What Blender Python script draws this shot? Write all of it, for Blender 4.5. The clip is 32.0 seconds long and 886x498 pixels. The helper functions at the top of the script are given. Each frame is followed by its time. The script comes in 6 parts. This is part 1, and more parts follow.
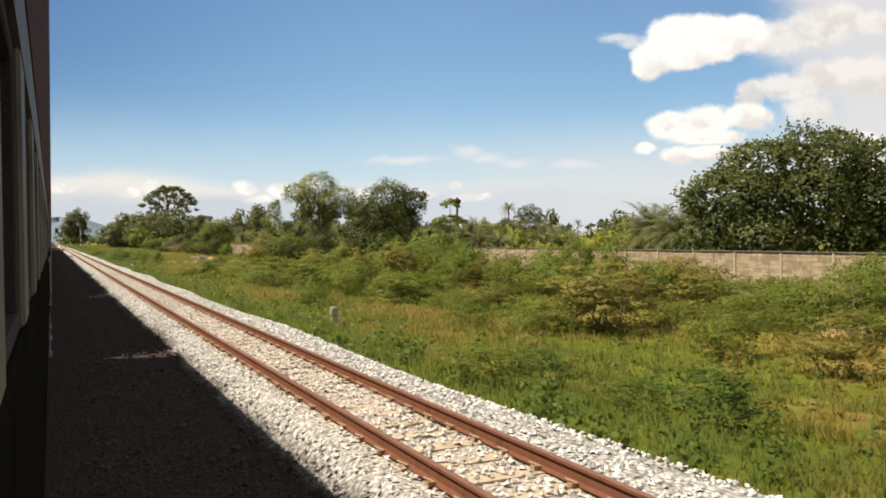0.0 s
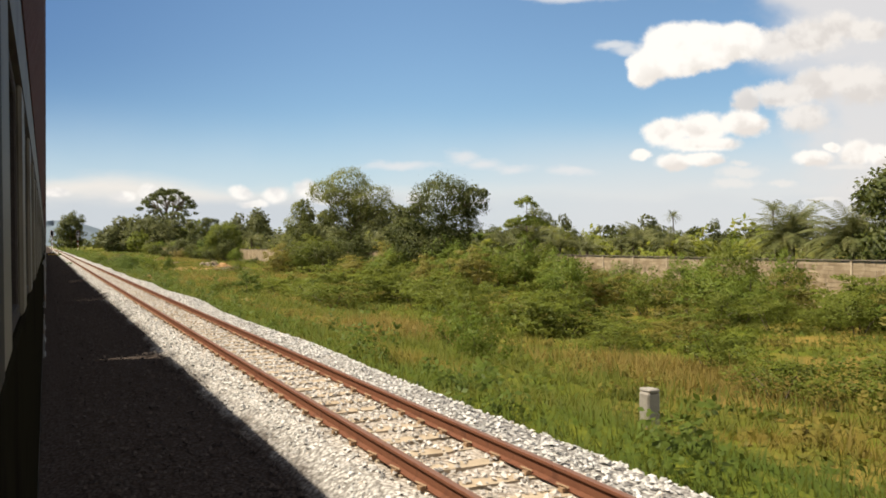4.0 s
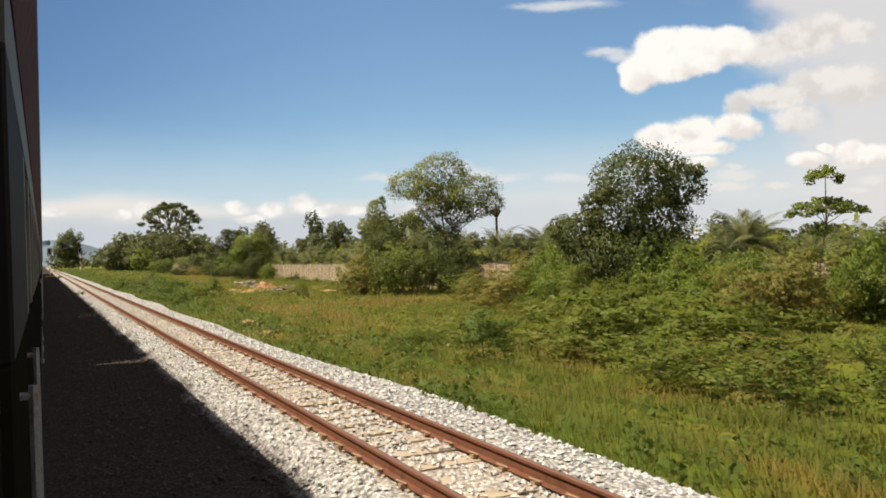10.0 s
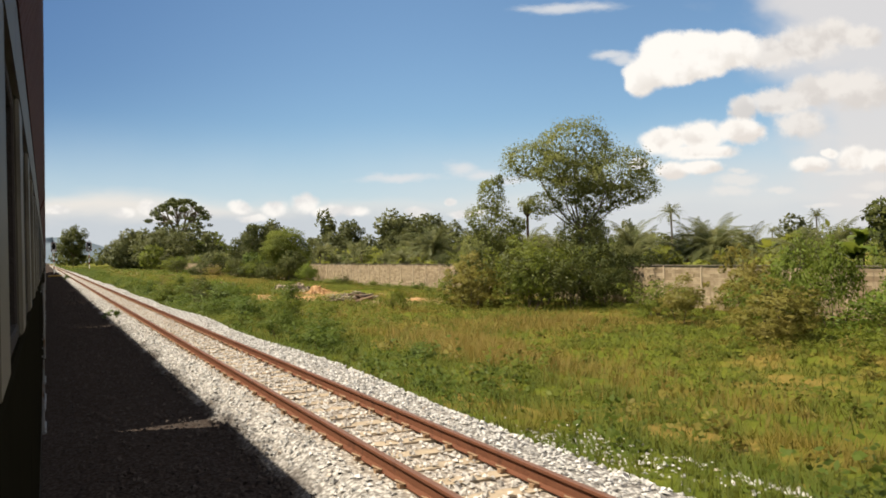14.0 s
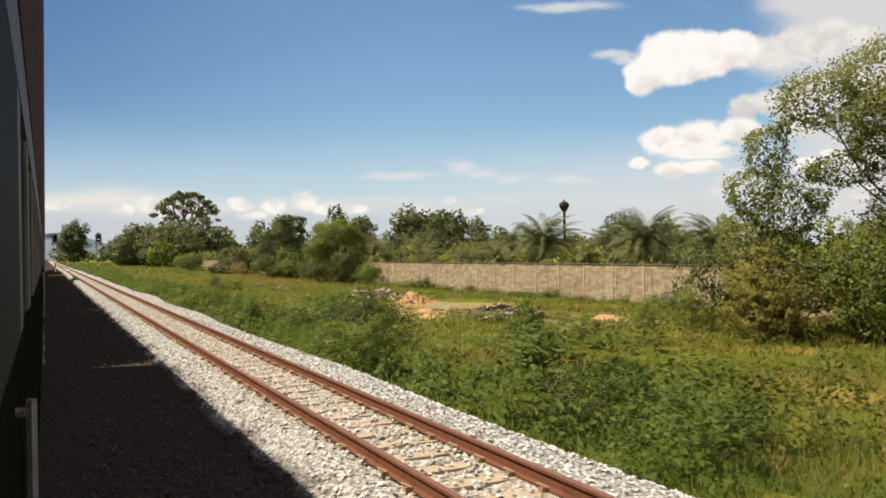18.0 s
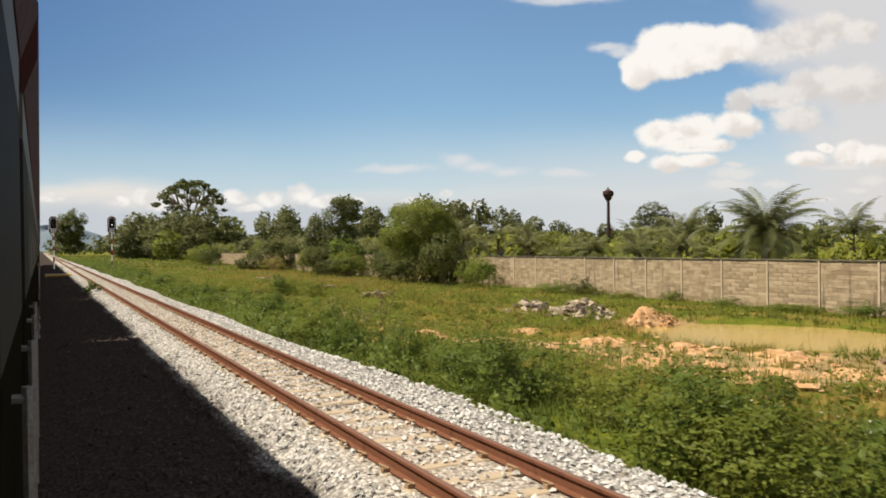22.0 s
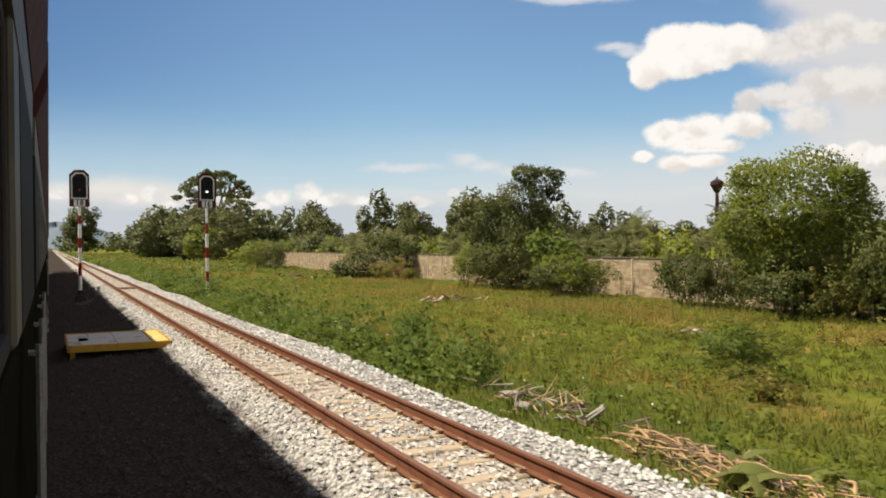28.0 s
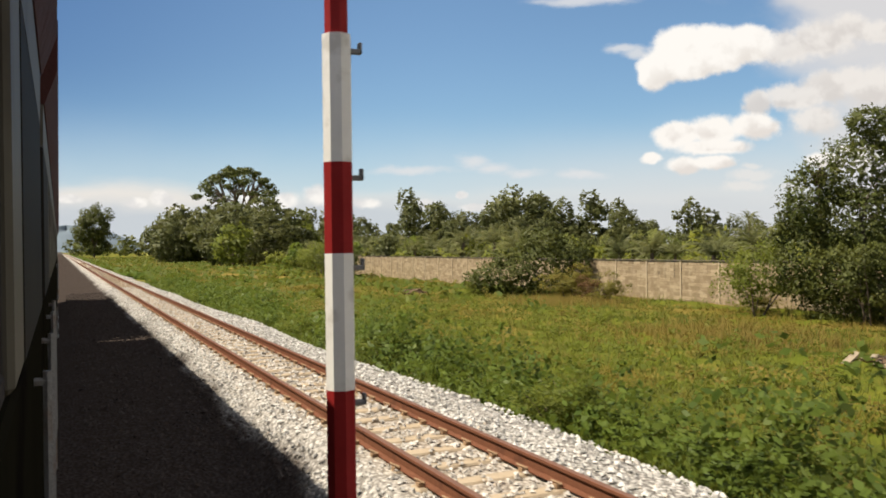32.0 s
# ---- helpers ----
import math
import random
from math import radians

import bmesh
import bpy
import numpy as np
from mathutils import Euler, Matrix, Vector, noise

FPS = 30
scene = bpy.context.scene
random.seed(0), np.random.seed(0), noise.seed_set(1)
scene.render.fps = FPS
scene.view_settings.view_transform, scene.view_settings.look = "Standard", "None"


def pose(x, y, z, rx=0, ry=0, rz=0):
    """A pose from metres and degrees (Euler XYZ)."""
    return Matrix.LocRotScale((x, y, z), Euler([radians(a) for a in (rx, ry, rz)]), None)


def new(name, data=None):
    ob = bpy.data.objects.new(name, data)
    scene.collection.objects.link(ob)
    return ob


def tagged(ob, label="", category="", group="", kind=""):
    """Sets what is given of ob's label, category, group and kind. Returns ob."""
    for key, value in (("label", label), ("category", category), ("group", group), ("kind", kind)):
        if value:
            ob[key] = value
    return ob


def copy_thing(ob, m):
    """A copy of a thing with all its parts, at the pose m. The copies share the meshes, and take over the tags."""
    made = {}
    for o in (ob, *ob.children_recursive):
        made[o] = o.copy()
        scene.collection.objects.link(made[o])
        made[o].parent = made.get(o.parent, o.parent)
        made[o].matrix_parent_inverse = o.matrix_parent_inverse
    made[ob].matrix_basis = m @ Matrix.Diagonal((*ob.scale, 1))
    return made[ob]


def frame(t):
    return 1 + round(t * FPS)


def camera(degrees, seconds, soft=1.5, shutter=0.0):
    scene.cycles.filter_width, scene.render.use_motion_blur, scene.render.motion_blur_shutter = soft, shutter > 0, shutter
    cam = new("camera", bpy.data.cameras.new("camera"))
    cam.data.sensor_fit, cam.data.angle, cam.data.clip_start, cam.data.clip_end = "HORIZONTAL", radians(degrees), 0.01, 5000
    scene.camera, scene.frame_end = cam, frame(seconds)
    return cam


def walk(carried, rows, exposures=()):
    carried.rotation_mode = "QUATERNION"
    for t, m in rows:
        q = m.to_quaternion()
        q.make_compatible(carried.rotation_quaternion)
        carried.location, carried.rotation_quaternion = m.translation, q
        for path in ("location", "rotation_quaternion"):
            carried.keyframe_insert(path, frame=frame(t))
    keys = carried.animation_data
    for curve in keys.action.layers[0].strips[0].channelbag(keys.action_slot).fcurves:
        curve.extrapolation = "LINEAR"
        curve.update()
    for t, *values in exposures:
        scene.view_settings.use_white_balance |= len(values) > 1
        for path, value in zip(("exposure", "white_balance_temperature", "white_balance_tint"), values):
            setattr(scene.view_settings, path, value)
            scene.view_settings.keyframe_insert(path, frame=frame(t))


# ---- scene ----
cam = camera(56.13, 32.0, soft=1.8, shutter=0.07)
PATH = (
    (0.0, pose(0, 0.06, 1.992, 89.12, 0.75, -25.23)),
    (0.5, pose(0, 2.34, 1.992, 89.24, 0.65, -25.27)),
    (1.0, pose(0, 4.63, 1.992, 89.38, 0.35, -25.34)),
    (1.5, pose(0, 7.02, 1.992, 89.40, 0.45, -25.35)),
    (2.0, pose(0, 9.48, 1.992, 89.30, 1.00, -25.27)),
    (2.5, pose(0, 12.08, 1.992, 89.35, 0.91, -25.49)),
    (3.0, pose(0, 14.77, 1.992, 89.49, 0.51, -25.53)),
    (3.5, pose(0, 17.60, 1.992, 89.49, 0.48, -25.53)),
    (5.5, pose(0, 29.23, 1.992, 89.57, 0.45, -25.52)),
    (6.0, pose(0, 32.54, 1.992, 89.59, 0.28, -25.46)),
    (6.5, pose(0, 35.81, 1.992, 89.71, 1.01, -25.30)),
    (7.0, pose(0, 39.10, 1.992, 90.07, 1.21, -25.38)),
    (7.5, pose(0, 42.41, 1.992, 90.06, 1.74, -25.24)),
    (8.0, pose(0, 45.71, 1.992, 90.25, 2.12, -25.66)),
    (8.5, pose(0, 48.83, 1.992, 90.22, 1.91, -25.91)),
    (9.0, pose(0, 52.29, 1.992, 90.16, 1.72, -25.77)),
    (9.5, pose(0, 55.89, 1.992, 90.04, 2.10, -25.71)),
    (10.0, pose(0, 59.50, 1.992, 90.20, 1.93, -25.73)),
    (10.5, pose(0, 63.10, 1.992, 90.21, 1.97, -25.77)),
    (11.0, pose(0, 66.74, 1.992, 90.07, 2.19, -25.71)),
    (11.5, pose(0, 70.47, 1.992, 90.05, 2.04, -25.68)),
    (12.0, pose(0, 74.29, 1.992, 90.17, 1.83, -25.69)),
    (12.5, pose(0, 78.14, 1.992, 90.11, 1.79, -25.68)),
    (13.0, pose(0, 81.93, 1.992, 90.13, 1.47, -25.64)),
    (13.5, pose(0, 85.79, 1.992, 90.31, 1.29, -25.57)),
    (15.5, pose(0, 100.91, 1.992, 90.25, 1.45, -25.48)),
    (16.0, pose(0, 105.44, 1.992, 90.22, 1.37, -25.53)),
    (16.5, pose(0, 110.04, 1.992, 90.20, 1.37, -25.45)),
    (17.0, pose(0, 114.65, 1.992, 90.13, 1.33, -25.55)),
    (17.5, pose(0, 119.29, 1.992, 90.11, 1.20, -25.59)),
    (18.0, pose(0, 123.86, 1.992, 90.18, 0.99, -25.59)),
    (18.5, pose(0, 128.31, 1.992, 90.05, 1.14, -25.62)),
    (19.0, pose(0, 132.91, 1.992, 90.17, 1.37, -25.44)),
    (19.5, pose(0, 137.59, 1.992, 90.44, 1.43, -25.64)),
    (20.0, pose(0, 142.43, 1.992, 90.16, 1.10, -25.88)),
    (20.5, pose(0, 147.23, 1.992, 90.07, 0.72, -26.00)),
    (21.0, pose(0, 152.10, 1.992, 89.95, 0.68, -26.00)),
    (21.5, pose(0, 156.95, 1.992, 89.79, 0.82, -25.91)),
    (22.0, pose(0, 161.82, 1.992, 89.69, 0.85, -25.87)),
    (22.5, pose(0, 166.85, 1.992, 89.70, 0.57, -25.85)),
    (23.0, pose(0, 171.85, 1.992, 89.55, 0.57, -25.88)),
    (23.5, pose(0, 176.86, 1.992, 89.58, 0.29, -25.87)),
    (24.0, pose(0, 181.85, 1.992, 89.47, 0.40, -25.84)),
    (24.5, pose(0, 186.94, 1.992, 89.53, 0.21, -25.89)),
    (25.0, pose(0, 192.08, 1.992, 89.25, 0.52, -25.87)),
    (25.5, pose(0, 197.27, 1.992, 89.41, 0.24, -25.83)),
    (27.5, pose(0, 217.99, 1.992, 89.72, 0.26, -25.56)),
    (28.0, pose(0, 223.64, 1.992, 89.64, 0.56, -25.38)),
    (28.5, pose(0, 229.02, 1.992, 89.70, 0.09, -25.41)),
    (29.0, pose(0, 234.22, 1.992, 89.72, 0.06, -25.32)),
    (29.5, pose(0, 239.42, 1.992, 89.67, 0.01, -25.35)),
    (30.0, pose(0, 244.68, 1.992, 89.75, -0.12, -25.23)),
    (30.5, pose(0, 249.98, 1.992, 89.75, -0.18, -25.14)),
    (31.0, pose(0, 255.25, 1.992, 89.69, 0.11, -25.01)),
    (31.5, pose(0, 260.53, 1.992, 89.64, 0.21, -24.86)),
    (32.0, pose(0, 266.12, 1.992, 89.82, 0.75, -24.81)),
)
walk(cam, PATH, ((0.0, 0.92, 6720, 10), (3.5, 0.90, 6720, 10), (6.0, 0.84, 6720, 10), (13.0, 0.83, 6720, 10), (17.0, 0.81, 6720, 10), (21.0, 0.76, 6700, 10), (25.5, 0.78, 6700, 10), (28.0, 0.80, 6700, 10), (32.0, 0.81, 6700, 10)))

# ---- world, sun, exposure ----
SUN_EL, SUN_AZ = radians(55.0), math.atan2(-0.909, 0.416)
sun_way = Vector((0.909 * math.cos(SUN_EL), -0.416 * math.cos(SUN_EL), -math.sin(SUN_EL)))
sun = new("sun", bpy.data.lights.new("sun", "SUN"))
sun.data.energy, sun.data.angle, sun.data.color = 5.0, radians(0.5), (1.0, 0.908, 0.745)
sun.rotation_euler = sun_way.to_track_quat("-Z", "Y").to_euler()
scene.view_settings.exposure = 0.74

world = bpy.data.worlds.new("sky")
scene.world = world
world.use_nodes = True


class Nodes:
    """A small helper to wire node trees."""

    def __init__(self, tree):
        self.t = tree
        tree.nodes.clear()

    def add(self, kind, **kw):
        n = self.t.nodes.new(kind)
        if "operation" in kw:
            n.operation = kw["operation"]
        if "use_clamp" in kw:
            n.use_clamp = kw["use_clamp"]
        if "data_type" in kw:
            n.data_type = kw["data_type"]
        if "blend_type" in kw:
            n.blend_type = kw["blend_type"]
        if "interpolation_type" in kw:
            n.interpolation_type = kw["interpolation_type"]
        if "sky_type" in kw:
            n.sky_type, n.sun_disc = kw["sky_type"], kw["sun_disc"]
        return n

    def link(self, a, b):
        self.t.links.new(a, b)

    def put(self, sock, v):
        if isinstance(v, bpy.types.NodeSocket):
            self.t.links.new(v, sock)
        elif v is not None:
            sock.default_value = v

    def math(self, op, a, b=None, c=None, clamp=False):
        n = self.add("ShaderNodeMath", operation=op, use_clamp=clamp)
        for i, v in enumerate((a, b, c)):
            self.put(n.inputs[i], v)
        return n.outputs[0]

    def vmath(self, op, a, b=None, out=0):
        n = self.add("ShaderNodeVectorMath", operation=op)
        self.put(n.inputs[0], a)
        if b is not None:
            self.put(n.inputs[1], b)
        return n.outputs[out]

    def mix(self, f, a, b, mode="MIX"):
        n = self.add("ShaderNodeMix", data_type="RGBA", blend_type=mode)
        self.put(n.inputs[0], f)
        self.put(n.inputs[6], a if isinstance(a, bpy.types.NodeSocket) else (*a[:3], 1))
        self.put(n.inputs[7], b if isinstance(b, bpy.types.NodeSocket) else (*b[:3], 1))
        return n.outputs[2]

    def ramp(self, v, lo, hi, a=0.0, b=1.0, smooth=True):
        n = self.add("ShaderNodeMapRange", interpolation_type="SMOOTHSTEP" if smooth else "LINEAR")
        for i, q in enumerate((v, lo, hi, a, b)):
            self.put(n.inputs[i], q)
        return n.outputs[0]

    def noise(self, vec, scale, detail=4.0, rough=0.55, out=0):
        n = self.add("ShaderNodeTexNoise")
        self.put(n.inputs["Vector"], vec)
        self.put(n.inputs["Scale"], scale)
        n.inputs["Detail"].default_value, n.inputs["Roughness"].default_value = detail, rough
        return n.outputs[out]


def build_sky():
    k = Nodes(world.node_tree)
    sky = k.add("ShaderNodeTexSky", sky_type="NISHITA", sun_disc=False)
    sky.sun_elevation, sky.sun_rotation = SUN_EL, SUN_AZ % (2 * math.pi)
    sky.air_density, sky.dust_density, sky.ozone_density = 1.0, 0.4, 1.5
    d = k.add("ShaderNodeTexCoord").outputs["Generated"]
    ahead = k.math("MAXIMUM", k.vmath("DOT_PRODUCT", d, (0.4305, 0.9026, 0.0), 1), 0.05)
    side = k.math("DIVIDE", k.vmath("DOT_PRODUCT", d, (0.9026, -0.4305, 0.0), 1), ahead)
    high = k.math("DIVIDE", k.vmath("DOT_PRODUCT", d, (0.0, 0.0, 1.0), 1), ahead)
    at = k.add("ShaderNodeCombineXYZ")
    k.link(side, at.inputs[0])
    k.link(high, at.inputs[1])
    p = at.outputs[0]
    # cumulus heaps in the right half of the sky: centre and half size, in slopes from the view axis
    head = ((0.278, 0.236, 0.041, 0.030), (0.244, 0.205, 0.024, 0.026), (0.262, 0.218, 0.030, 0.030), (0.315, 0.236, 0.046, 0.028), (0.356, 0.238, 0.040, 0.027), (0.284, 0.216, 0.036, 0.024), (0.320, 0.225, 0.040, 0.024))
    body = ((0.400, 0.233, 0.050, 0.026), (0.445, 0.242, 0.050, 0.028), (0.479, 0.256, 0.032, 0.022), (0.512, 0.249, 0.030, 0.018), (0.367, 0.165, 0.022, 0.022),
            (0.408, 0.173, 0.048, 0.021), (0.452, 0.185, 0.045, 0.023), (0.482, 0.193, 0.026, 0.018), (0.437, 0.146, 0.036, 0.022), (0.510, 0.185, 0.050, 0.030))
    puffs = ((0.270, 0.129, 0.036, 0.020), (0.314, 0.134, 0.042, 0.022), (0.363, 0.139, 0.036, 0.018), (0.314, 0.115, 0.056, 0.012), (0.240, 0.103, 0.015, 0.009),
             (0.281, 0.094, 0.028, 0.013), (0.314, 0.096, 0.032, 0.011), (0.467, 0.111, 0.013, 0.008), (0.445, 0.097, 0.030, 0.012), (0.497, 0.104, 0.027, 0.019),
             (0.530, 0.100, 0.026, 0.016))
    layers = ((0.359, 0.092, 0.015, 0.005), (0.359, 0.081, 0.036, 0.011), (0.351, 0.068, 0.040, 0.009), (0.411, 0.066, 0.022, 0.006), (0.527, 0.070, 0.024, 0.008),
              (0.508, 0.058, 0.021, 0.005), (0.489, 0.086, 0.036, 0.005), (0.459, 0.047, 0.024, 0.004))
    low = ((-0.384, 0.057, 0.017, 0.008), (-0.351, 0.062, 0.018, 0.012), (-0.242, 0.062, 0.016, 0.009), (-0.201, 0.058, 0.018, 0.011), (-0.164, 0.064, 0.019, 0.014),
           (-0.136, 0.055, 0.028, 0.009), (-0.103, 0.052, 0.020, 0.007), (-0.333, 0.049, 0.017, 0.006), (-0.227, 0.048, 0.020, 0.006), (-0.465, 0.065, 0.022, 0.006),
           (-0.030, 0.050, 0.018, 0.008), (0.012, 0.062, 0.008, 0.006), (0.030, 0.046, 0.024, 0.006))
    wisps = ((0.023, 0.101, 0.025, 0.012), (0.050, 0.093, 0.028, 0.008), (0.086, 0.087, 0.036, 0.007), (0.154, 0.084, 0.034, 0.007),
             (0.156, 0.292, 0.085, 0.009), (0.208, 0.235, 0.032, 0.007), (0.228, 0.229, 0.022, 0.010), (-0.05, 0.092, 0.07, 0.007))
    swirl = k.vmath("SUBTRACT", k.noise(p, 24.0, 3.0, 0.5, 1), (0.5, 0.5, 0.5))
    curl = k.vmath("SUBTRACT", k.noise(p, 70.0, 3.0, 0.55, 1), (0.5, 0.5, 0.5))
    soft = k.vmath("ADD", k.vmath("ADD", p, k.vmath("MULTIPLY", swirl, (0.018, 0.011, 0.0))), k.vmath("MULTIPLY", curl, (0.008, 0.005, 0.0)))
    fine = k.math("SUBTRACT", k.noise(p, 110.0, 4.0, 0.6), 0.5)

    def blobs(rows, lean=False, of=soft):
        """How far inside the heap, and how far up its sunny side."""
        best, lift = None, None
        for x, y, w, h in rows:
            q = k.vmath("MULTIPLY", k.vmath("SUBTRACT", of, (x, y, 0)), (1 / w, 1 / h, 0))
            v = k.math("SUBTRACT", 1.0, k.vmath("LENGTH", q, None, 1))
            best = v if best is None else k.math("SMOOTH_MAX", best, v, 0.22)
            if lean:
                g = k.math("ADD", v, k.vmath("DOT_PRODUCT", q, (-0.35, 0.60, 0.0), 1))
                lift = g if lift is None else k.math("SMOOTH_MAX", lift, g, 0.25)
        return (best, lift) if lean else best

    up = k.math("MAXIMUM", k.vmath("DOT_PRODUCT", d, (0, 0, 1), 1), 0.0)
    # clear blue, paler to the horizon
    haze = k.math("MULTIPLY", k.ramp(k.math("ADD", up, k.math("MULTIPLY", k.math("SUBTRACT", k.noise(p, 5.0, 4.0), 0.5), 0.04)), 0.0, 0.17, 1.0, 0.0), 0.80)
    blue = k.vmath("MULTIPLY", sky.outputs[0], (0.82 * SKY, 0.985 * SKY, 1.08 * SKY))
    blue = k.vmath("MULTIPLY", blue, k.mix(k.math("MULTIPLY", k.ramp(side, -0.62, 0.04, 1.0, 0.0), k.ramp(high, 0.03, 0.24, 0.35, 1.0)), (1.0, 1.0, 1.0), (0.46, 0.53, 0.64)))
    c = k.mix(haze, blue, (0.64, 0.705, 0.79))
    c = k.mix(k.math("MULTIPLY", k.math("MULTIPLY", k.ramp(up, 0.03, 0.15, 1.0, 0.0), k.ramp(side, -0.15, 0.28)), 0.75), c, (0.67, 0.68, 0.70))
    # cream bank over the grey base of the far clouds, to the left
    edge = k.math("ADD", high, k.math("MULTIPLY", k.math("SUBTRACT", k.noise(k.vmath("MULTIPLY", p, (1.0, 3.0, 0)), 9.0, 4.0, 0.5), 0.5), 0.035))
    rise = k.ramp(side, -0.40, -0.16, 0.0, 0.020)
    bank = k.math("MULTIPLY", k.ramp(k.math("ADD", edge, rise), 0.066, 0.092, 1.0, 0.0), k.ramp(side, -0.2, 0.25, 0.9, 0.25))
    tint = k.mix(k.ramp(edge, 0.040, 0.068), (0.55, 0.595, 0.65), (0.80, 0.765, 0.725))
    c = k.mix(bank, c, tint)
    # thin veil to the right, torn into blue windows
    rag = k.math("MULTIPLY", k.math("SUBTRACT", k.noise(k.vmath("ADD", k.vmath("MULTIPLY", p, (1.0, 1.5, 0)), (3.1, 1.7, 0)), 8.0, 4.0, 0.5), 0.5), 0.30)
    veil = k.math("MULTIPLY", k.ramp(k.math("ADD", k.math("ADD", side, rag), k.math("MULTIPLY", high, 0.35)), 0.42, 0.56), 0.90)
    c = k.mix(veil, c, (0.70, 0.69, 0.695))
    wisp = k.math("MULTIPLY", k.ramp(k.math("ADD", blobs(wisps), k.math("MULTIPLY", k.math("SUBTRACT", k.noise(k.vmath("MULTIPLY", p, (1.0, 3.5, 0)), 16.0, 5.0, 0.6), 0.5), 1.6)), -0.10, 0.95), 0.80)
    c = k.mix(wisp, c, (0.72, 0.735, 0.76))
    thin = k.math("MULTIPLY", k.ramp(k.math("ADD", blobs(layers), k.math("MULTIPLY", fine, 0.7)), -0.05, 0.7), 0.65)
    c = k.mix(thin, c, (0.80, 0.775, 0.75))
    tone = k.ramp(k.noise(k.vmath("ADD", p, (0.004, -0.006, 0)), 34.0, 4.0, 0.5), 0.35, 0.62)
    lowm = k.ramp(k.math("ADD", blobs(low), k.math("MULTIPLY", fine, 0.5)), -0.12, 0.5)
    c = k.mix(k.math("MULTIPLY", lowm, 0.92), c, k.mix(tone, (0.72, 0.715, 0.72), (0.93, 0.91, 0.88)))
    # the tan bodies trail away from the bright heads
    inner, rim = blobs(body, True)
    lit = k.ramp(k.math("ADD", k.math("SUBTRACT", rim, inner), k.math("MULTIPLY", k.math("SUBTRACT", tone, 0.5), 0.7)), -0.5, 0.5)
    c = k.mix(k.math("MULTIPLY", k.ramp(k.math("ADD", inner, k.math("MULTIPLY", fine, 0.5)), -0.02, 0.50), 0.92), c, k.mix(lit, (0.665, 0.635, 0.615), (0.82, 0.79, 0.76)))
    inner, rim = blobs(puffs, True)
    lit = k.ramp(k.math("ADD", k.math("SUBTRACT", rim, inner), k.math("MULTIPLY", k.math("SUBTRACT", tone, 0.5), 0.6)), -0.55, 0.25)
    c = k.mix(k.ramp(k.math("ADD", inner, k.math("MULTIPLY", fine, 0.35)), 0.0, 0.42), c, k.mix(lit, (0.74, 0.70, 0.67), (0.93, 0.905, 0.87)))
    inner, rim = blobs(head, True)
    lit = k.ramp(k.math("ADD", k.math("SUBTRACT", rim, inner), k.math("MULTIPLY", k.math("SUBTRACT", tone, 0.5), 0.5)), -0.75, 0.10)
    c = k.mix(k.ramp(k.math("ADD", inner, k.math("MULTIPLY", fine, 0.25)), 0.0, 0.30), c, k.mix(lit, (0.76, 0.725, 0.69), (0.94, 0.92, 0.89)))
    bg = k.add("ShaderNodeBackground")
    k.link(c, bg.inputs[0])
    bg.inputs[1].default_value = 0.60
    out = k.add("ShaderNodeOutputWorld")
    k.link(bg.outputs[0], out.inputs[0])


SKY = 0.11
build_sky()


# ---- materials ----
def material(name, build, rough=0.8, metal=0.0, bump=None, gloss=0.06):
    """build(k, here) gives the colour socket or a tuple, here being the object's own coordinates in metres."""
    m = bpy.data.materials.new(name)
    m.use_nodes = True
    k = Nodes(m.node_tree)
    here = k.add("ShaderNodeTexCoord").outputs["Object"]
    b = k.add("ShaderNodeBsdfPrincipled")
    col = build(k, here)
    extra = None
    if isinstance(col, tuple) and len(col) == 2 and not isinstance(col[0], float):
        col, extra = col
    k.put(b.inputs["Base Color"], col if isinstance(col, bpy.types.NodeSocket) else (*col[:3], 1))
    k.put(b.inputs["Roughness"], rough)
    b.inputs["Metallic"].default_value = metal
    b.inputs["Specular IOR Level"].default_value = gloss
    if extra is not None:
        n = k.add("ShaderNodeBump")
        n.inputs["Strength"].default_value, n.inputs["Distance"].default_value = bump or (0.5, 0.02)
        k.put(n.inputs["Height"], extra)
        k.link(n.outputs[0], b.inputs["Normal"])
    o = k.add("ShaderNodeOutputMaterial")
    k.link(b.outputs[0], o.inputs[0])
    return m


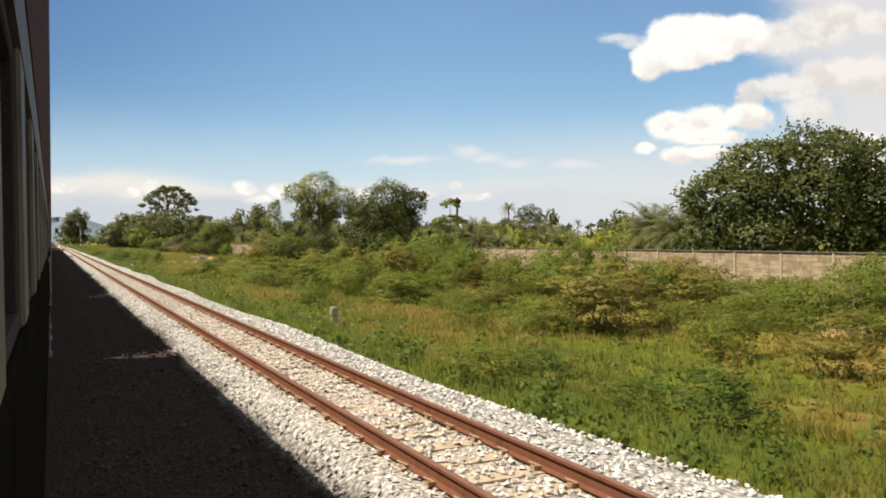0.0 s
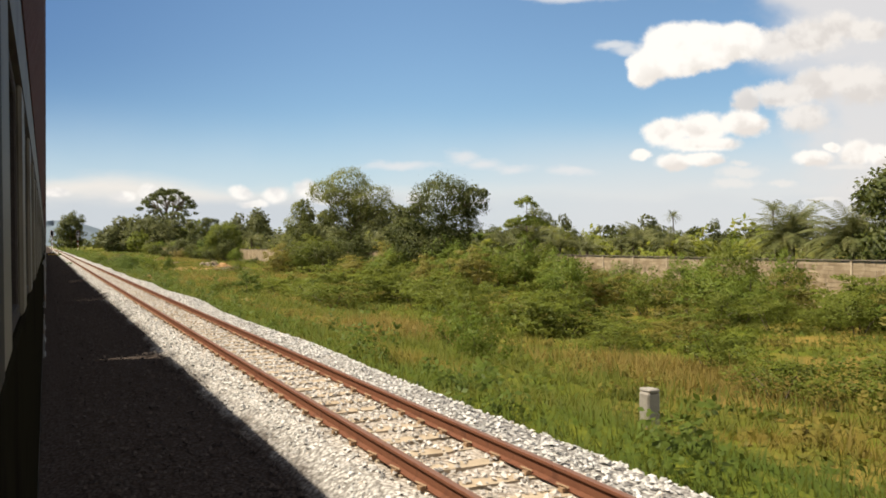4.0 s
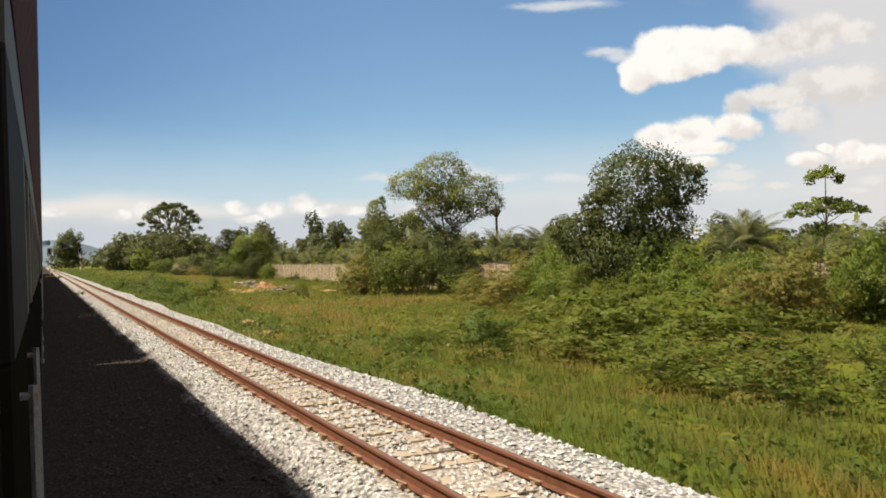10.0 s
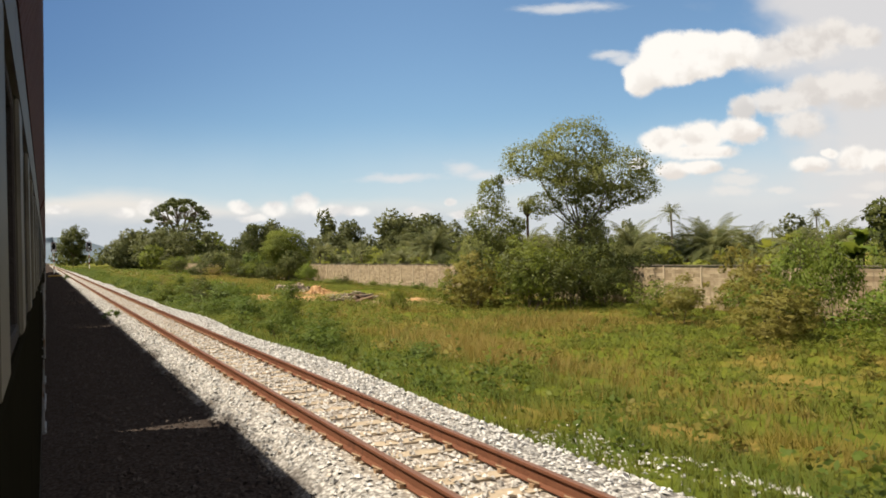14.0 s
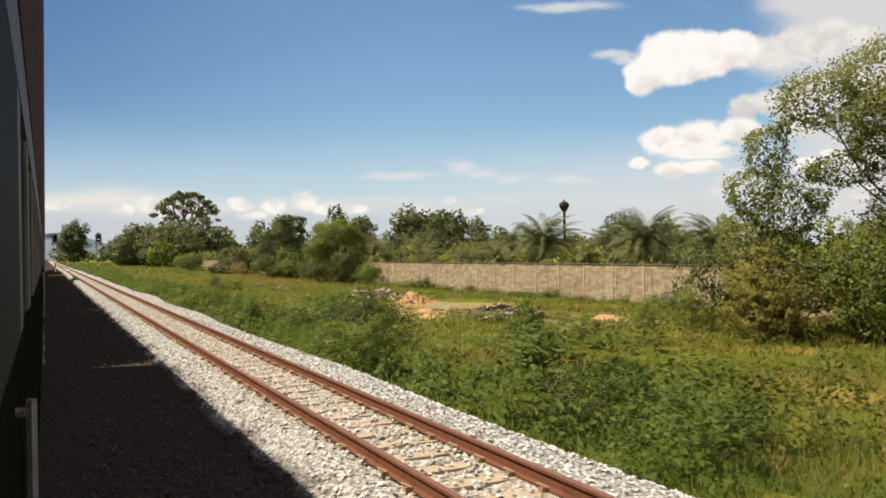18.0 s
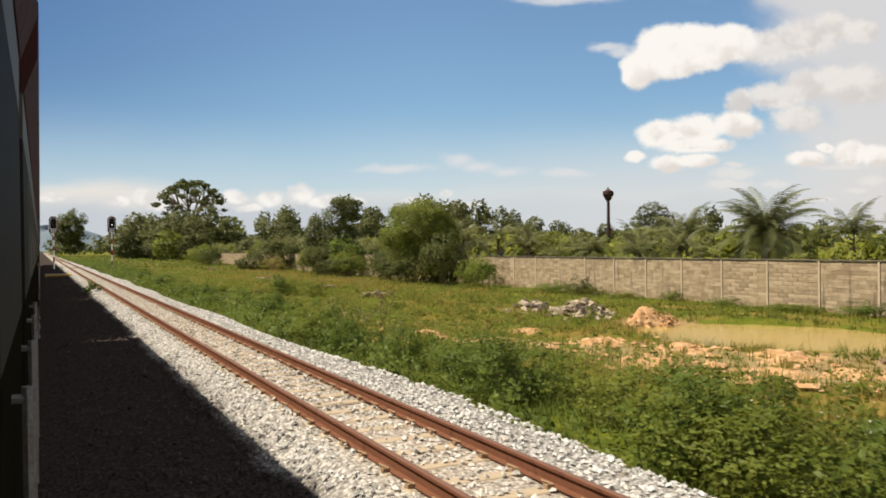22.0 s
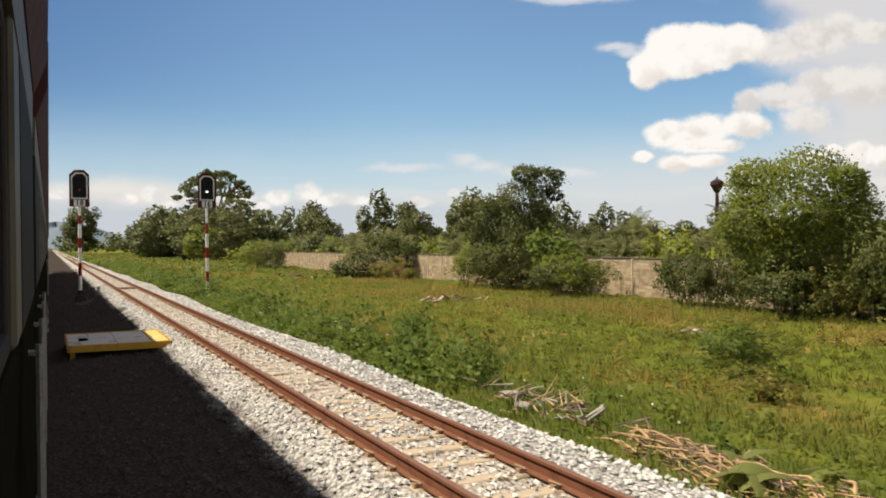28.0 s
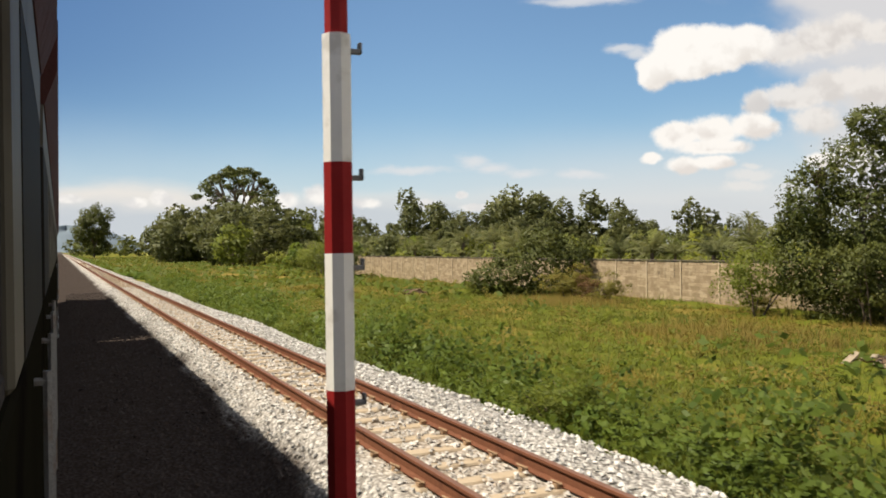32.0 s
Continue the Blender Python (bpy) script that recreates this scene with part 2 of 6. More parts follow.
def leafy(name, dark, light, yellow, glow=0.3, rough=0.55, sere=None):
    """Leaves: each leaf and each plant a little different, light shining partly through."""
    m = bpy.data.materials.new(name)
    m.use_nodes = True
    k = Nodes(m.node_tree)
    leaf = k.add("ShaderNodeNewGeometry").outputs["Random Per Island"]
    plant = k.add("ShaderNodeObjectInfo").outputs["Random"]
    here = k.add("ShaderNodeTexCoord").outputs["Object"]
    dark, light, yellow = (tuple(0.86 * v for v in q) for q in (dark, light, yellow))
    c = k.mix(leaf, dark, light)
    c = k.mix(k.math("MULTIPLY", k.ramp(k.noise(here, 0.6, 3.0), 0.45, 0.7), 0.65), c, yellow)
    c = k.mix(k.math("MULTIPLY", plant, 0.35), c, yellow)
    if sere:
        # wide patches where the growth is ripe or dying back
        away = k.add("ShaderNodeSeparateXYZ")
        k.link(here, away.inputs[0])
        off = k.math("ADD", away.outputs[0], k.math("MULTIPLY", k.math("SUBTRACT", k.noise(here, 0.3, 4.0), 0.5), 9.0))
        off = k.math("ADD", off, k.ramp(away.outputs[1], 118.0, 150.0, 2.8, 0.0))
        c = k.mix(k.math("MULTIPLY", k.ramp(off, 9.5, 13.0, 1.0, 0.0), 0.45), c, (0.070, 0.118, 0.014))
        ripe = k.math("MULTIPLY", k.ramp(k.noise(here, 0.13, 5.0, 0.6), 0.51, 0.60), k.ramp(off, 8.0, 12.0))
        c = k.mix(k.math("MULTIPLY", ripe, 0.62), c, sere)
        c = k.mix(k.math("MULTIPLY", k.ramp(k.noise(k.vmath("ADD", here, (37.0, 11.0, 0.0)), 0.22, 4.0, 0.6), 0.52, 0.66), 0.5), c, (0.052, 0.092, 0.012))
    b = k.add("ShaderNodeBsdfPrincipled")
    k.link(c, b.inputs["Base Color"])
    b.inputs["Roughness"].default_value = rough
    b.inputs["Specular IOR Level"].default_value = 0.2
    t = k.add("ShaderNodeBsdfTranslucent")
    k.link(k.mix(0.5, c, yellow), t.inputs[0])
    s = k.add("ShaderNodeMixShader")
    s.inputs[0].default_value = glow
    k.link(b.outputs[0], s.inputs[1])
    k.link(t.outputs[0], s.inputs[2])
    o = k.add("ShaderNodeOutputMaterial")
    k.link(s.outputs[0], o.inputs[0])
    return m


def plain(col, var=0.25, scale=6.0, tint=None):
    def f(k, here):
        n = k.noise(here, scale, 6.0)
        n2 = k.noise(here, scale * 7, 4.0)
        v = k.math("ADD", 1 - var, k.math("MULTIPLY", k.math("ADD", n, k.math("MULTIPLY", n2, 0.5)), var * 1.33))
        c = k.vmath("SCALE", (0, 0, 0))
        node = c.node
        node.inputs[0].default_value = tuple(0.84 * v for v in col[:3])
        k.link(v, node.inputs[3])
        if tint:
            dull = tuple(0.84 * v for v in tint)
            c = k.mix(k.ramp(n, 0.5, 0.68), c, dull)
        return c, n2
    return f


def ground_colour(k, here):
    a = k.noise(here, 0.11, 5.0, 0.6)
    b = k.noise(here, 0.9, 5.0, 0.65)
    c = k.noise(here, 9.0, 5.0, 0.7)
    col = k.mix(k.ramp(b, 0.35, 0.65), (0.076, 0.096, 0.010), (0.112, 0.122, 0.015))
    col = k.mix(k.math("MULTIPLY", k.ramp(a, 0.50, 0.62), 0.75), col, (0.215, 0.138, 0.040))
    col = k.mix(k.math("MULTIPLY", k.ramp(c, 0.55, 0.75), 0.35), col, (0.060, 0.075, 0.016))

    def spot(cx, cy, rx, ry, tone, col, amount):
        """Bare soil of its own ragged outline."""
        q = k.vmath("LENGTH", k.vmath("MULTIPLY", k.vmath("SUBTRACT", here, (cx, cy, -3.0)), (1 / rx, 1 / ry, 0)), None, 1)
        q = k.math("ADD", q, k.math("MULTIPLY", k.math("SUBTRACT", b, 0.5), 2.2))
        return k.mix(k.math("MULTIPLY", k.ramp(q, 0.75, 1.05, 1.0, 0.0), amount), col, tone)

    col = spot(24.5, 190.0, 4.0, 7.5, (0.27, 0.195, 0.10), col, 0.75)
    col = spot(29.5, 184.0, 5.0, 4.0, (0.28, 0.20, 0.11), col, 0.8)
    col = spot(35.0, 203.0, 3.0, 3.0, (0.30, 0.19, 0.10), col, 0.8)
    col = spot(20.5, 198.0, 4.0, 3.5, (0.30, 0.20, 0.11), col, 0.7)
    col = spot(35.5, 173.0, 7.0, 6.0, (0.26, 0.19, 0.10), col, 0.7)
    col = spot(8.0, 161.0, 1.8, 4.0, (0.19, 0.085, 0.040), col, 0.9)
    x = k.add("ShaderNodeSeparateXYZ")
    k.link(here, x.inputs[0])
    # soil round the tracks, its colour darkened to stand in for the train's shade
    shaded_soil = k.mix(k.ramp(b, 0.35, 0.65), (0.030, 0.025, 0.022), (0.075, 0.062, 0.052))
    col = k.mix(k.ramp(k.math("ADD", x.outputs[0], k.math("MULTIPLY", k.math("SUBTRACT", b, 0.5), 1.2)), 5.2, 6.0), k.mix(k.ramp(k.math("ADD", x.outputs[0], k.math("MULTIPLY", k.math("SUBTRACT", b, 0.5), 1.2)), -7.5, -6.5), col, shaded_soil), col)
    return col, k.math("ADD", c, k.math("MULTIPLY", b, 2.0))


def stone_cells(k, here):
    v = k.add("ShaderNodeTexVoronoi")
    k.link(here, v.inputs["Vector"])
    v.inputs["Scale"].default_value = 19.0
    n = k.noise(here, 0.7, 4.0)
    g = k.add("ShaderNodeSeparateXYZ")
    k.link(v.outputs["Color"], g.inputs[0])
    c = k.mix(g.outputs[0], (0.25, 0.235, 0.215), (0.49, 0.47, 0.44))
    edge = k.ramp(v.outputs["Distance"], 0.35, 0.75)
    c = k.mix(k.math("MULTIPLY", edge, 0.75), c, (0.10, 0.09, 0.08))
    x = k.add("ShaderNodeSeparateXYZ")
    k.link(here, x.inputs[0])
    # rust-brown dust between and beside the rails
    near = k.math("ABSOLUTE", k.math("SUBTRACT", x.outputs[0], 3.54))
    c = k.mix(k.math("MULTIPLY", k.ramp(near, 0.45, 0.95, 1.0, 0.0), k.math("ADD", 0.12, k.math("MULTIPLY", n, 0.35))), c, (0.34, 0.25, 0.165))
    # train's shade painted into the bed: near-black below about x = 2.3
    train_shade = k.ramp(k.math("ADD", x.outputs[0], k.math("MULTIPLY", k.math("SUBTRACT", n, 0.5), 0.7)), 2.18, 2.55, 1.0, 0.0)
    c = k.mix(k.math("MULTIPLY", train_shade, 0.93), c, (0.025, 0.017, 0.014))
    return c, k.math("MULTIPLY", v.outputs["Distance"], -1.0)


def stone_bits(k, here):
    g = k.add("ShaderNodeNewGeometry").outputs["Random Per Island"]
    c = k.mix(g, (0.27, 0.262, 0.245), (0.64, 0.625, 0.60))
    c = k.mix(k.math("MULTIPLY", k.ramp(g, 0.93, 1.0), 0.7), c, (0.36, 0.28, 0.20))
    x = k.add("ShaderNodeSeparateXYZ")
    k.link(here, x.inputs[0])
    near = k.math("ABSOLUTE", k.math("SUBTRACT", x.outputs[0], 3.54))
    c = k.mix(k.math("MULTIPLY", k.ramp(near, 0.45, 0.85, 1.0, 0.0), 0.17), c, (0.40, 0.30, 0.20))
    # chips take the same painted shade on the train's side
    train_shade = k.ramp(k.math("ADD", x.outputs[0], k.math("MULTIPLY", k.math("SUBTRACT", k.noise(here, 0.7, 4.0), 0.5), 0.7)), 2.18, 2.55, 1.0, 0.0)
    return k.mix(k.math("MULTIPLY", train_shade, 0.94), c, (0.028, 0.019, 0.016))


def wall_colour(k, here):
    a = k.add("ShaderNodeObjectInfo").outputs["Random"]
    b = k.add("ShaderNodeNewGeometry").outputs["Random Per Island"]
    r = k.math("FRACT", k.math("ADD", k.math("MULTIPLY", a, 3.7), k.math("MULTIPLY", b, 5.3)))
    n = k.noise(here, 1.3, 5.0, 0.65)
    s = k.noise(k.vmath("MULTIPLY", here, (2.0, 2.0, 0.25)), 1.2, 5.0, 0.65)
    h = k.noise(k.vmath("MULTIPLY", here, (1.0, 0.35, 3.2)), 2.2, 5.0, 0.6)
    w = k.noise(here, 0.16, 4.0, 0.6)
    c = k.mix(r, (0.210, 0.158, 0.100), (0.390, 0.310, 0.205))
    c = k.mix(k.math("MULTIPLY", k.ramp(h, 0.42, 0.62), 0.7), c, (0.225, 0.165, 0.105))
    c = k.mix(k.math("MULTIPLY", k.ramp(n, 0.45, 0.7), 0.45), c, (0.460, 0.375, 0.265))
    c = k.mix(k.math("MULTIPLY", k.ramp(s, 0.55, 0.70), k.ramp(w, 0.35, 0.6, 0.35, 0.8)), c, (0.085, 0.068, 0.052))
    return c, k.noise(here, 9.0, 5.0)


MAT = {}
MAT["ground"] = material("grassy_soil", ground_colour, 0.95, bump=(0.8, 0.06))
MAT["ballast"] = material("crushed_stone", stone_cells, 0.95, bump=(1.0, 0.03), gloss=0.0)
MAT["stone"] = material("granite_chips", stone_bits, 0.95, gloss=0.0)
MAT["rail"] = material("rusted_steel", plain((0.160, 0.068, 0.040), 0.5, 5.0, (0.115, 0.050, 0.031)), 0.75, bump=(0.3, 0.004))
MAT["clip"] = material("dusty_rusted_clip", plain((0.34, 0.23, 0.145), 0.4, 8.0), 0.8)
MAT["railtop"] = material("brown_railhead", plain((0.165, 0.092, 0.068), 0.4, 4.0), 0.6, bump=(0.2, 0.003))
MAT["sleeper"] = material("dusty_concrete", plain((0.40, 0.325, 0.235), 0.5, 3.0, (0.33, 0.255, 0.175)), 0.9, bump=(0.4, 0.006))
MAT["wall"] = material("stained_precast_concrete", wall_colour, 0.92, bump=(0.5, 0.01))
MAT["wall_post"] = material("tan_concrete_post", plain((0.50, 0.405, 0.285), 0.4, 2.0, (0.36, 0.285, 0.20)), 0.9, bump=(0.4, 0.008))
MAT["mortar"] = material("grey_brown_mortar", plain((0.30, 0.23, 0.165), 0.35, 2.0), 0.95, bump=(0.4, 0.01))
# coping coloured dark, standing in for the shadow line under its overhang
MAT["coping"] = material("shadow_toned_coping", plain((0.15, 0.125, 0.10), 0.5, 2.0, (0.08, 0.068, 0.055)), 0.9, bump=(0.4, 0.01))
MAT["bark"] = material("grey_brown_bark", plain((0.16, 0.125, 0.095), 0.5, 3.0), 0.95, bump=(0.8, 0.03))
MAT["leaf"] = leafy("green_leaves", (0.090, 0.124, 0.016), (0.170, 0.212, 0.031), (0.212, 0.228, 0.038), 0.48)
MAT["leaf_dark"] = leafy("dark_green_leaves", (0.038, 0.056, 0.014), (0.088, 0.110, 0.025), (0.120, 0.122, 0.026), 0.32)
MAT["leaf_pale"] = leafy("pale_green_leaves", (0.105, 0.130, 0.030), (0.195, 0.215, 0.055), (0.230, 0.235, 0.070), 0.42)
MAT["leaf_bright"] = leafy("fresh_green_leaves", (0.078, 0.130, 0.016), (0.155, 0.220, 0.030), (0.205, 0.235, 0.035), 0.42)
MAT["leaf_olive"] = leafy("olive_brown_leaves", (0.150, 0.150, 0.028), (0.250, 0.238, 0.048), (0.285, 0.225, 0.056), 0.48)
MAT["leaf_rust"] = leafy("rust_red_leaves", (0.110, 0.050, 0.026), (0.200, 0.092, 0.045), (0.170, 0.120, 0.040), 0.3)
MAT["leaf_weed"] = leafy("deep_green_weed_leaves", (0.052, 0.094, 0.014), (0.112, 0.165, 0.026), (0.150, 0.185, 0.032), 0.42)
# dark leaves paled for the tree line: aerial haze mixed into the colour
MAT["leaf_far"] = leafy("hazed_tree_leaves", (0.058, 0.074, 0.026), (0.118, 0.134, 0.046), (0.145, 0.145, 0.048), 0.34)
MAT["leaf_lush"] = leafy("lush_orchard_leaves", (0.125, 0.165, 0.020), (0.235, 0.275, 0.040), (0.310, 0.300, 0.050), 0.48)
MAT["frond"] = leafy("palm_fronds", (0.105, 0.130, 0.045), (0.210, 0.230, 0.095), (0.250, 0.240, 0.090), 0.40, 0.45)
MAT["grass"] = leafy("grass_blades", (0.066, 0.104, 0.013), (0.126, 0.164, 0.022), (0.180, 0.172, 0.030), 0.38, 0.6, (0.245, 0.158, 0.034))
MAT["dry"] = leafy("dry_grass_blades", (0.155, 0.122, 0.028), (0.255, 0.196, 0.050), (0.270, 0.195, 0.050), 0.35, 0.7)
MAT["carpet"] = leafy("low_weed_leaves", (0.068, 0.108, 0.013), (0.118, 0.160, 0.020), (0.165, 0.165, 0.028), 0.38, 0.6, (0.225, 0.148, 0.032))
MAT["white"] = material("white_paint", plain((0.80, 0.79, 0.76), 0.12, 5.0, (0.62, 0.60, 0.56)), 0.5, bump=(0.1, 0.002))
MAT["red"] = material("red_paint", plain((0.27, 0.022, 0.022), 0.3, 5.0), 0.5, bump=(0.1, 0.002))
MAT["black"] = material("black_paint", plain((0.018, 0.018, 0.018), 0.3, 5.0), 0.6)
MAT["maroon"] = material("maroon_board", plain((0.10, 0.022, 0.020), 0.3, 4.0), 0.6)
MAT["steel"] = material("grey_steel", plain((0.22, 0.22, 0.22), 0.3, 6.0, (0.16, 0.11, 0.08)), 0.55, 0.3)
MAT["yellow"] = material("worn_yellow_paint", plain((0.56, 0.385, 0.11), 0.45, 3.2, (0.52, 0.44, 0.32)), 0.8, bump=(0.3, 0.004))
# yellow of rims and legs, darkened to put the shade into its colour
MAT["yellow_dull"] = material("shaded_yellow_paint", plain((0.44, 0.27, 0.045), 0.5, 2.2, (0.20, 0.13, 0.05)), 0.8, bump=(0.3, 0.004))
MAT["deck"] = material("whitened_concrete", plain((0.46, 0.42, 0.40), 0.4, 3.0, (0.30, 0.265, 0.24)), 0.85, bump=(0.3, 0.006))
MAT["concrete"] = material("grey_concrete", plain((0.30, 0.275, 0.24), 0.45, 3.0, (0.20, 0.175, 0.145)), 0.9, bump=(0.4, 0.008))
MAT["soil"] = material("orange_clay", plain((0.50, 0.295, 0.145), 0.7, 2.6, (0.54, 0.385, 0.235)), 0.95, bump=(0.8, 0.05))


def rubble_colour(k, here):
    """Broken pieces, each of its own age: pale faces, tan dust, some almost black."""
    r = k.add("ShaderNodeObjectInfo").outputs["Random"]
    c = k.mix(k.ramp(r, 0.15, 0.45, smooth=False), (0.085, 0.070, 0.060), (0.29, 0.235, 0.17))
    c = k.mix(k.ramp(r, 0.55, 0.95, smooth=False), c, (0.40, 0.34, 0.26))
    n = k.noise(here, 2.5, 6.0)
    c = k.mix(k.math("MULTIPLY", k.ramp(n, 0.5, 0.7), 0.5), c, (0.24, 0.17, 0.115))
    return c, k.noise(here, 14.0, 4.0)


MAT["rubble"] = material("broken_concrete", rubble_colour, 0.95, bump=(0.6, 0.02))
MAT["timber"] = material("weathered_timber", plain((0.20, 0.135, 0.09), 0.5, 4.0), 0.9, bump=(0.5, 0.01))
MAT["straw"] = material("dry_stalks", plain((0.47, 0.315, 0.175), 0.6, 5.0, (0.22, 0.13, 0.075)), 0.9)
MAT["water"] = material("muddy_water", plain((0.40, 0.285, 0.092), 0.15, 0.5), 0.16, gloss=0.3)
MAT["coach"] = material("grimy_coach_paint", plain((0.095, 0.087, 0.068), 0.4, 1.5, (0.055, 0.048, 0.037)), 0.55, bump=(0.1, 0.002), gloss=0.1)
# lower side, skirt, doors and ends: near-black, far below the pillar colour
MAT["coach_side"] = material("near_black_olive_side", plain((0.013, 0.012, 0.008), 0.5, 1.2, (0.007, 0.006, 0.005)), 0.75, bump=(0.1, 0.002), gloss=0.0)
MAT["coach_low"] = material("near_black_coach_sheet", plain((0.014, 0.012, 0.010), 0.4, 1.5), 0.7, bump=(0.15, 0.003), gloss=0.05)
MAT["coach_red"] = material("brown_red_coach_band", plain((0.060, 0.024, 0.022), 0.3, 1.5), 0.7, gloss=0.05)
MAT["underframe"] = material("sooty_underframe", plain((0.035, 0.030, 0.028), 0.4, 3.0), 0.85)
MAT["roof"] = material("grey_roof_sheet", plain((0.30, 0.30, 0.30), 0.25, 1.0), 0.6)
MAT["tower"] = material("maroon_tower_paint", plain((0.060, 0.034, 0.032), 0.3, 0.5), 0.8)
MAT["hill"] = material("hazy_hill", plain((0.15, 0.19, 0.23), 0.2, 0.02), 1.0)


def pane_glass():
    m = bpy.data.materials.new("tinted_glass")
    m.use_nodes = True
    b = m.node_tree.nodes["Principled BSDF"]
    b.inputs["Base Color"].default_value = (0.02, 0.024, 0.022, 1)
    b.inputs["Roughness"].default_value = 0.06
    return m


MAT["glass"] = pane_glass()


def lamp_glow(name, col, power):
    m = bpy.data.materials.new(name)
    m.use_nodes = True
    b = m.node_tree.nodes["Principled BSDF"]
    b.inputs["Base Color"].default_value = (*col, 1)
    b.inputs["Emission Color"].default_value = (*col, 1)
    b.inputs["Emission Strength"].default_value = power
    return m


MAT["lamp_white"] = lamp_glow("lit_white_lens", (0.95, 0.97, 1.0), 0.9)
MAT["lamp_red"] = lamp_glow("lit_red_lens", (0.20, 0.012, 0.010), 0.12)


# ---- building helpers ----
def mesh_of(name, verts, faces, normals=None, flat=False):
    """A mesh from arrays: verts (n, 3), faces (m, k) all with k corners; flat keeps its edges hard."""
    verts, faces = np.asarray(verts, np.float32), np.asarray(faces, np.int32)
    me = bpy.data.meshes.new(name)
    m, c = faces.shape
    me.vertices.add(len(verts))
    me.vertices.foreach_set("co", verts.ravel())
    me.loops.add(m * c)
    me.loops.foreach_set("vertex_index", faces.ravel())
    me.polygons.add(m)
    me.polygons.foreach_set("loop_start", np.arange(0, m * c, c, dtype=np.int32))
    me.update(calc_edges=True)
    if flat:
        me.polygons.foreach_set("use_smooth", np.zeros(m, bool))
    if normals is not None:
        me.normals_split_custom_set_from_vertices(np.asarray(normals, np.float32).tolist())
    return me


def part(name, what, mat, parent=None, label=""):
    """Links a bmesh or mesh as one object under its thing."""
    if isinstance(what, bmesh.types.BMesh):
        me = bpy.data.meshes.new(name)
        what.to_mesh(me)
        what.free()
    else:
        me = what
    if mat is not None and not me.materials:
        for q in (mat if isinstance(mat, (list, tuple)) else (mat,)):
            me.materials.append(MAT[q])
    ob = new(name, me)
    if parent is not None:
        ob.parent = parent
    return tagged(ob, label)


def thing(name, at, label, category, group="", kind="", turn=0.0):
    ob = new(name)
    ob.matrix_basis = pose(*at, 0, 0, turn)
    return tagged(ob, label, category, group, kind)


def box(bm, lo, hi, bevel=0.0, turn=None):
    """A box from corner lo to corner hi."""
    c = [(a + b) / 2 for a, b in zip(lo, hi)]
    s = [b - a for a, b in zip(lo, hi)]
    m = Matrix.Translation(c) @ (turn or Matrix()) @ Matrix.Diagonal((*s, 1))
    r = bmesh.ops.create_cube(bm, size=1.0, matrix=m)
    if bevel:
        es = {e for v in r["verts"] for e in v.link_edges}
        bmesh.ops.bevel(bm, geom=list(es), offset=bevel, segments=1, affect="EDGES")
    return bm


def tube(bm, a, b, ra, rb, sides=8):
    """A tapered rod from a to b."""
    a, b = Vector(a), Vector(b)
    d = b - a
    m = Matrix.Translation((a + b) / 2) @ d.to_track_quat("Z", "Y").to_matrix().to_4x4()
    bmesh.ops.create_cone(bm, cap_ends=True, segments=sides, radius1=ra, radius2=rb, depth=d.length, matrix=m)
    return bm


def extrude(bm, outline, y0, y1):
    """A closed outline of (x, z) drawn out along y."""
    a = [bm.verts.new((x, y0, z)) for x, z in outline]
    b = [bm.verts.new((x, y1, z)) for x, z in outline]
    n = len(a)
    for i in range(n):
        bm.faces.new((a[i], a[(i + 1) % n], b[(i + 1) % n], b[i]))
    bm.faces.new(a[::-1])
    bm.faces.new(b)
    bmesh.ops.recalc_face_normals(bm, faces=bm.faces[:])
    return bm


def ground_z(x, y):
    """Height of the soil: a low embankment, then the field."""
    z = np.interp(x, (1.2, 2.6, 5.0, 6.0, 8.0, 11.0, 22.0), (-0.90, -0.62, -0.62, -0.80, -0.98, -1.85, -3.1))
    bump = 0.12 * np.sin(x * 0.9 + y * 0.31) * np.sin(y * 0.23 - x * 0.4) + 0.08 * np.sin(y * 0.71 + x * 1.3)
    z = z + bump * np.clip((x - 6.0) / 6.0, 0, 1)
    u, w = (x - 36.0) * 0.96 + (y - 194.5) * 0.28, (y - 194.5) * 0.96 - (x - 36.0) * 0.28
    hole = (u / 5.6) ** 2 + (w / 8.2) ** 2
    return z - 0.75 * np.clip(1.25 - hole, 0, 0.6) / 0.6


# ---- ground ----
def build_ground():
    xs = np.concatenate([[-4000, -900, -250, -80, -30, -12, -6, -3, -1], np.arange(0, 14, 0.5), np.arange(14, 60, 1.5),
                         [62, 66, 72, 80, 95, 120, 160, 220, 320, 500, 900, 2000, 4800]])
    ys = np.concatenate([[-3000, -800, -250, -80, -30], np.arange(-12, 420, 1.5), [425, 440, 465, 500, 560, 640, 760, 950, 1300, 2000, 3200, 4900]])
    X, Y = np.meshgrid(xs, ys)
    Z = ground_z(X, Y)
    n = len(xs)
    i = (np.arange(len(ys) - 1)[:, None] * n + np.arange(n - 1)[None, :]).ravel()
    me = mesh_of("ground", np.stack([X.ravel(), Y.ravel(), Z.ravel()], 1), np.stack([i, i + 1, i + n + 1, i + n], 1))
    me.polygons.foreach_set("use_smooth", [True] * len(me.polygons))
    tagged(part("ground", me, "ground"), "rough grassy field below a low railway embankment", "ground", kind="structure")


build_ground()

NEAR0, NEAR1 = -6.0, 430.0
RAIL_X = (3.008, 4.073)


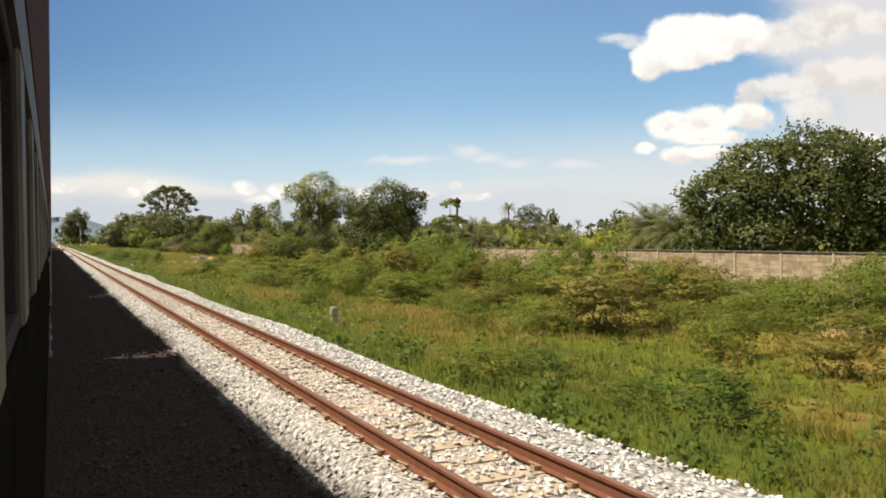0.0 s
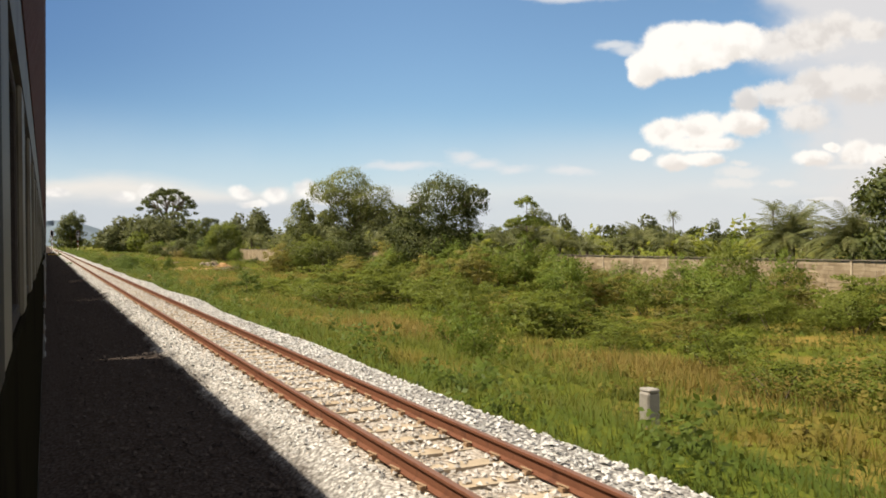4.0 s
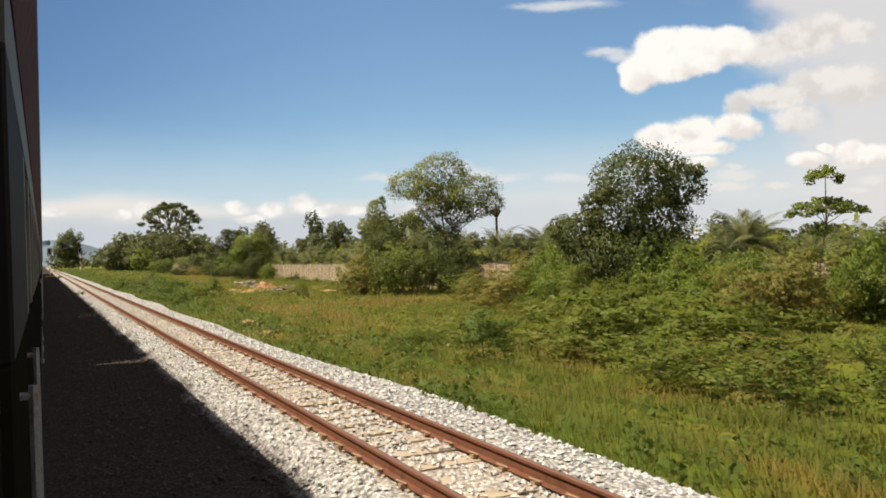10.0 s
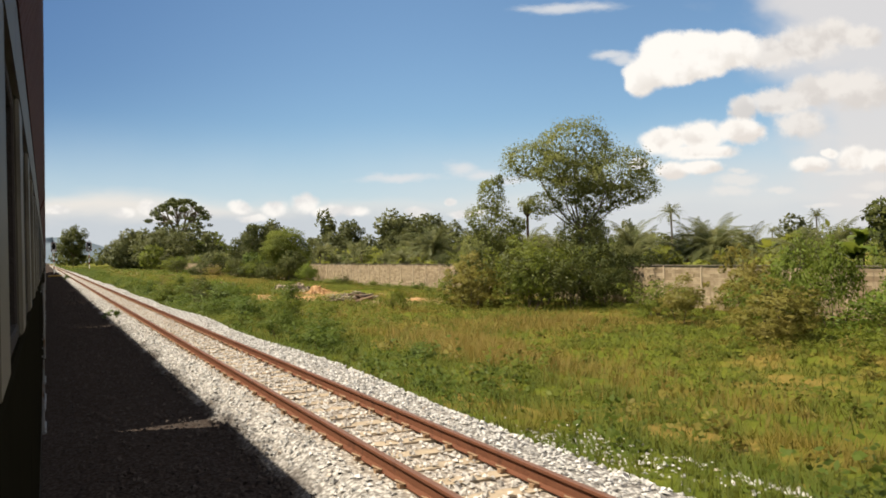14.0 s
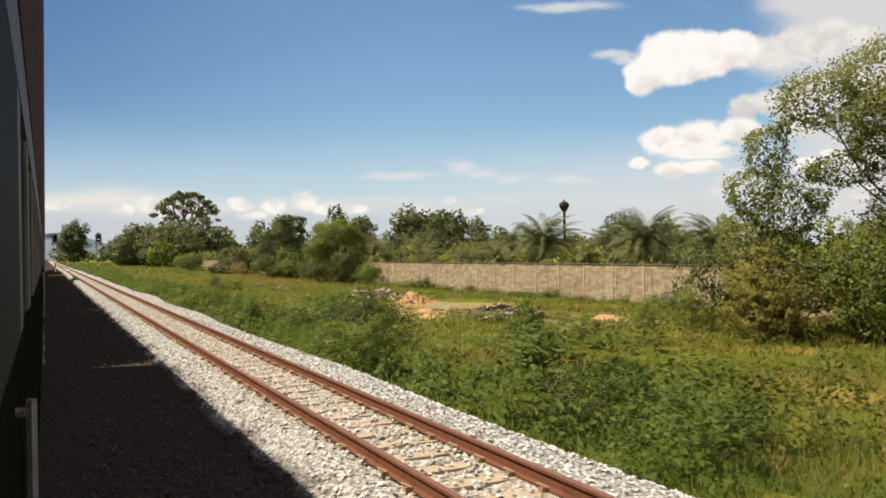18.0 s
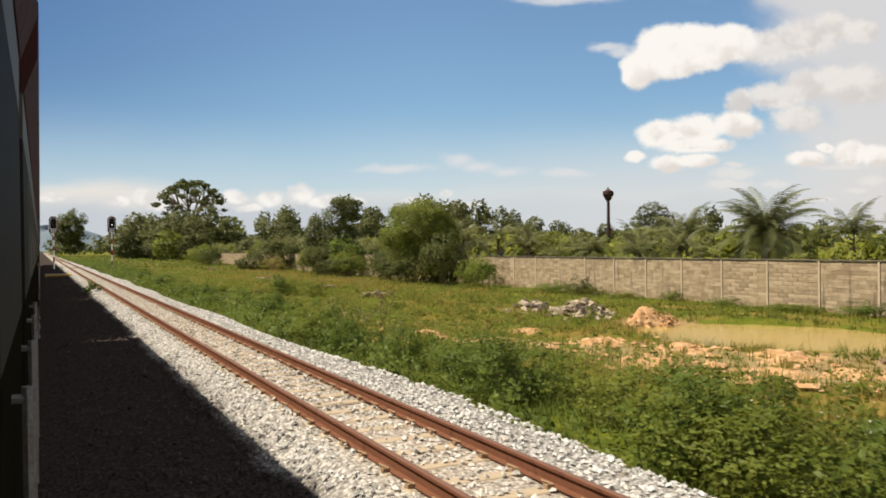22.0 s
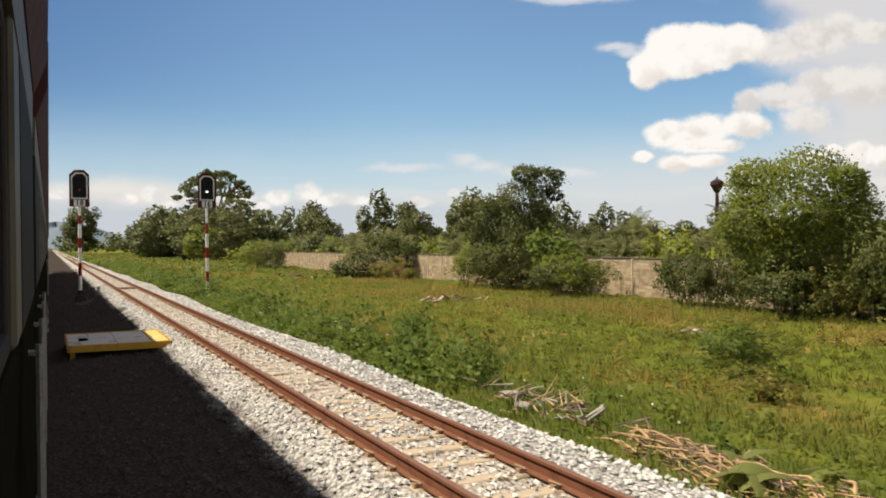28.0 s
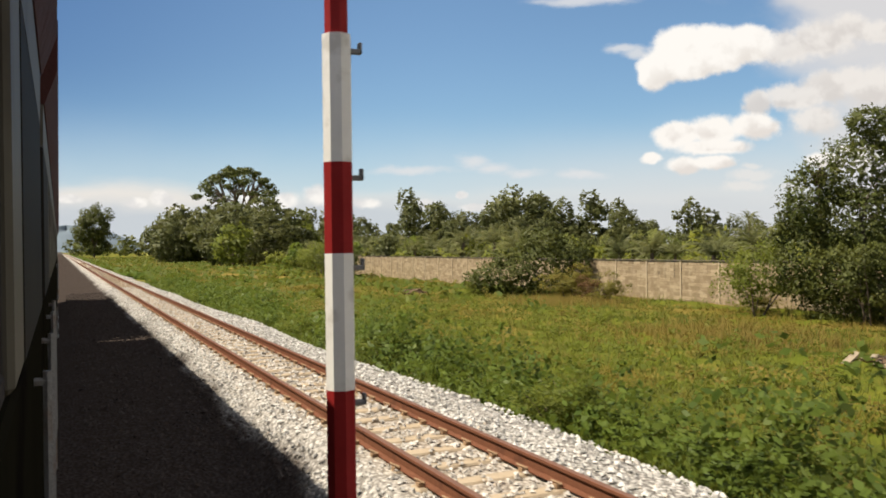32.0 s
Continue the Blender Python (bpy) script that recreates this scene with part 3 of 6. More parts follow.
def build_ballast():
    prof = ((-3.4, -0.95), (-2.9, -0.64), (-0.15, -0.62), (0.5, -0.49), (2.25, -0.45), (2.66, -0.225), (3.0, -0.20), (3.54, -0.205), (4.1, -0.20), (5.0, -0.22), (5.35, -0.33), (5.95, -0.86))
    ys = np.concatenate([np.arange(-8, 340, 0.8), np.arange(340, 1000, 12)])
    rng = np.random.RandomState(4)
    rows = []
    for y in ys:
        edge = 0.16 * math.sin(y * 0.37) + 0.12 * math.sin(y * 0.113 + 1.0) + rng.normal(0, 0.05)
        spill = 0.30 * math.exp(-((y - 263.6) / 2.7) ** 2)
        row = []
        for j, (x, z) in enumerate(prof):
            q = x + (edge + spill if j >= 10 else 0.4 * edge if j == 4 else 0)
            dip = 0.42 * max(0.0, 1 - ((y - 270.5) / 9.0) ** 2) if j in (3, 4) else 0.0
            row.append((q - 1.3 * dip if j == 4 else q, y, z - dip + (0.10 * spill if j == 11 else 0.0) + ((0.014 if 6 <= j <= 8 else 0.033) if 5 <= j <= 9 else 0.0) + rng.normal(0, 0.012)))
        rows.append(row)
    v = np.array(rows).reshape(-1, 3)
    n = len(prof)
    i = (np.arange(len(ys) - 1)[:, None] * n + np.arange(n - 1)[None, :]).ravel()
    me = mesh_of("ballast", v, np.stack([i, i + 1, i + n + 1, i + n], 1))
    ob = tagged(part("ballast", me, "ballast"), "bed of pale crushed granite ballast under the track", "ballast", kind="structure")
    # loose chips lying on the bed
    rng = np.random.RandomState(7)
    y = np.concatenate([rng.uniform(-2, 318, 170000)])
    x = np.where(rng.uniform(0, 1, len(y)) < 0.14, rng.uniform(0.3, 2.2, len(y)), rng.uniform(2.12, 5.85, len(y)))
    keep = (np.abs(x - RAIL_X[0]) > 0.09) & (np.abs(x - RAIL_X[1]) > 0.09)
    # sleepers stay bare on top
    on = (np.abs(((y + 0.3) % 0.6) - 0.3) < 0.13) & (x > 2.75) & (x < 4.35)
    keep &= ~(on & (rng.uniform(0, 1, len(y)) < np.where(y > 128, 0.34, 0.10)))
    x, y = x[keep], y[keep]
    spilt = 1500
    which = rng.randint(0, 4, spilt)
    sx = np.array((7.1, 8.3, 7.6, 6.9))[which] + rng.normal(0, 0.42, spilt)
    sy = np.array((99.5, 96.8, 94.0, 91.0))[which] + rng.normal(0, 0.9, spilt)
    m = len(x) + spilt
    x, y = np.concatenate([x, sx]), np.concatenate([y, sy])
    shoulder = 0.16 * np.sin(y * 0.37) + 0.12 * np.sin(y * 0.113 + 1.0) + 0.30 * np.exp(-((y - 263.6) / 2.7) ** 2)
    flat_x, x = x, x + shoulder * np.clip((x - 5.0) / 0.35, 0, 1)
    z = np.interp(flat_x, [p[0] for p in prof], [p[1] for p in prof])
    z = z + np.where((x > 2.95) & (x < 4.15), 0.016, 0.032) + np.where((np.abs(((y + 0.3) % 0.6) - 0.3) < 0.13) & (x > 2.85) & (x < 4.2), 0.018, 0.0)
    z[-spilt:] = ground_z(sx, sy) + 0.02
    x[-spilt:] = sx
    size = rng.uniform(0.020, 0.046, m)
    base = np.array([(1, 0, 0), (-1, 0, 0), (0, 1, 0), (0, -1, 0), (0, 0, 1), (0, 0, -1)], float)
    v = base[None] * (size[:, None, None] * rng.uniform(0.6, 1.25, (m, 6, 1)))
    a = rng.uniform(0, 6.28, m)
    b = rng.uniform(-0.9, 0.9, m)
    ca, sa, cb, sb = np.cos(a), np.sin(a), np.cos(b), np.sin(b)
    vx, vy, vz = v[..., 0], v[..., 1], v[..., 2]
    vx, vz = vx * cb[:, None] - vz * sb[:, None], vx * sb[:, None] + vz * cb[:, None]
    vx, vy = vx * ca[:, None] - vy * sa[:, None], vx * sa[:, None] + vy * ca[:, None]
    v = np.stack([vx + x[:, None], vy + y[:, None], vz * 0.8 + (z + size * 0.35)[:, None]], -1).reshape(-1, 3)
    f = np.array([(0, 2, 4), (2, 1, 4), (1, 3, 4), (3, 0, 4)])  # the underside lies in the bed
    f = (f[None] + 6 * np.arange(m)[:, None, None]).reshape(-1, 3)
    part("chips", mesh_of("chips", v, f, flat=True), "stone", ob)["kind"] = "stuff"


build_ballast()


# ---- the neighbouring track ----
def build_track():
    track = thing("railway_track", (0, 0, 0), "rusty metre-gauge railway track on pale ballast", "railway track", kind="structure")
    prof = ((-0.062, -0.155), (0.062, -0.155), (0.062, -0.146), (0.012, -0.130), (0.009, -0.040), (0.034, -0.030), (0.034, -0.004), (0.028, 0.0), (-0.028, 0.0),
            (-0.034, -0.004), (-0.034, -0.030), (-0.009, -0.040), (-0.012, -0.130), (-0.062, -0.146))
    for x in RAIL_X:
        bm = bmesh.new()
        extrude(bm, [(x + a, z) for a, z in prof], -8, 900)
        for f in bm.faces:
            f.material_index = 1 if f.normal.z > 0.9 and f.calc_center_median().z > -0.01 else 0
        part("rail", bm, ("rail", "railtop"), track)
    bm = bmesh.new()
    box(bm, (-0.66, -0.11, -0.17), (0.66, 0.11, 0.0), 0.02)
    for v in bm.verts:
        if abs(v.co.x) < 0.3:
            v.co.z -= 0.02
    me = bpy.data.meshes.new("sleeper")
    bm.to_mesh(me)
    bm.free()
    me.materials.append(MAT["sleeper"])
    # the sleepers of the last stretch lie bare and are parts; the rest, half buried, are joined
    for i in range(230, 520):
        ob = new("sleeper", me)
        ob.parent = track
        ob.location = (3.54 + 0.006 * ((i * 7) % 5 - 2), i * 0.6, -0.168)
    bm = bmesh.new()
    for i in list(range(-12, 230)) + list(range(520, 720)):
        box(bm, (2.93, i * 0.6 - 0.11, -0.32), (4.15, i * 0.6 + 0.11, -0.171))
    part("buried_sleepers", bm, "sleeper", track)["kind"] = "stuff"
    # spring clips on both sides of each rail
    base = bmesh.new()
    for s in (-1, 1):
        box(base, (s * 0.085 - 0.03, -0.035, -0.165), (s * 0.085 + 0.03, 0.035, -0.125))
        tube(base, (s * 0.06, -0.05, -0.125), (s * 0.12, 0.05, -0.10), 0.012, 0.012, 4)
    base.verts.ensure_lookup_table()
    base.faces.ensure_lookup_table()
    tri = bmesh.ops.triangulate(base, faces=base.faces[:])["faces"]
    bv = np.array([v.co[:] for v in base.verts])
    bf = np.array([[v.index for v in f.verts] for f in base.faces])
    base.free()
    spots = np.array([(x, i * 0.6) for i in range(-10, 540) for x in RAIL_X])
    v = bv[None] + np.concatenate([spots, np.zeros((len(spots), 1))], 1)[:, None]
    f = bf[None] + len(bv) * np.arange(len(spots))[:, None, None]
    part("rail_clips", mesh_of("rail_clips", v.reshape(-1, 3), f.reshape(-1, 3), flat=True), "clip", track)["kind"] = "stuff"


build_track()


# ---- the train ----
CAR, GAP, FRONT = 20.12, 0.80, 312.1
WIN_Z0, WIN_Z1 = 1.74, 2.56


def build_carriage():
    """One coach, its near end at y = 0 and its far end at y = CAR; the side towards the field stands at x = -0.07."""
    car = thing("railway_carriage", (0, 0, 0), "dark grimy railway carriage with open windows and brown-red eaves band", "railway carriage", "carriages of the train")
    L = CAR
    bm = bmesh.new()
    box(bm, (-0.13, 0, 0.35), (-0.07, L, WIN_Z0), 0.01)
    part("side_panel", bm, "coach_side", car, "near-black olive lower side panel")
    bm = bmesh.new()
    box(bm, (-0.125, 0.02, 0.02), (-0.075, L - 0.02, 0.346), 0.01)
    part("skirt", bm, "coach_low", car, "near-black lowest side panel")
    bm = bmesh.new()
    extrude(bm, [(-0.13, WIN_Z1), (-0.07, WIN_Z1), (-0.066, 2.78), (-0.12, 2.78)], 0, L)
    part("window_header", bm, "coach", car)
    bm = bmesh.new()
    extrude(bm, [(-0.12, 2.784), (-0.06, 2.784), (0.004, 2.96), (0.012, 3.24), (-0.06, 3.28), (-0.12, 3.22)], 0, L)
    part("eaves_band", bm, "coach_red", car, "brown-red eaves band")
    # curved roof
    bm = bmesh.new()
    arc = [(-1.44 + 1.44 * math.cos(a), 3.24 + 0.50 * math.sin(a)) for a in np.linspace(0.02, math.pi - 0.02, 15)]
    extrude(bm, arc, 0, L)
    part("roof", bm, "roof", car)
    # windows: opening, frame, sill and a glass pane slid half down
    pitch = 1.55
    count = int((L - 3.2) / pitch)
    y0 = (L - count * pitch) / 2
    pillar = bmesh.new()
    box(pillar, (-0.13, 0, WIN_Z0 + 0.002), (-0.072, 0.42, WIN_Z1 - 0.002), 0.012)
    pm = bpy.data.meshes.new("pillar")
    pillar.to_mesh(pm)
    pillar.free()
    pm.materials.append(MAT["coach"])
    frame_bm = bmesh.new()
    w = pitch - 0.42
    for lo, hi in (((-0.155, 0, WIN_Z0 + 0.004), (-0.09, 0.05, WIN_Z1 - 0.004)), ((-0.155, w - 0.05, WIN_Z0 + 0.004), (-0.09, w, WIN_Z1 - 0.004)),
                   ((-0.155, 0.052, WIN_Z0 + 0.004), (-0.085, w - 0.052, WIN_Z0 + 0.05)), ((-0.155, 0.052, WIN_Z1 - 0.05), (-0.09, w - 0.052, WIN_Z1 - 0.004))):
        box(frame_bm, lo, hi, 0.006)
    fm = bpy.data.meshes.new("window_frame")
    frame_bm.to_mesh(fm)
    frame_bm.free()
    fm.materials.append(MAT["underframe"])
    glass = bmesh.new()
    box(glass, (-0.135, 0.05, WIN_Z0 + 0.05), (-0.129, w - 0.05, WIN_Z0 + 0.42))
    gm = bpy.data.meshes.new("pane")
    glass.to_mesh(gm)
    glass.free()
    gm.materials.append(MAT["glass"])
    for i in range(count + 1):
        ob = new("pillar", pm)
        ob.parent, ob.location = car, (0, y0 + i * pitch - 0.21, 0)
        if i < count:
            fr = new("window_frame", fm)
            fr.parent, fr.location = car, (0, y0 + i * pitch + 0.21, 0)
            pn = new("pane", gm)
            pn.parent, pn.location = fr, (0, 0, 0)
    for a, b in ((0.0, y0 - 0.212), (L - y0 + 0.212, L)):
        bm = bmesh.new()
        box(bm, (-0.13, a, WIN_Z0 + 0.002), (-0.07, b, WIN_Z1 - 0.002), 0.01)
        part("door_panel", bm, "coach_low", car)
    # far side, floor and ends close the body
    bm = bmesh.new()
    box(bm, (-2.82, 0, 0.35), (-2.76, L, 3.22))
    part("far_side", bm, "coach", car)
    bm = bmesh.new()
    box(bm, (-2.75, 0.05, 0.25), (-0.14, L - 0.05, 0.34))
    part("floor_pan", bm, "underframe", car)
    for y in (0.0, L - 0.06):
        bm = bmesh.new()
        box(bm, (-2.74, y, 0.36), (-0.14, y + 0.06, 3.22))
        part("end_wall", bm, "coach_low", car)
    bm = bmesh.new()
    box(bm, (-1.95, L, 0.4), (-0.95, L + GAP, 2.45), 0.05)
    part("gangway", bm, "underframe", car, "sooty folded gangway bellows")
    # bogies, steps, tanks
    for y in (3.2, L - 3.2):
        bm = bmesh.new()
        box(bm, (-0.42, y - 1.5, -0.25), (-0.28, y + 1.5, 0.05), 0.03)
        for q in (-1.05, 1.05):
            m = Matrix.Translation((-0.5, y + q, -0.12)) @ Matrix.Rotation(math.pi / 2, 4, "Y")
            bmesh.ops.create_cone(bm, cap_ends=True, segments=20, radius1=0.43, radius2=0.43, depth=0.12, matrix=m)
        part("bogie", bm, "underframe", car)
    bm = bmesh.new()
    box(bm, (-0.75, L / 2 - 2.0, -0.25), (-0.2, L / 2 + 1.8, 0.22), 0.03)
    part("battery_box", bm, "underframe", car)
    for y in (0.55, L - 1.35):
        bm = bmesh.new()
        for z in (-0.25, 0.05):
            box(bm, (-0.36, y, z), (-0.03, y + 0.8, z + 0.035), 0.008)
        for q in (0.0, 0.77):
            box(bm, (-0.09, y + q, -0.25), (-0.05, y + q + 0.03, 0.35))
        part("door_steps", bm, "steel", car, "worn steel door steps")
    for y in (0.3, 1.5, L - 1.5, L - 0.3):
        bm = bmesh.new()
        tube(bm, (-0.035, y, 0.75), (-0.035, y, 1.65), 0.014, 0.014, 6)
        tube(bm, (-0.07, y, 0.78), (-0.035, y, 0.78), 0.012, 0.012, 5)
        tube(bm, (-0.07, y, 1.62), (-0.035, y, 1.62), 0.012, 0.012, 5)
        part("grab_rail", bm, "steel", car)
    return car


coach = build_carriage()
coach.matrix_basis = pose(0, FRONT - CAR, 0)
for n in range(1, 16):
    copy_thing(coach, pose(0, FRONT - CAR - n * (CAR + GAP), 0))


# ---- trees and shrubs ----
def leaves(rng, centres, radii, per, size, flat=1.0, droop=0.0, long=1.6, up=0.35):
    """Leaf blades scattered through clumps: four-cornered, turned at random, shaded as part of their clump."""
    centres, radii = np.asarray(centres, float), np.asarray(radii, float)
    n = len(centres) * per
    c = np.repeat(centres, per, 0)
    r = np.repeat(radii, per)
    d = rng.normal(size=(n, 3))
    d /= np.linalg.norm(d, axis=1)[:, None]
    out = d.copy()
    d *= (rng.uniform(0.25, 1, n) ** 0.45)[:, None]
    d[:, 2] *= flat
    p = c + d * r[:, None]
    u = rng.normal(size=(n, 3))
    u[:, 2] = u[:, 2] * 0.6 - droop
    u /= np.linalg.norm(u, axis=1)[:, None]
    w = np.cross(u, d + rng.normal(0, 0.5, (n, 3)))
    w /= np.linalg.norm(w, axis=1)[:, None] + 1e-6
    s = size * rng.uniform(0.6, 1.35, n)
    a, b = u * (s * long)[:, None] * 0.5, w * s[:, None] * 0.5
    mid = c - centres.mean(0)
    mid /= np.linalg.norm(mid, axis=1)[:, None] + 1e-6
    nrm = out * 0.75 + mid * 0.7 + (0, 0, up) + rng.normal(0, 0.25, (n, 3))
    nrm /= np.linalg.norm(nrm, axis=1)[:, None]
    side = np.sign((np.cross(a, b) * nrm).sum(1))[:, None]
    b = b * np.where(side == 0, 1, side)
    v = np.stack([p - a, p - b * 0.9, p + a, p + b * 0.9], 1).reshape(-1, 3)
    return v, np.arange(4 * n).reshape(-1, 4), np.repeat(nrm, 4, 0)


def crown_points(rng, n, w, h, z, hollow=0.55, gap=0.25, top=1.0):
    """Clump centres in a lumpy half-egg of width w and height h whose foot is at z."""
    lumps = rng.normal(size=(7, 3))
    lumps /= np.linalg.norm(lumps, axis=1)[:, None]
    out = []
    while len(out) < n:
        d = rng.normal(size=3)
        d /= np.linalg.norm(d)
        bulge = 1 + gap * max(float((lumps @ d).max()) - 0.75, -0.25) * 2.2
        r = rng.uniform(hollow, 1) * bulge
        out.append((d[0] * r * w / 2, d[1] * r * w / 2, z + h / 2 + d[2] * r * h / 2 * top))
    return np.array(out)


def limbs(bm, rng, base, targets, r0, fork):
    """A leaning trunk to the fork, and limbs from it to some of the clumps."""
    fork = Vector(fork)
    base = Vector(base)
    mid = base.lerp(fork, 0.5) + Vector((rng.normal(0, 0.04), rng.normal(0, 0.04), 0)) * fork.length
    tube(bm, base, mid, r0, r0 * 0.8, 9)
    tube(bm, mid, fork, r0 * 0.8, r0 * 0.6, 9)
    for t in targets:
        t = Vector(t)
        a = fork.lerp(t, 0.5) + Vector((0, 0, 0.12 * (t - fork).length))
        tube(bm, fork, a, r0 * 0.42, r0 * 0.22, 6)
        tube(bm, a, t, r0 * 0.22, r0 * 0.06, 5)


def make_tree(name, label, seed, height, width, crown_h, mat, clumps=60, per=60, size=0.35, clump_r=1.0, flat=0.75, hollow=0.5, gap=0.35, trunk=0.25,
              limbs_n=9, droop=0.1, lean=0.0, at=(0, 0, 0), category="tree", group=""):
    rng = np.random.RandomState(seed)
    root = thing(name, at, label, category, group)
    z = height - crown_h
    pts = crown_points(rng, clumps, width, crown_h, z, hollow, gap)
    pts[:, 0] += lean * (pts[:, 2] / height)
    rad = clump_r * rng.uniform(0.6, 1.3, clumps)
    v, f, q = leaves(rng, pts, rad, per, size, flat, droop)
    bm = bmesh.new()
    pick = pts[rng.permutation(clumps)[:limbs_n]]
    limbs(bm, rng, (0, 0, -0.5), pick, trunk, (lean * 0.4, 0, max(z * 0.8, height * 0.18)))
    part("trunk", bm, "bark", root)
    part("crown", mesh_of("crown", v, f, q), mat, root)
    return root


def lobe_leaves(rng, lobes, cover, size, long=1.6, droop=0.1, up=0.35, ragged=0.5):
    """Leaves over the lumpy skin of rounded lobes (x, y, z, half width, half height); those deep inside another lobe are left out."""
    V, N = [], []
    L = np.array(lobes, float)
    for c in L:
        r = np.array((c[3], c[3], c[4]))
        n = int(1.25 * cover * 12.6 * (r[0] * r[0] + 2 * r[0] * r[2]) / 3 / (size * size * long * 0.5))
        d = rng.normal(size=(n, 3))
        d /= np.linalg.norm(d, axis=1)[:, None]
        k = rng.normal(size=(30, 3))
        k /= np.linalg.norm(k, axis=1)[:, None]
        near = d @ k.T
        best = near.max(1)
        lump = k[near.argmax(1)]
        own = rng.uniform(0.72, 1.16, len(k))[near.argmax(1)]
        depth = rng.uniform(0, 1, n) ** 1.5
        q = (1 - ragged * 0.9 * np.clip(1 - best, 0, 0.3) / 0.3 * rng.uniform(0.0, 1, n)) * own * (1 - 0.75 * depth) + rng.exponential(0.05, n)
        core = rng.uniform(0, 1, n) < 0.16
        q = np.where(core, rng.uniform(0.25, 0.72, n), q)
        p = c[:3] + d * r * q[:, None]
        keep = np.ones(n, bool)
        for o in L:
            if o is not c:
                keep &= (((p - o[:3]) / (o[3], o[3], o[4])) ** 2).sum(1) > 0.42
        p, d, lump, core = p[keep], d[keep], lump[keep], core[keep]
        n = len(p)
        nrm = d * 0.65 + (d - 0.8 * lump) * 0.55 + (0, 0, up) + rng.normal(0, 0.32, (n, 3))
        nrm /= np.linalg.norm(nrm, axis=1)[:, None]
        u = rng.normal(size=(n, 3))
        u[:, 2] = u[:, 2] * 0.6 - droop
        u /= np.linalg.norm(u, axis=1)[:, None]
        w = np.cross(u, nrm + rng.normal(0, 0.6, (n, 3)))
        w /= np.linalg.norm(w, axis=1)[:, None] + 1e-6
        s = size * rng.uniform(0.6, 1.35, n) * np.where(core, 2.1, 1.0)
        a, b = u * (s * long)[:, None] * 0.5, w * s[:, None] * 0.45
        b = b * np.where((np.cross(a, b) * nrm).sum(1) < 0, -1, 1)[:, None]
        V.append(np.stack([p - a, p - b, p + a, p + b], 1).reshape(-1, 3))
        N.append(np.repeat(nrm, 4, 0))
    v = np.concatenate(V)
    return v, np.arange(len(v)).reshape(-1, 4), np.concatenate(N)


def make_lobed_tree(name, label, seed, lobes, mat, cover=1.3, size=0.2, trunk=0.25, fork=0.35, at=(0, 0, 0), turn=0.0, group="", long=1.6, droop=0.1, extra=0, ragged=0.5, twigs=2):
    """A tree whose crown is made of rounded lobes, each carried by a limb; x runs across the view down the line."""
    rng = np.random.RandomState(seed)
    root = thing(name, at, label, "tree", group, turn=turn)
    lobes = list(lobes)
    for _ in range(extra):
        b = lobes[rng.randint(len(lobes))]
        a, e = rng.uniform(0, 6.283), rng.uniform(-0.2, 0.9)
        lobes.append((b[0] + b[3] * 0.85 * math.cos(a) * math.cos(e), b[1] + b[3] * 0.85 * math.sin(a) * math.cos(e), b[2] + b[4] * 0.85 * math.sin(e), b[3] * rng.uniform(0.28, 0.45), b[4] * rng.uniform(0.28, 0.45)))
    v, f, q = lobe_leaves(rng, lobes, cover, size, long, droop, 0.35, ragged)
    top = max(b[2] for b in lobes)
    bm = bmesh.new()
    main = lobes[:len(lobes) - extra]
    fz = top * fork
    crook = Vector((rng.normal(0, 0.03), rng.normal(0, 0.03), 0)) * top
    tube(bm, (0, 0, -0.6), Vector((0, 0, fz * 0.5)) + crook, trunk, trunk * 0.8, 9)
    tube(bm, Vector((0, 0, fz * 0.5)) + crook, (0, 0, fz), trunk * 0.8, trunk * 0.62, 9)
    for b in main:
        c = Vector(b[:3])
        if c.z < fz:
            continue
        r = trunk * min(0.42, 0.16 + 0.05 * b[3])
        knee = Vector((0, 0, fz)).lerp(c, 0.45) + Vector((rng.normal(0, 0.05), rng.normal(0, 0.05), -0.05)) * (c.z - fz)
        tube(bm, (0, 0, fz), knee, r, r * 0.75, 7)
        tube(bm, knee, c, r * 0.75, r * 0.35, 6)
        for _ in range(twigs):
            g = rng.normal(size=3)
            g /= np.linalg.norm(g)
            end = c + Vector((g[0] * b[3], g[1] * b[3], abs(g[2]) * b[4])) * 0.85
            tube(bm, knee.lerp(c, rng.uniform(0.3, 0.9)), end, r * 0.32, r * 0.08, 5)
    part("trunk", bm, "bark", root)
    part("crown", mesh_of("crown", v, f, q), mat, root)
    return root


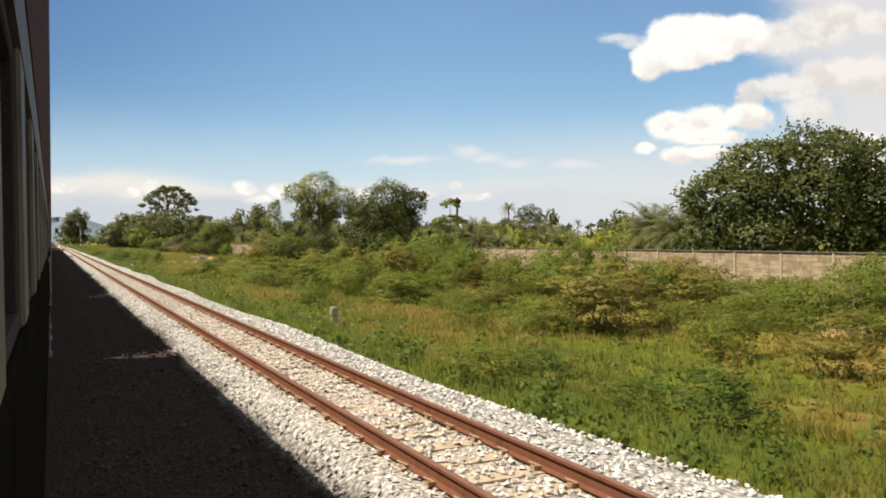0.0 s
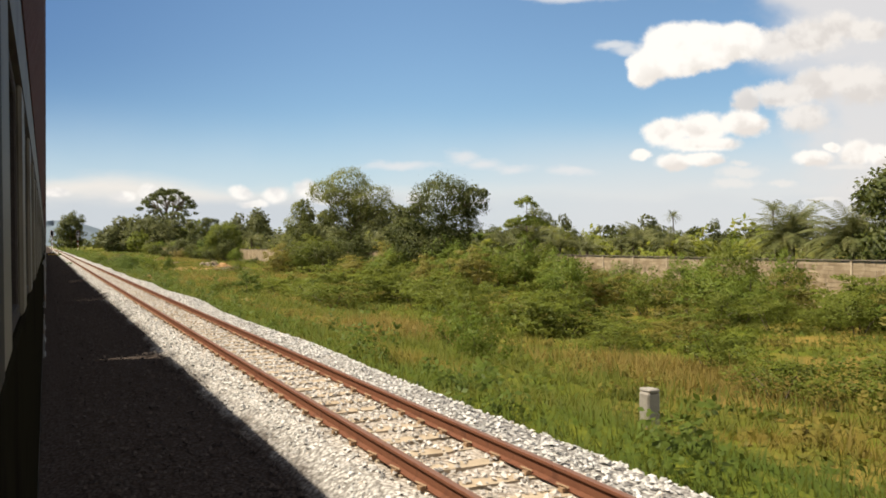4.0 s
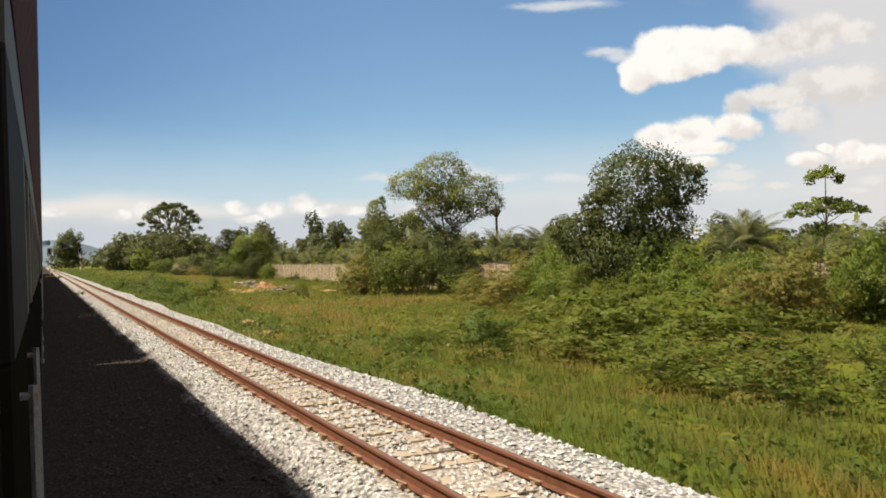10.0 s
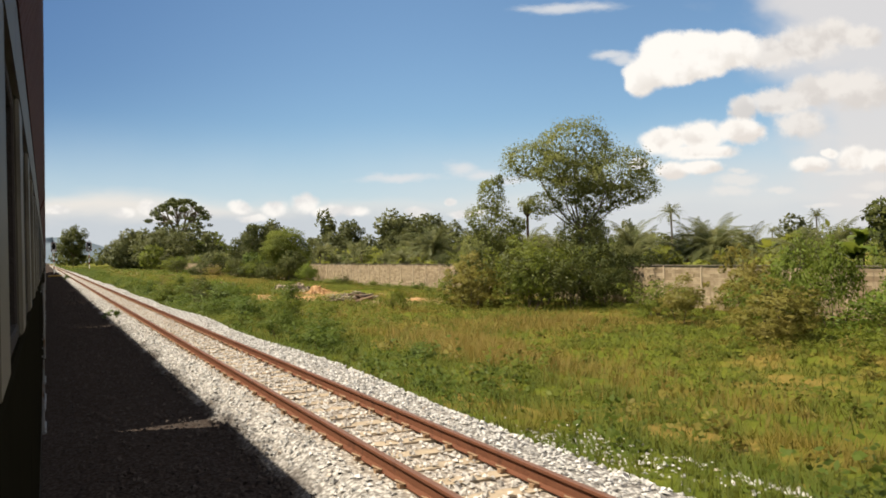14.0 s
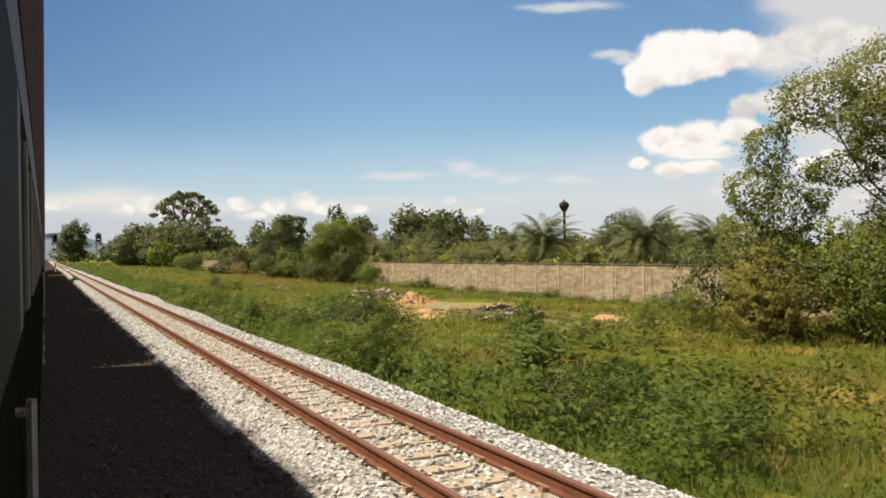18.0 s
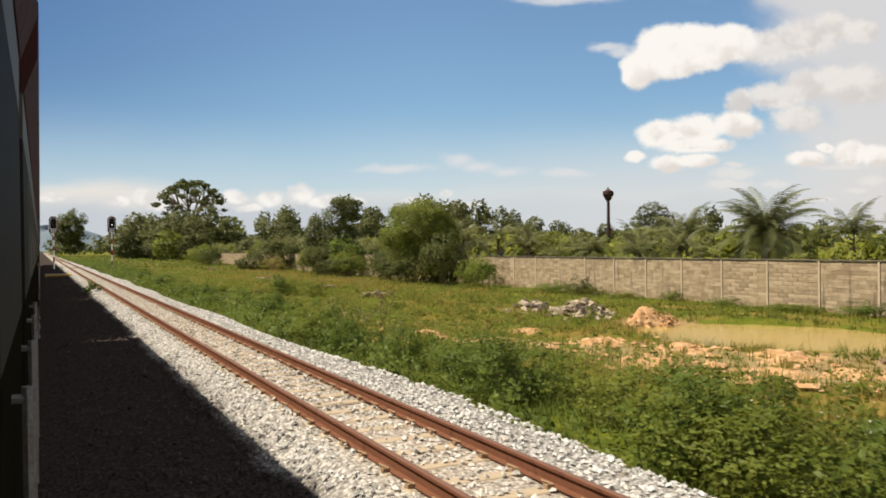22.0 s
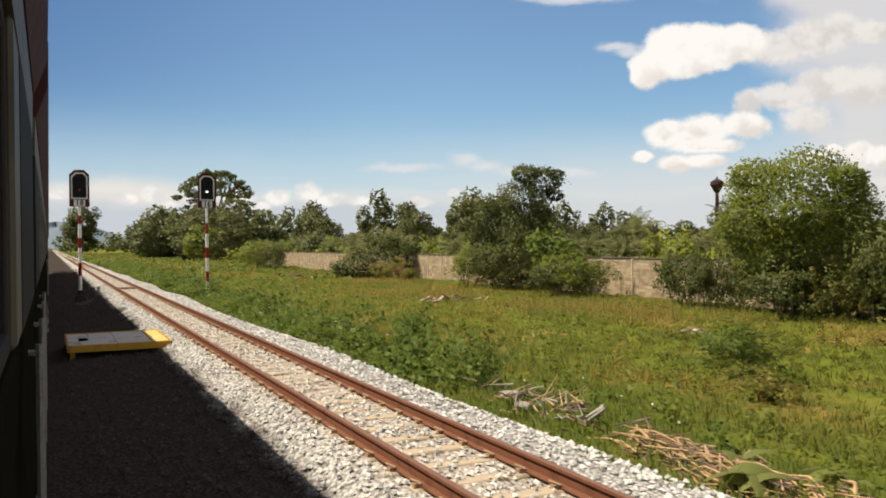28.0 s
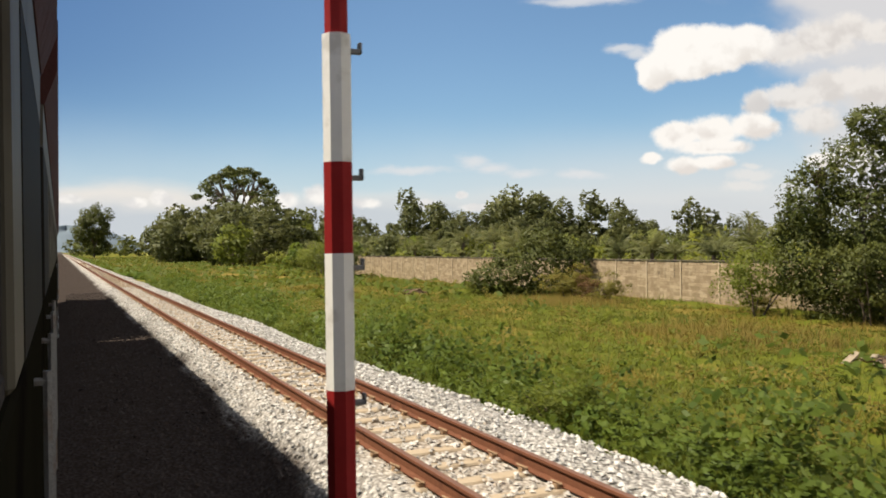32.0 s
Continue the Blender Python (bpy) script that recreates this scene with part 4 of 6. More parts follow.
def make_umbrella_tree(seed, height, width, at, name="rain_tree", label="tall umbrella-shaped rain tree with bare spreading limbs", mat="leaf_dark"):
    """A thin domed canopy over bare forking limbs, with a lower skirt of boughs round the edge."""
    rng = np.random.RandomState(seed)
    root = thing(name, at, label, "tree")
    lobes = []
    for i in range(66):
        a, q = 2.39996 * i + rng.uniform(-0.3, 0.3), 0.5 * math.sqrt((i + 0.5) / 66) * rng.uniform(0.92, 1.05)
        z = 0.985 - 0.30 * (q / 0.5) ** 2.6 + rng.normal(0, 0.012)
        lobes.append((width * q * math.cos(a), width * q * math.sin(a), height * z - width * 0.03, width * rng.uniform(0.050, 0.085), width * rng.uniform(0.026, 0.042)))
    for i in range(11):
        a, q = 0.571 * i + rng.uniform(-0.2, 0.2), rng.uniform(0.34, 0.52)
        lobes.append((width * q * math.cos(a), width * q * math.sin(a), height * rng.uniform(0.52, 0.66), width * rng.uniform(0.045, 0.075), width * 0.03))
    v, f, q = lobe_leaves(rng, lobes, 1.0, width * 0.020, 1.4, 0.0, 0.5, 0.7)
    bm = bmesh.new()
    fork = Vector((0, 0, height * 0.40))
    tube(bm, (0, 0, -1), fork, height * 0.032, height * 0.022, 9)
    for i in range(7):
        a = 6.283 * i / 7 + rng.uniform(-0.2, 0.2)
        knee = Vector((width * 0.17 * math.cos(a), width * 0.17 * math.sin(a), height * rng.uniform(0.60, 0.70)))
        tube(bm, fork, knee, height * 0.015, height * 0.010, 7)
        for b in sorted(lobes, key=lambda b: (Vector(b[:3]) - knee).length)[:9]:
            mid = knee.lerp(Vector(b[:3]), 0.5) + Vector((0, 0, 0.02 * height))
            tube(bm, knee, mid, height * 0.008, height * 0.006, 5)
            tube(bm, mid, b[:3], height * 0.006, height * 0.002, 5)
    part("trunk", bm, "bark", root)
    part("crown", mesh_of("crown", v, f, q), mat, root)
    return root


def make_tiered_tree(seed, at):
    """A thin stem carrying a broad flat tier and a small tuft above it."""
    rng = np.random.RandomState(seed)
    root = thing("young_umbrella_tree", at, "young thin-stemmed tree with two flat green tiers", "tree")
    pts, rad = [], []
    for zc, w, h, n in ((7.2, 5.0, 1.6, 60), (9.4, 2.3, 1.4, 24), (5.8, 2.4, 1.0, 12)):
        a, r = rng.uniform(0, 6.283, n), np.sqrt(rng.uniform(0, 1, n))
        for i in range(n):
            pts.append((r[i] * math.cos(a[i]) * w / 2, r[i] * math.sin(a[i]) * w / 2, zc + h * (0.4 - 0.6 * r[i] ** 2) + rng.normal(0, 0.1)))
            rad.append(rng.uniform(0.3, 0.5))
    v, f, q = leaves(rng, pts, rad, 44, 0.13, 0.5)
    bm = bmesh.new()
    limbs(bm, rng, (0, 0, -0.5), pts[:8], 0.09, (0, 0, 6.2))
    tube(bm, (0, 0, 6.1), (0.05, 0, 9.4), 0.06, 0.03, 6)
    part("trunk", bm, "bark", root)
    part("crown", mesh_of("crown", v, f, q), "leaf", root)
    return root


def make_palm(seed, height, spread, mat, name, label, fronds=26, at=(0, 0, 0), stem=0.22, group=""):
    rng = np.random.RandomState(seed)
    root = thing(name, at, label, "palm tree", group)
    bm = bmesh.new()
    bend = rng.normal(0, 0.05) * height
    for i in range(6):
        a, b = i / 6, (i + 1) / 6
        tube(bm, (bend * a * a, 0, height * a - 0.3), (bend * b * b, 0, height * b - 0.3), stem * (1.15 - 0.25 * a), stem * (1.15 - 0.25 * b), 8)
    part("trunk", bm, "bark", root)
    V = []
    for i in range(fronds):
        az = i * 2.399 + rng.normal(0, 0.2)
        rise = -0.45 + 1.95 * rng.uniform(0, 1) ** 0.9
        ln = spread * rng.uniform(0.8, 1.1)
        steps = 26
        pts, run, top = [(0.0, 0.0)], 0.0, 0.0
        for j in range(steps):
            el = rise - 1.35 * ((j + 0.5) / steps) ** 1.4
            run, top = run + ln / steps * math.cos(el), top + ln / steps * math.sin(el)
            pts.append((run, top))
        for j in range(1, steps + 1):
            (ra, za), (rb, zb) = pts[j - 1], pts[j]
            s = j / steps
            half = spread * 0.17 * math.sin(math.pi * min(0.97, 0.12 + 0.86 * s)) + 0.05
            for side in (-1, 1):
                c, q = math.cos(az), math.sin(az)
                px, pz = (ra + rb) / 2, (za + zb) / 2
                root_a = (c * ra, q * ra, za)
                root_b = (c * (ra * 0.45 + rb * 0.55), q * (ra * 0.45 + rb * 0.55), za * 0.45 + zb * 0.55)
                tip = (c * (rb + half * 0.55) - q * side * half, q * (rb + half * 0.55) + c * side * half, zb - half * 0.35 + rng.normal(0, 0.03))
                tip2 = tuple(t + 0.02 for t in tip)
                V += [root_a, root_b, tip2, tip]
    v = np.array(V) + (bend, 0, height - 0.3)
    part("fronds", mesh_of("fronds", v, np.arange(len(v)).reshape(-1, 4)), mat, root)
    return root


def make_banana(seed, height, mat="leaf_bright", name="banana_plant", label="clump of broad-leaved banana plants"):
    """A clump of broad arching leaves."""
    rng = np.random.RandomState(seed)
    root = thing(name, (0, 0, 0), label, "banana plant", "banana plants behind the wall")
    V = []
    for s in range(4):
        bm = bmesh.new()
        ox, oy = rng.normal(0, 0.9, 2)
        hh = height * rng.uniform(0.5, 0.75)
        tube(bm, (ox, oy, -0.3), (ox, oy, hh), 0.14, 0.09, 7)
        part("stem", bm, "bark", root)
        for i in range(8):
            az = rng.uniform(0, 6.283)
            rise, ln = rng.uniform(0.3, 1.3), height * rng.uniform(0.4, 0.62)
            prev = None
            for j in range(6):
                q = j / 5
                r, z = ln * q * math.cos(rise * (1 - 0.4 * q)), ln * (math.sin(rise) * q - 0.6 * q * q)
                w = ln * 0.16 * math.sin(math.pi * min(0.96, 0.1 + 0.9 * q))
                c, d = math.cos(az), math.sin(az)
                now = ((ox + c * r - d * w, oy + d * r + c * w, hh + z), (ox + c * r + d * w, oy + d * r - c * w, hh + z))
                if prev:
                    V += [prev[0], prev[1], now[1], now[0]]
                prev = now
    v = np.array(V)
    out = v * (0.25, 0.25, 0.05) + (0, 0, 1.0)
    part("foliage", mesh_of("foliage", v, np.arange(len(v)).reshape(-1, 4), out / np.linalg.norm(out, axis=1)[:, None]), mat, root)
    return root


def make_bush(seed, width, height, mat, label, name="bush", size=0.13, clumps=32, per=38, feather=False, group="", at=(0, 0, 0)):
    """A bushy mass of small leaves, open at the edge."""
    rng = np.random.RandomState(seed)
    pts = crown_points(rng, clumps, width * 0.85, height * 0.9, height * 0.02, 0.3, 0.6)
    pts[:, 2] = np.maximum(pts[:, 2], 0.1 * height)
    rad = rng.uniform(0.5, 1.2, clumps) * width * 0.14
    v, f, q = leaves(rng, pts, rad, per, size, 0.5 if feather else 0.8, 0.0, 3.0 if feather else 1.6)
    if name == "shrub":
        ob = thing(name, at, label, "bush", group)
        part("foliage", mesh_of("foliage", v, f, q), mat, ob)
        for _ in range(2):
            bm = bmesh.new()
            t = Vector(pts[rng.randint(clumps)])
            tube(bm, (t.x * 0.2, t.y * 0.2, -0.15), t * 0.6, 0.035, 0.025, 5)
            tube(bm, t * 0.6, t, 0.025, 0.010, 5)
            part("stem", bm, "bark", ob)
        return ob
    ob = part(name, mesh_of(name, v, f, q), mat)
    ob.matrix_basis = pose(*at)
    return tagged(ob, label, "bush", group)


def gz(x, y):
    return float(ground_z(np.float64(x), np.float64(y)))


# single trees on the field side of the wall
ACROSS = -25.5  # turns a tree's x axis across the line of sight
make_lobed_tree("field_tree", "tall open-crowned tree with pale green foliage", 11, ((-0.3, 0.0, 15.6, 4.3, 2.6), (-4.9, 0.8, 14.2, 2.9, 2.1), (4.0, -0.6, 13.0, 3.4, 2.5), (6.2, 0.5, 11.4, 1.9, 1.7),
                (0.6, 2.6, 12.6, 3.2, 2.0), (-2.4, -2.6, 13.0, 2.6, 1.7), (-3.6, 0.4, 9.8, 2.3, 1.4), (2.6, -3.0, 12.2, 2.6, 1.8), (1.6, 0.5, 10.0, 2.4, 1.7), (-1.4, -0.5, 11.0, 2.6, 1.8), (4.4, 0.2, 10.6, 2.3, 1.3), (0.0, 0.0, 7.2, 2.6, 2.0)), "leaf_pale", 0.80, 0.135, 0.30, 0.44, (47.8, 157.7, -3.2), ACROSS, droop=0.5, extra=14, ragged=0.9, twigs=5)
make_lobed_tree("small_tree", "slender pale green tree beside the tall one", 12, ((0, 0, 10.8, 1.5, 2.0), (-0.7, 0.3, 8.4, 2.0, 1.9), (0.8, -0.3, 7.2, 2.3, 2.2), (-1.0, 0, 5.0, 2.4, 2.2), (1.0, 0.4, 4.2, 2.6, 2.4)),
                "leaf_pale", 0.9, 0.13, 0.16, 0.4, (39.3, 160.5, -3.2), ACROSS, droop=0.6, extra=8, ragged=0.8)
make_lobed_tree("dense_tree", "dense drooping green tree in front of the wall", 13, ((0.0, 0, 10.4, 3.9, 3.2), (3.9, 0.4, 10.2, 2.0, 2.3), (-1.6, -0.8, 7.8, 2.9, 2.6), (-5.0, 0.5, 6.0, 2.1, 2.2), (1.8, 0.8, 7.2, 3.0, 2.6), (-1.4, -0.6, 4.4, 4.2, 2.9)),
                "leaf_dark", 1.35, 0.15, 0.25, 0.35, (45.2, 115.4, -3.2), ACROSS, droop=0.9, extra=12, ragged=0.7)
rng = np.random.RandomState(14)
dome = [(u * math.cos(a), 0.58 * u * math.sin(a), z * rng.uniform(0.95, 1.04), rng.uniform(3.2, 4.0), rng.uniform(2.5, 3.0))
        for u, z, n in ((10.8, 4.4, 10), (9.8, 8.6, 10), (6.2, 11.6, 7), (1.6, 12.6, 2)) for a in np.linspace(0, 6.283, n, endpoint=False) + rng.uniform(0, 0.5)]
make_lobed_tree("mango_tree", "broad dark green mango tree rising behind the wall", 14, dome, "leaf_dark", 1.1, 0.24, 0.42, 0.30, (66.0, 56.0, -3.2), ACROSS, extra=18, ragged=0.45, twigs=0)
make_lobed_tree("twin_crowned_tree", "dark bushy tree with a rounded upper crown on a thin stem", 15, ((0.2, 0, 2.8, 4.6, 3.2), (0, 0.5, 6.2, 3.8, 2.8), (0.2, 0, 9.6, 2.7, 2.8), (-3.4, 0, 7.9, 1.7, 2.8), (-3.2, 0.4, 4.0, 2.6, 2.8),
                (2.9, 0, 12.0, 2.4, 1.6), (0.9, 0.3, 12.9, 1.7, 1.1), (4.2, -0.3, 10.4, 1.1, 0.7), (2.2, 0, 7.4, 2.0, 2.0), (2.6, 0, 4.0, 2.4, 2.6)),
                "leaf_dark", 1.35, 0.15, 0.20, 0.5, (47.0, 303.5, -3.2), ACROSS, droop=0.3, extra=14, ragged=0.7)
make_lobed_tree("leafy_tree", "dark large-leaved tree beside the round one", 28, ((0, 0, 4.2, 2.0, 2.0), (0.6, 0.2, 2.6, 2.2, 2.0), (-0.5, 0, 5.3, 1.5, 1.3), (-0.6, 0, 1.6, 1.8, 1.6)), "leaf_dark", 0.95, 0.34, 0.16, 0.4, (46.4, 256.4, -3.2), ACROSS, extra=5, ragged=0.6)
make_lobed_tree("far_tree", "distant dark domed tree above the orchard", 29, [(1.1 * p, 1.1 * q, 2.1 * r, 1.25 * u, 1.5 * w) for p, q, r, u, w in dome], "leaf_dark", 0.6, 0.6, 0.6, 0.30, (351.0, 579.0, -3.2), ACROSS, extra=6, ragged=0.6, twigs=0)
make_lobed_tree("round_tree", "round bright green tree before the wall", 16, ((0, 0, 8.2, 4.4, 3.1), (-3.4, 0.4, 6.4, 2.7, 2.2), (3.2, -0.3, 6.2, 2.5, 2.9), (0.2, 1.0, 4.0, 4.6, 2.8), (-1.0, -1.5, 7.0, 3.2, 2.4), (1.8, -1.2, 8.4, 2.4, 2.0)),
                "leaf", 1.35, 0.15, 0.24, 0.3, (46.5, 264.4, -3.2), ACROSS, extra=14, ragged=0.7)
make_lobed_tree("leafy_tree", "large-leaved green tree beside the dark one", 26, ((0, 0, 4.4, 2.6, 2.2), (1.2, 0.2, 3.2, 2.4, 2.0), (-1.2, 0, 5.4, 1.5, 1.3)), "leaf_weed", 0.85, 0.38, 0.16, 0.4, (46.4, 295.4, -3.2), ACROSS, extra=5, ragged=0.6)
make_tiered_tree(17, (47.5, 98.6, -3.2))
make_umbrella_tree(18, 51.0, 45.0, (91.0, 735.0, -3.2))
make_tree("track_side_tree", "dark solitary tree far down the line", 19, 36.0, 26.0, 32.0, "leaf_dark", 150, 70, 0.8, 2.8, 0.9, 0.35, 0.3, 0.7, 8, 0.0, 0.0, (20.5, 845.0, -3.2))

# trees further on, built once and repeated: cauliflower crowns of a few rounded lobes
kinds = {}
for i, (mat, h, w, n) in enumerate((("leaf_far", 10, 9, 7), ("leaf", 9, 8.5, 8), ("leaf_far", 12, 7, 6), ("leaf", 8, 8, 7), ("leaf_bright", 7, 8, 8), ("leaf_far", 11, 12, 9))):
    rng = np.random.RandomState(40 + i)
    lobes = [(0.0, 0.0, h * 0.78, w * 0.27, h * 0.21)]
    for j in range(n):
        a, z = 2.399 * j + rng.uniform(-0.4, 0.4), rng.uniform(0.22, 0.66)
        o = w * 0.27 * (1.15 - 0.5 * z) * rng.uniform(0.7, 1.2)
        lobes.append((o * math.cos(a), o * math.sin(a), h * z, w * rng.uniform(0.21, 0.30), h * rng.uniform(0.16, 0.23)))
    lobes.append((0.0, 0.0, h * 0.26, w * 0.34, h * 0.24))
    kinds[i] = make_lobed_tree("woodland_tree", "bushy green tree of the distant tree line", 40 + i, lobes, mat, 0.95, 0.46, 0.22, 0.3, (150 + 14 * i, 540.0 + 9 * i, -3.2),
                               group="trees of the distant tree line", extra=6, ragged=0.6, twigs=1)


def plant(src, x, y, s=1.0, sz=None, turn=None, rng=np.random.RandomState(77), z=None):
    t = rng.uniform(0, 360) if turn is None else turn
    q = gz(x, y) if z is None else z
    return copy_thing(src, pose(x, y, q, 0, 0, t) @ Matrix.Diagonal((s, s, sz or s, 1)))


def stand(rng, n, xr, yr, pick, s0, s1):
    for _ in range(n):
        plant(kinds[pick[rng.randint(len(pick))]], rng.uniform(*xr), rng.uniform(*yr), rng.uniform(s0, s1))


rng = np.random.RandomState(21)
stand(rng, 26, (46, 100), (560, 860), (0, 1, 2, 5, 0), 1.7, 2.9)
stand(rng, 14, (40, 66), (500, 660), (0, 1, 3, 5, 4), 1.1, 1.8)
stand(rng, 5, (52, 62), (400, 470), (0, 1, 4), 0.7, 1.0)
for x, y, s in ((247, 702, 3.6), (258, 690, 3.2), (240, 690, 2.9), (252, 628, 2.9), (240, 634, 2.6), (262, 618, 2.5), (231, 655, 2.0)):
    plant(kinds[2], x, y, s * 1.1, s)
stand(rng, 9, (225, 330), (760, 860), (2, 0, 2), 3.1, 4.3)
stand(rng, 6, (185, 225), (900, 960), (2, 0), 3.0, 4.0)
stand(rng, 26, (120, 330), (480, 760), (0, 2, 5), 1.3, 2.1)
stand(rng, 30, (95, 300), (150, 480), (1, 4, 3, 1, 0), 0.6, 0.9)
stand(rng, 12, (78, 125), (285, 375), (0, 1, 4), 0.62, 0.88)
stand(rng, 30, (200, 480), (60, 520), (0, 2, 5, 1), 1.0, 1.55)


def far_woods():
    """The closed edge of woodland all round the plain, too far to tell tree from tree."""
    rng = np.random.RandomState(5)
    n = 420
    x = rng.uniform(-420, 1300, n)
    y = np.where(x < 60, rng.uniform(1000, 1250, n), rng.uniform(0, 1, n) * 120 + np.interp(x, [60, 300, 700, 1300], [1000, 960, 600, 150]))
    keep = np.abs(x) > 14
    x, y = x[keep], y[keep]
    h = rng.uniform(9, 20, len(x))
    pts, rad = [], []
    for a, b, c in zip(x, y, h):
        for _ in range(5):
            pts.append((a + rng.normal(0, 7), b + rng.normal(0, 5), -3 + c * rng.uniform(0.15, 1)))
            rad.append(rng.uniform(3.5, 6))
    v, f, q = leaves(rng, pts, rad, 16, 2.6, 0.8, 0.0, 1.4)
    tagged(part("far_woods", mesh_of("far_woods", v, f, q), "leaf_dark"), "distant dark green belt of woodland", "woods", kind="stuff")


far_woods()


def build_hill():
    n, m = 48, 10
    v, f = [], []
    for i in range(m + 1):
        for j in range(n):
            a, r = 6.283 * j / n, i / m
            wob = 1 + 0.18 * math.sin(3 * a + 1) + 0.1 * math.sin(7 * a)
            v.append((30 + 420 * r * wob * math.cos(a), 4300 + 300 * r * wob * math.sin(a), -3 + 108 * (0.5 + 0.5 * math.cos(math.pi * r)) * (1 + 0.12 * math.sin(5 * a + 4 * r))))
    for i in range(m):
        for j in range(n):
            k = (j + 1) % n
            f.append((i * n + j, i * n + k, (i + 1) * n + k, (i + 1) * n + j))
    tagged(part("distant_hill", mesh_of("distant_hill", v, f), "hill"), "low hazy blue-grey hill on the horizon", "hill", kind="structure")


build_hill()


# ---- orchard behind the wall ----
bananas = [make_banana(60 + i, h, m) for i, (h, m) in enumerate(((6.6, "leaf_lush"), (7.4, "leaf_bright"), (6.2, "frond"), (7.0, "leaf_lush")))]
for i, b in enumerate(bananas):
    b.matrix_basis = pose(58 + 2 * i, 128 + 7 * i, -3.2)
hedge = make_bush(64, 6.0, 5.6, "leaf_lush", "lush bright green growth behind the wall", "orchard_shrub", 0.36, 30, 20, False, "growth behind the wall", (55, 140, -3.2))
date_palm = make_palm(70, 6.3, 5.8, "frond", "date_palm", "feathery date palm behind the wall", 76, (59.5, 217.3, -3.2), 0.38, "palms behind the wall")
tall_palm = make_palm(71, 15.0, 4.4, "frond", "coconut_palm", "tall slender coconut palm", 24, (150, 262, -3.2), 0.24, "distant palms")
small_palm = make_palm(72, 4.8, 3.3, "frond", "small_palm", "young feathery palm behind the wall", 22, (56, 152, -3.2), 0.22, "palms behind the wall")
pale_shrub = make_bush(65, 6.0, 5.6, "leaf_pale", "pale grey-green growth behind the wall", "orchard_shrub", 0.36, 30, 20, False, "growth behind the wall", (56, 170, -3.2))
rng = np.random.RandomState(23)
PALMS = ((59.5, 196.5, 0.95), (57.5, 226.2, 0.62), (58, 184.2, 0.85), (57, 65.3, 0.8), (62, 75.6, 0.85), (62, 168.0, 0.85), (63, 240, 0.55), (60, 118, 0.8), (66, 252, 0.6), (72, 206, 0.8), (62, 278, 0.55),
         (70, 262, 0.6), (64, 307, 0.6), (60, 330, 0.6), (58, 150, 0.8))


def plant_clear(src, x, y, s, sz=None):
    """Plants it unless it would hide or pierce one of the palms."""
    if all(abs(y - b) > 4.5 * c or x > a + 3 for a, b, c in PALMS + ((59.5, 217.3, 1.0),)):
        plant(src, x, y, s, sz)


for y in np.arange(62, 480, 6.0):
    if rng.uniform() < 0.5:
        plant_clear(bananas[rng.randint(4)], rng.uniform(57, 68), y + rng.uniform(-2, 2), rng.uniform(0.6, 0.8))
    plant_clear(small_palm, rng.uniform(52, 60), y + rng.uniform(0, 6), rng.uniform(0.75, 1.0))
    plant_clear(small_palm, rng.uniform(53, 70), y + rng.uniform(0, 6), rng.uniform(0.85, 1.35))
for y in np.arange(30, 500, 4.0):
    plant_clear((hedge, hedge, pale_shrub)[rng.randint(3)], rng.uniform(51.8, 56), y, rng.uniform(0.6, 0.95), rng.uniform(0.62, 0.9))
    plant_clear((hedge, pale_shrub)[rng.randint(2)], rng.uniform(62, 100), y + 1, rng.uniform(1.0, 1.5), rng.uniform(1.0, 1.45))
for x, y, s in PALMS:
    plant(date_palm, x, y, s)
for y in np.arange(152, 262, 3.2):
    plant((hedge, hedge, pale_shrub)[rng.randint(3)], rng.uniform(51.6, 54.5), y, rng.uniform(0.5, 0.66), rng.uniform(0.56, 0.74))
    plant(hedge, rng.uniform(64, 72), y, rng.uniform(0.8, 1.0), rng.uniform(0.85, 1.1))
for _ in range(12):
    plant(tall_palm, rng.uniform(140, 330), rng.uniform(150, 520), rng.uniform(0.55, 0.8))
for x, y, s in ((227, 281, 1.0), (150, 159, 0.8)):
    plant(tall_palm, x, y, s)


def build_water_tower():
    t = thing("water_tower", (227.8, 462.4, -3.2), "slim maroon mushroom-shaped water tower", "water tower")
    bm = bmesh.new()
    tube(bm, (0, 0, -1), (0, 0, 24.5), 0.85, 0.62, 14)
    part("shaft", bm, "tower", t)
    bm = bmesh.new()
    tube(bm, (0, 0, 23.5), (0, 0, 26.4), 0.9, 2.5, 18)
    part("bowl", bm, "tower", t)
    bm = bmesh.new()
    tube(bm, (0, 0, 26.4), (0, 0, 27.6), 2.5, 2.35, 18)
    tube(bm, (0, 0, 27.6), (0, 0, 28.6), 2.35, 0.7, 18)
    part("tank_roof", bm, "tower", t)
    bm = bmesh.new()
    tube(bm, (0, 0, 28.6), (0, 0, 29.5), 0.35, 0.3, 8)
    part("vent", bm, "tower", t)


build_water_tower()


# ---- precast wall ----
WALL_X = 49.2


